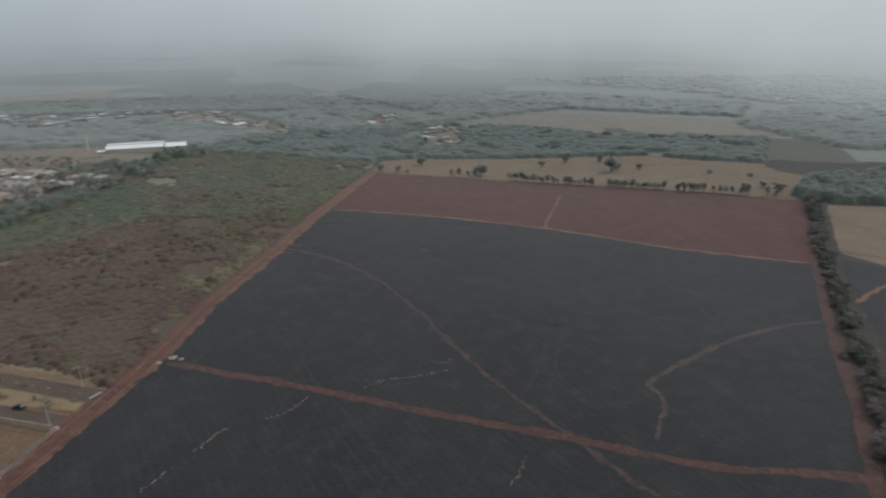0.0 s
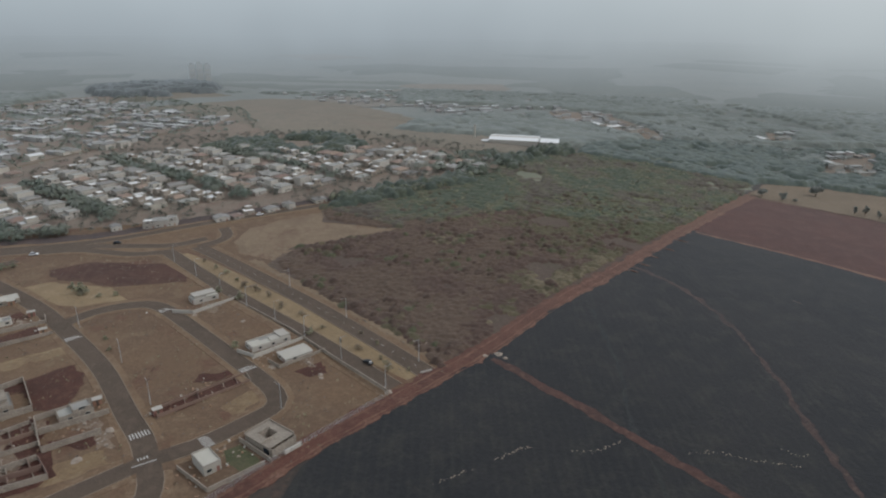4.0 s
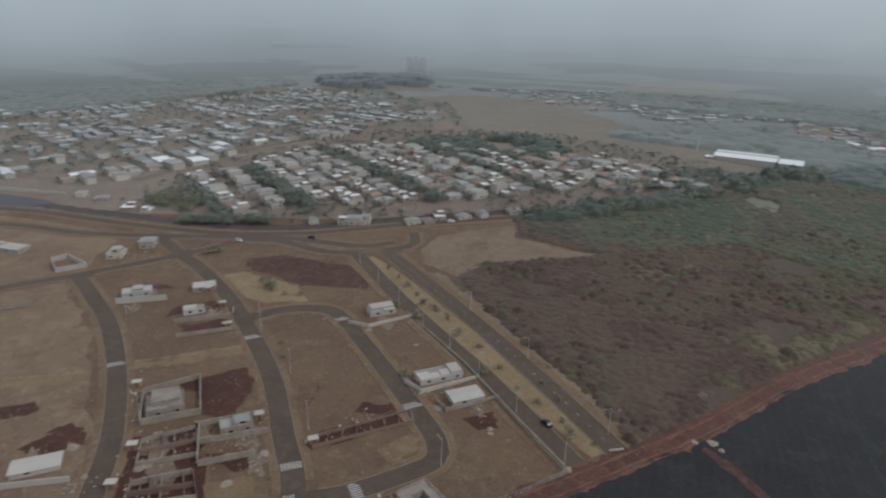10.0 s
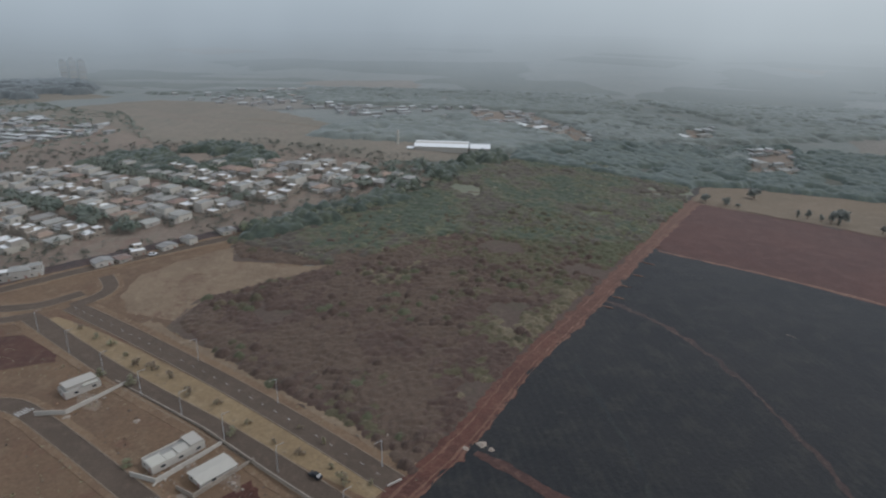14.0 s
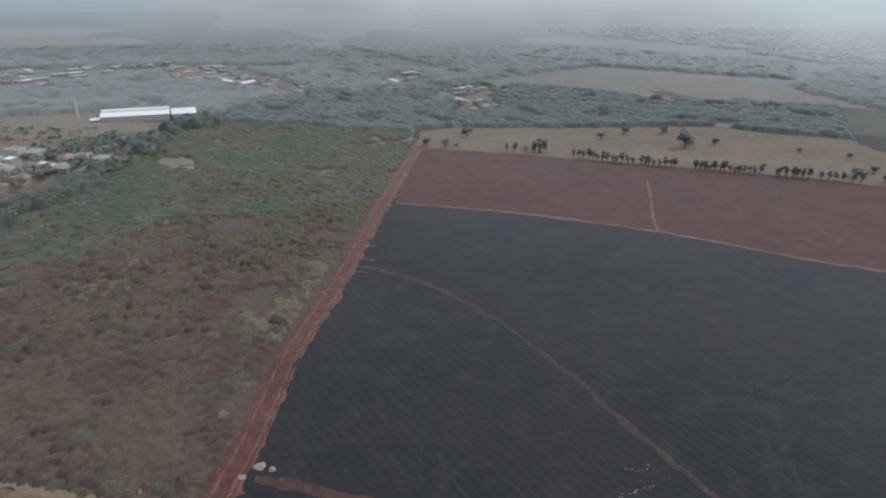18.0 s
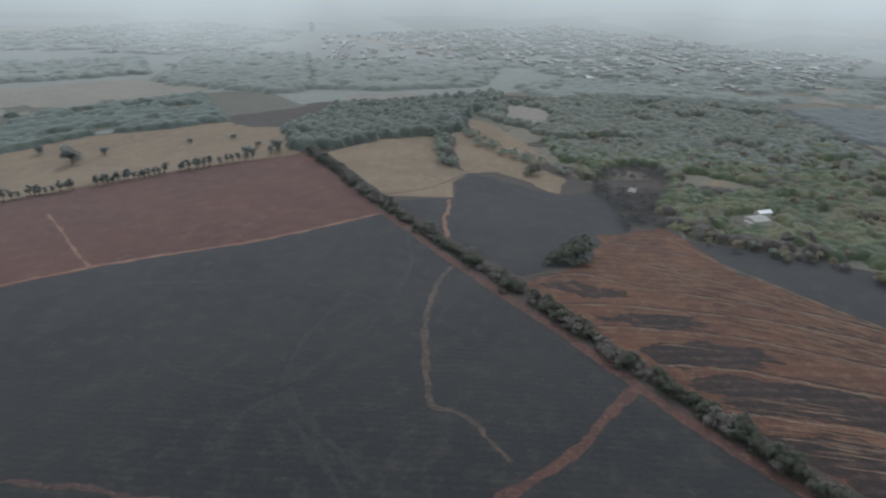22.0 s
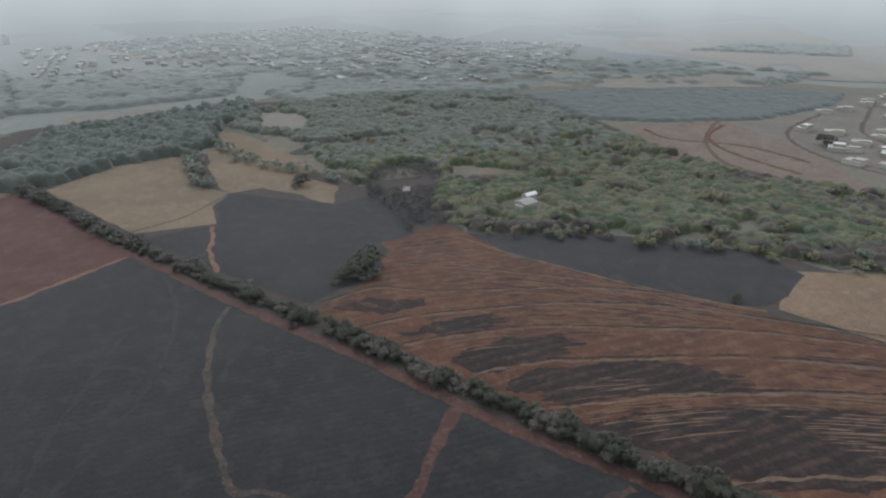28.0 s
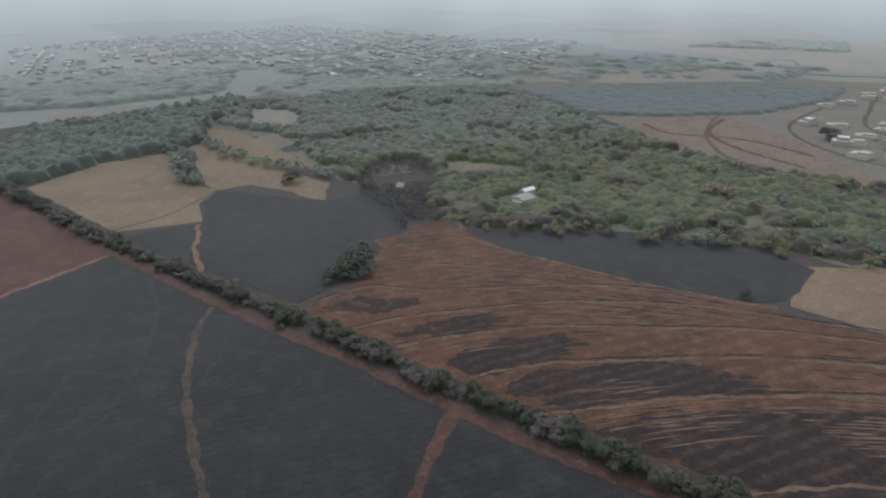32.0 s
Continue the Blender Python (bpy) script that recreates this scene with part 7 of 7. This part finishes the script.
# the front row along the boulevard
for x, y in ((-226, 322), (-208, 327), (-203, 331), (-197, 335), (-176, 345), (-168, 352), (-160, 360), (-151, 366), (-143, 372), (-133, 379), (-124, 385), (-113, 393), (-104, 400), (-95, 407), (-86, 415), (-63, 440), (-50, 455), (-37, 470), (-28, 490), (-22, 512), (-48, 500), (-300, 303), (-330, 300), (-345, 297), (-376, 302), (-395, 303)):
    if rnd.random() < 0.85:
        settle(rnd.choice(PROTOS), x + EN.x * 7 + rnd.uniform(-3, 3), y + EN.y * 7 + rnd.uniform(-2, 3), 38 + rnd.gauss(0, 9), "houses along the boulevard", rnd.uniform(0.5, 0.95), rnd.uniform(0.4, 0.62), rnd.uniform(0.5, 0.72))

PLAIN = [
    pitched_house(10, 13, 3.2, 1.3, M["white"], M["roof_grey"], "gable", True, "small whitish town house with a grey roof", False),
    pitched_house(11, 12, 3.2, 1.5, M["beige"], M["roof_clay"], "hip", False, "small beige town house with a clay roof", False),
    pitched_house(12, 18, 4.2, 1.2, M["white"], M["roof_white"], "gable", False, "long white shed with a bright metal roof", False),
    pitched_house(10, 12, 5.6, 1.3, M["white"], M["roof_grey"], "hip", True, "two-storey whitish town house", False),
    pitched_house(12, 14, 3.2, 1.3, M["beige"], M["roof_grey"], "hip", False, "low beige town house with a grey roof", False),
]


def spread(poly, step, fill, ang, name, label, seed, clear=(), single=0, bright=1.6):
    """Houses on a loose grid of plots inside the outline; the first few nearest to the fields single, the rest as one mass."""
    q = random.Random(seed)
    a = radians(ang)
    c, s = math.cos(a), math.sin(a)
    xs = [x * c + y * s for x, y in poly]
    ys = [-x * s + y * c for x, y in poly]
    v, row, spots = min(ys), 0, []
    while v < max(ys):
        u = min(xs) + q.uniform(0, step)
        while u < max(xs):
            x, y = u * c - v * s, u * s + v * c
            ok = inside(poly, np.array([x]), np.array([y]))[0] and not any(inside(h2, np.array([x]), np.array([y]))[0] for h2 in clear)
            if ok and q.random() < fill * min(1.8, max(0.03, 0.8 + 3.2 * noise.noise((x * 0.016, y * 0.016, seed)))):
                spots.append((x + q.uniform(-1.5, 1.5), y + q.uniform(-1.5, 1.5)))
            u += step
        row += 1
        v += step * (1.15 if row % 2 else 1.9)
    spots.sort(key=lambda p: math.hypot(p[0], p[1] - 80))
    verts, faces, mats = [], [], []
    for i, (x, y) in enumerate(spots):
        if i < single:
            settle(q.choice(PLAIN), x, y, ang + q.choice((0, 90)), name.replace("_", " "), q.uniform(0.6, 0.95), q.uniform(0.6, 0.95), 0.9)
            continue
        w, d, h, rise = q.uniform(2.2, 3.9), q.uniform(2.9, 5.6), q.choice((2.3, 2.5, 2.6, 2.8, 4.4)), q.uniform(0.3, 1.0)
        cover = q.choices((1, 2, 3), (6, 1.6, bright))[0]
        low = h < 4 and q.random() < 0.7
        m = pose(x, y, lie(x, y) - 0.2, 0, 0, ang + q.choice((0, 90)) + q.gauss(0, 3))
        shapes = [(box(-w, -d, 0, w, d, h), 0), (hip(-w, -d, w, d, h + 0.02, rise) if q.random() < 0.6 else gable(-w, -d, w, d, h + 0.02, rise, 0.4, "y"), cover)]
        if low:
            shapes += [(box(-w, d + 0.02, 0, w * 0.3, d + 4, 2.6), 0), (box(-w - 0.2, d + 0.5, 2.62, w * 0.4, d + 4.3, 2.8), q.choice((1, 1, 3)))]
        for (sv, sf), k2 in shapes:
            n = len(verts)
            verts += [tuple(m @ Vector(p)) for p in sv]
            faces += [tuple(t + n for t in f) for f in sf]
            mats += [k2] * len(sf)
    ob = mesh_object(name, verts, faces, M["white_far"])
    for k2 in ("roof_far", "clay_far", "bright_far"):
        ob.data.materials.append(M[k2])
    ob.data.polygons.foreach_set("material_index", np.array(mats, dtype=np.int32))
    return tagged(ob, label, "houses", "", "stuff")


ESTATE = [(-360, 312), (-262, 300), (-60, 430), (10, 500), (-20, 560), (-150, 600), (-330, 570), (-350, 500), (-375, 400)]
TOWN = [(-517, 300), (-420, 330), (-375, 400), (-350, 510), (-325, 580), (-240, 600), (-330, 760), (-573, 960), (-740, 800), (-820, 520), (-760, 420)]
spread(TOWN, 9.8, 0.58, -22, "town_houses", "whitish town houses on dusty ground", 7, [ESTATE, PASTURE], 60)
for i, poly in enumerate(HAMLETS):
    patch("hamlet_ground", poly, 0.05, M["yard"], 20, 4, 6, "dusty ground between scattered houses", "ground")
    spread(poly, 11, (0.6, 0.5, 0.45)[i], (35, 20, 20)[i], "valley_houses", "scattered pale houses in a clearing of the wood", 8 + 20 * i, (), 4)
spread([(-330, 1060), (-199, 920), (3, 850), (20, 740), (-71, 713), (-180, 840), (-420, 1040)], 15, 0.6, 25, "hillside_houses", "far pale houses beyond the pasture", 14)
spread([(-330, 900), (-150, 760), (60, 830), (80, 1000), (-300, 1150)], 20, 0.40, 30, "hill_houses", "far pale houses on the hill", 9)
spread([(691, 40), (877, 95), (903, 418), (1344, 559), (1800, 60), (1103, -409), (747, -204)], 15, 0.7, 12, "far_town_houses", "hazy far town of pale houses", 10, (), 0, 0.35)
spread([(817, 1294), (940, 917), (960, 560), (1400, 620), (1650, 1050)], 23, 0.45, -15, "far_suburb_houses", "hazy far suburb of pale houses", 11, (), 0, 0.5)
VILLAS = [
    stepped_house(11, 12, 2.9, M["white"], [(-5, -5.5, 1.0, 2.0, 2.4), (1.6, -5.0, 5.0, 4.0, 1.0)], "bright white modern house with stepped flat roofs", "roof_pale"),
    stepped_house(12, 10, 2.8, M["white"], [(-5.5, -4.5, 1.5, 0.5, 1.6), (2.0, -4.0, 5.6, 4.2, 0.8)], "bright white low house with a flat roof", "roof_pale"),
]
for i, (x, y) in enumerate(((448, -303), (499, -370), (505, -399), (536, -457), (546, -489), (507, -455), (466, -410), (399, -311), (392, -282), (386, -290), (359, -266), (423, -360), (368, -304), (440, -390), (480, -440), (410, -340), (380, -340), (520, -500), (460, -460), (474, -425), (379, -318), (345, -281), (521, -440), (432, -318))):
    settle(VILLAS[i % 2] if i % 4 else PROTOS[1], x, y, 20 + 9 * (i % 5), "white houses of the village", 1.0 + 0.1 * (i % 3), 0.95, 0.8)
# a farmhouse in the wood
settle(PLAIN[0], 354, -24, 25, "farm buildings in the wood", 0.9, 0.8)
settle(PLAIN[2], 364, -30, 25, "farm buildings in the wood", 0.4, 0.5)
settle(PLAIN[4], 402, 40, 75, "farm buildings in the wood", 0.35, 0.75, 0.7)


# long roofed hall beyond the estate
hall = stand(new("long_hall"), 10, 592, -6)
part("wall", gable_wall(-31, -11, 13, 11, 4.6, 2.4, "x"), M["white"], hall)
part("roof", joined(gable(-31, -11, 13, -0.1, 4.65, 1.9, 0.5, "x"), gable(-31, 0.1, 13, 11, 4.66, 2.0, 0.5, "x")), M["hall_white"], hall, "bright white ribbed metal roof")
part("end_wall", gable_wall(15, -11, 31, 9, 4.2, 1.9, "x"), M["white"], hall)
part("end_roof", gable(15, -11, 31, 9, 4.25, 1.9, 0.5, "x"), M["hall_white"], hall, "white metal roof of the end section")
part("porch_roof", box(-38, -12, 3.0, -31.6, -3, 3.2), M["hall_white"], hall)
for q in range(3):
    part("porch_post", box(-37.5 + 2.6 * q, -11.6, -0.3, -37.3 + 2.6 * q, -11.4, 2.99), M["steel"], hall)
tagged(hall, "long low hall with a bright white metal roof", "hall")
mast = stand(new("white_mast"), -36, 598, 0)
part("pole", tube(0, 0, -0.5, 12, 0.9, 0.8, 10), M["white"], mast)
part("cap", tube(0, 0, 12.003, 13, 1.0, 0.4, 10), M["white"], mast)
tagged(mast, "tall white water mast beside the hall", "mast")
ribbon("red_dirt_strip", [(-430, 283), (-320, 296), (-262, 305), (-222, 321), (-182, 352), (-128, 391), (-66, 433)], 9.0, 0.05, FIELD_TRACK, 2.5, 3.0, "bare reddish strip beside the boulevard", "bare earth")
ribbon("dirt_lane", [(-560, 250), (-460, 253), (-392, 266), (-330, 272), (-262, 284), (-225, 306)], 5.0, 0.055, M["dry"], 1.5, 3.0, "pale dirt lane between the boulevard lanes", "lane")
for line, w, mat in (([(-190, 707), (-94, 651), (-70, 639)], 2.6, "wheat"), ([(-467, 908), (-350, 800), (-239, 694)], 3.0, "yard"), ([(-408, 877), (-241, 718), (-135, 634)], 3.0, "yard"), ([(-500, 950), (-330, 860), (-200, 740)], 2.5, "yard"), ([(-394, 354), (-395, 421), (-378, 493), (-349, 562), (-331, 623)], 7.0, "wheat"), ([(-504, 341), (-512, 372), (-506, 412), (-499, 444)], 6.0, "wheat"), ([(-520, 560), (-480, 600), (-440, 690), (-450, 760)], 6.0, "yard")):
    ribbon("dirt_lane", line, w, 0.36, M[mat], w * 0.25, 5.0, "dusty lane across the town's hill", "lane")
# estate wall along the boulevard
lot_wall([(-560, 276), (-508, 288), (-406, 308)], 3.2, 0.3, M["white"], "long white wall along the boulevard")


# far tower blocks
def tower(x, y, ang, w, d, floors):
    root = stand(new("tower_block"), x, y, ang, 0.5)
    part("wall", box(-w / 2, -d / 2, 0, w / 2, d / 2, floors * 3.0), M["tower"], root)
    part("roof", joined(box(-w / 2 + 0.3, -d / 2 + 0.3, floors * 3.0 + 0.003, w / 2 - 0.3, d / 2 - 0.3, floors * 3.0 + 0.6), box(-3, -3, floors * 3.0 + 0.61, 3, 3, floors * 3.0 + 4)), M["roof_grey"], root)
    for fl in range(1, floors, 3):
        part("window_band", box(-w / 2 + 1, -d / 2 - 0.08, fl * 3.0 + 0.9, w / 2 - 1, -d / 2 - 0.003, fl * 3.0 + 2.3), M["beige"], root)
    return tagged(root, "tall grey far-off tower block", "tower block", "far tower blocks")


for x, y, fl in ((-662, 1280, 11), (-650, 1289, 12), (-638, 1298, 11), (1450, 622, 5)):
    tower(x, y, 36, 12.5, 12, fl)

# ---------- planting between the houses ----------
for i, n in enumerate((130, 177, 248, 317)):
    a, b = ((-500, -388), (-500, -376), (-530, -346), (-480, -330))[i]
    wd = (3.0, 5.5, 6.0, 3.5)[i]
    poly = [tuple(EU * u + EN * (n + s)) for u, s in ((a, -wd), (b, -wd), (b, wd), (a, wd))]
    wood("street_trees", poly, (50, 130, 190, 80)[i], 3.4, 7.0, M["leaf_dark"], 40, 0.25, 60 + i, "dense dark row of street trees")
wood("garden_trees", ESTATE, 1900, 1.7, 4.4, M["leaf_near"], 13, 0.34, 70, "small green garden trees", 0.2)
wood("garden_trees", TOWN, 2600, 2.2, 4.2, M["leaf_dark"], 11, 0.38, 71, "small dusty garden trees", 0.3)
grove("park_wood", [(-255, 553), (-173, 587), (-132, 567), (-126, 535), (-134, 512), (-172, 500), (-229, 500), (-262, 520)], 5.0, 4.2, 5.0, 1.7, DARK_COLS, 72, "dark low wood beside the estate", (), -0.3, None, 1.5, 0.5)
wood("boulevard_hedge", [(-290, 294), (-243, 316), (-246, 323), (-294, 301)], 90, 2.4, 5.0, M["leaf_dark"], 34, 0.26, 73, "dark clipped trees along the boulevard")
wood("boulevard_trees", [(-120, 386), (-70, 414), (-20, 460), (-24, 466), (-74, 421), (-123, 393)], 60, 3.0, 5.5, M["leaf"], 34, 0.26, 74, "green trees along the boulevard")
wood("estate_trees", [(-70, 470), (-20, 470), (10, 510), (-20, 545), (-75, 520)], 60, 4.0, 6.5, M["leaf_dark"], 34, 0.25, 75, "large trees among the last houses")
wood("estate_trees", [(-345, 318), (-300, 312), (-310, 340), (-350, 345)], 50, 2.8, 5.0, M["leaf"], 30, 0.27, 76, "green trees at the estate's corner")
for i, (poly, n) in enumerate(((((691, 40), (877, 95), (1191, 348), (1420, 480), (1700, 60), (1103, -409), (747, -204)), 220), (((817, 1294), (940, 917), (960, 560), (1400, 620), (1650, 1050)), 180), (((30, 650), (110, 790), (310, 800), (372, 655), (330, 632), (210, 690)), 260))):
    grove("town_grove", list(poly), 9.0, 7.0, 4.0, 4.2, HAZED_COLS, 150 + i, "groves between far houses", HAMLETS, 0.2, None, 0.4, 0.9, flat=0.7, calm=1)
    wood("town_trees", list(poly), n, 4.0, 5.0, M["leaf_far"], 14, 0.30, 80 + i, "haze-paled trees between far houses", 0.35, (), 2.0)

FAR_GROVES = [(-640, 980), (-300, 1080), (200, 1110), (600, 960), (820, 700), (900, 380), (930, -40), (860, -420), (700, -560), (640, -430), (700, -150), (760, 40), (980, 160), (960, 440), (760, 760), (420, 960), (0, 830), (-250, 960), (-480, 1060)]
grove("far_trees", FAR_GROVES, 9.0, 7.0, 4.0, 3.6, HAZED_COLS, 141, "broken groves of distant trees", (), 0.1, None, 0.4, 0.9, flat=0.7, calm=1)
# plantation crowns blue-grey with haze in the colour
grove("dark_plantation", DARK_LAND, 4.0, 4.0, 2.2, 2.0, crowns_of([(0.096, 0.105, 0.100), (0.091, 0.100, 0.096)], 0.24, HAZE_TINT, 0.1), 142, "low dark plantation beyond the wood", (), -9.0, None, 0.6, 0.5, flat=0.85, calm=2)
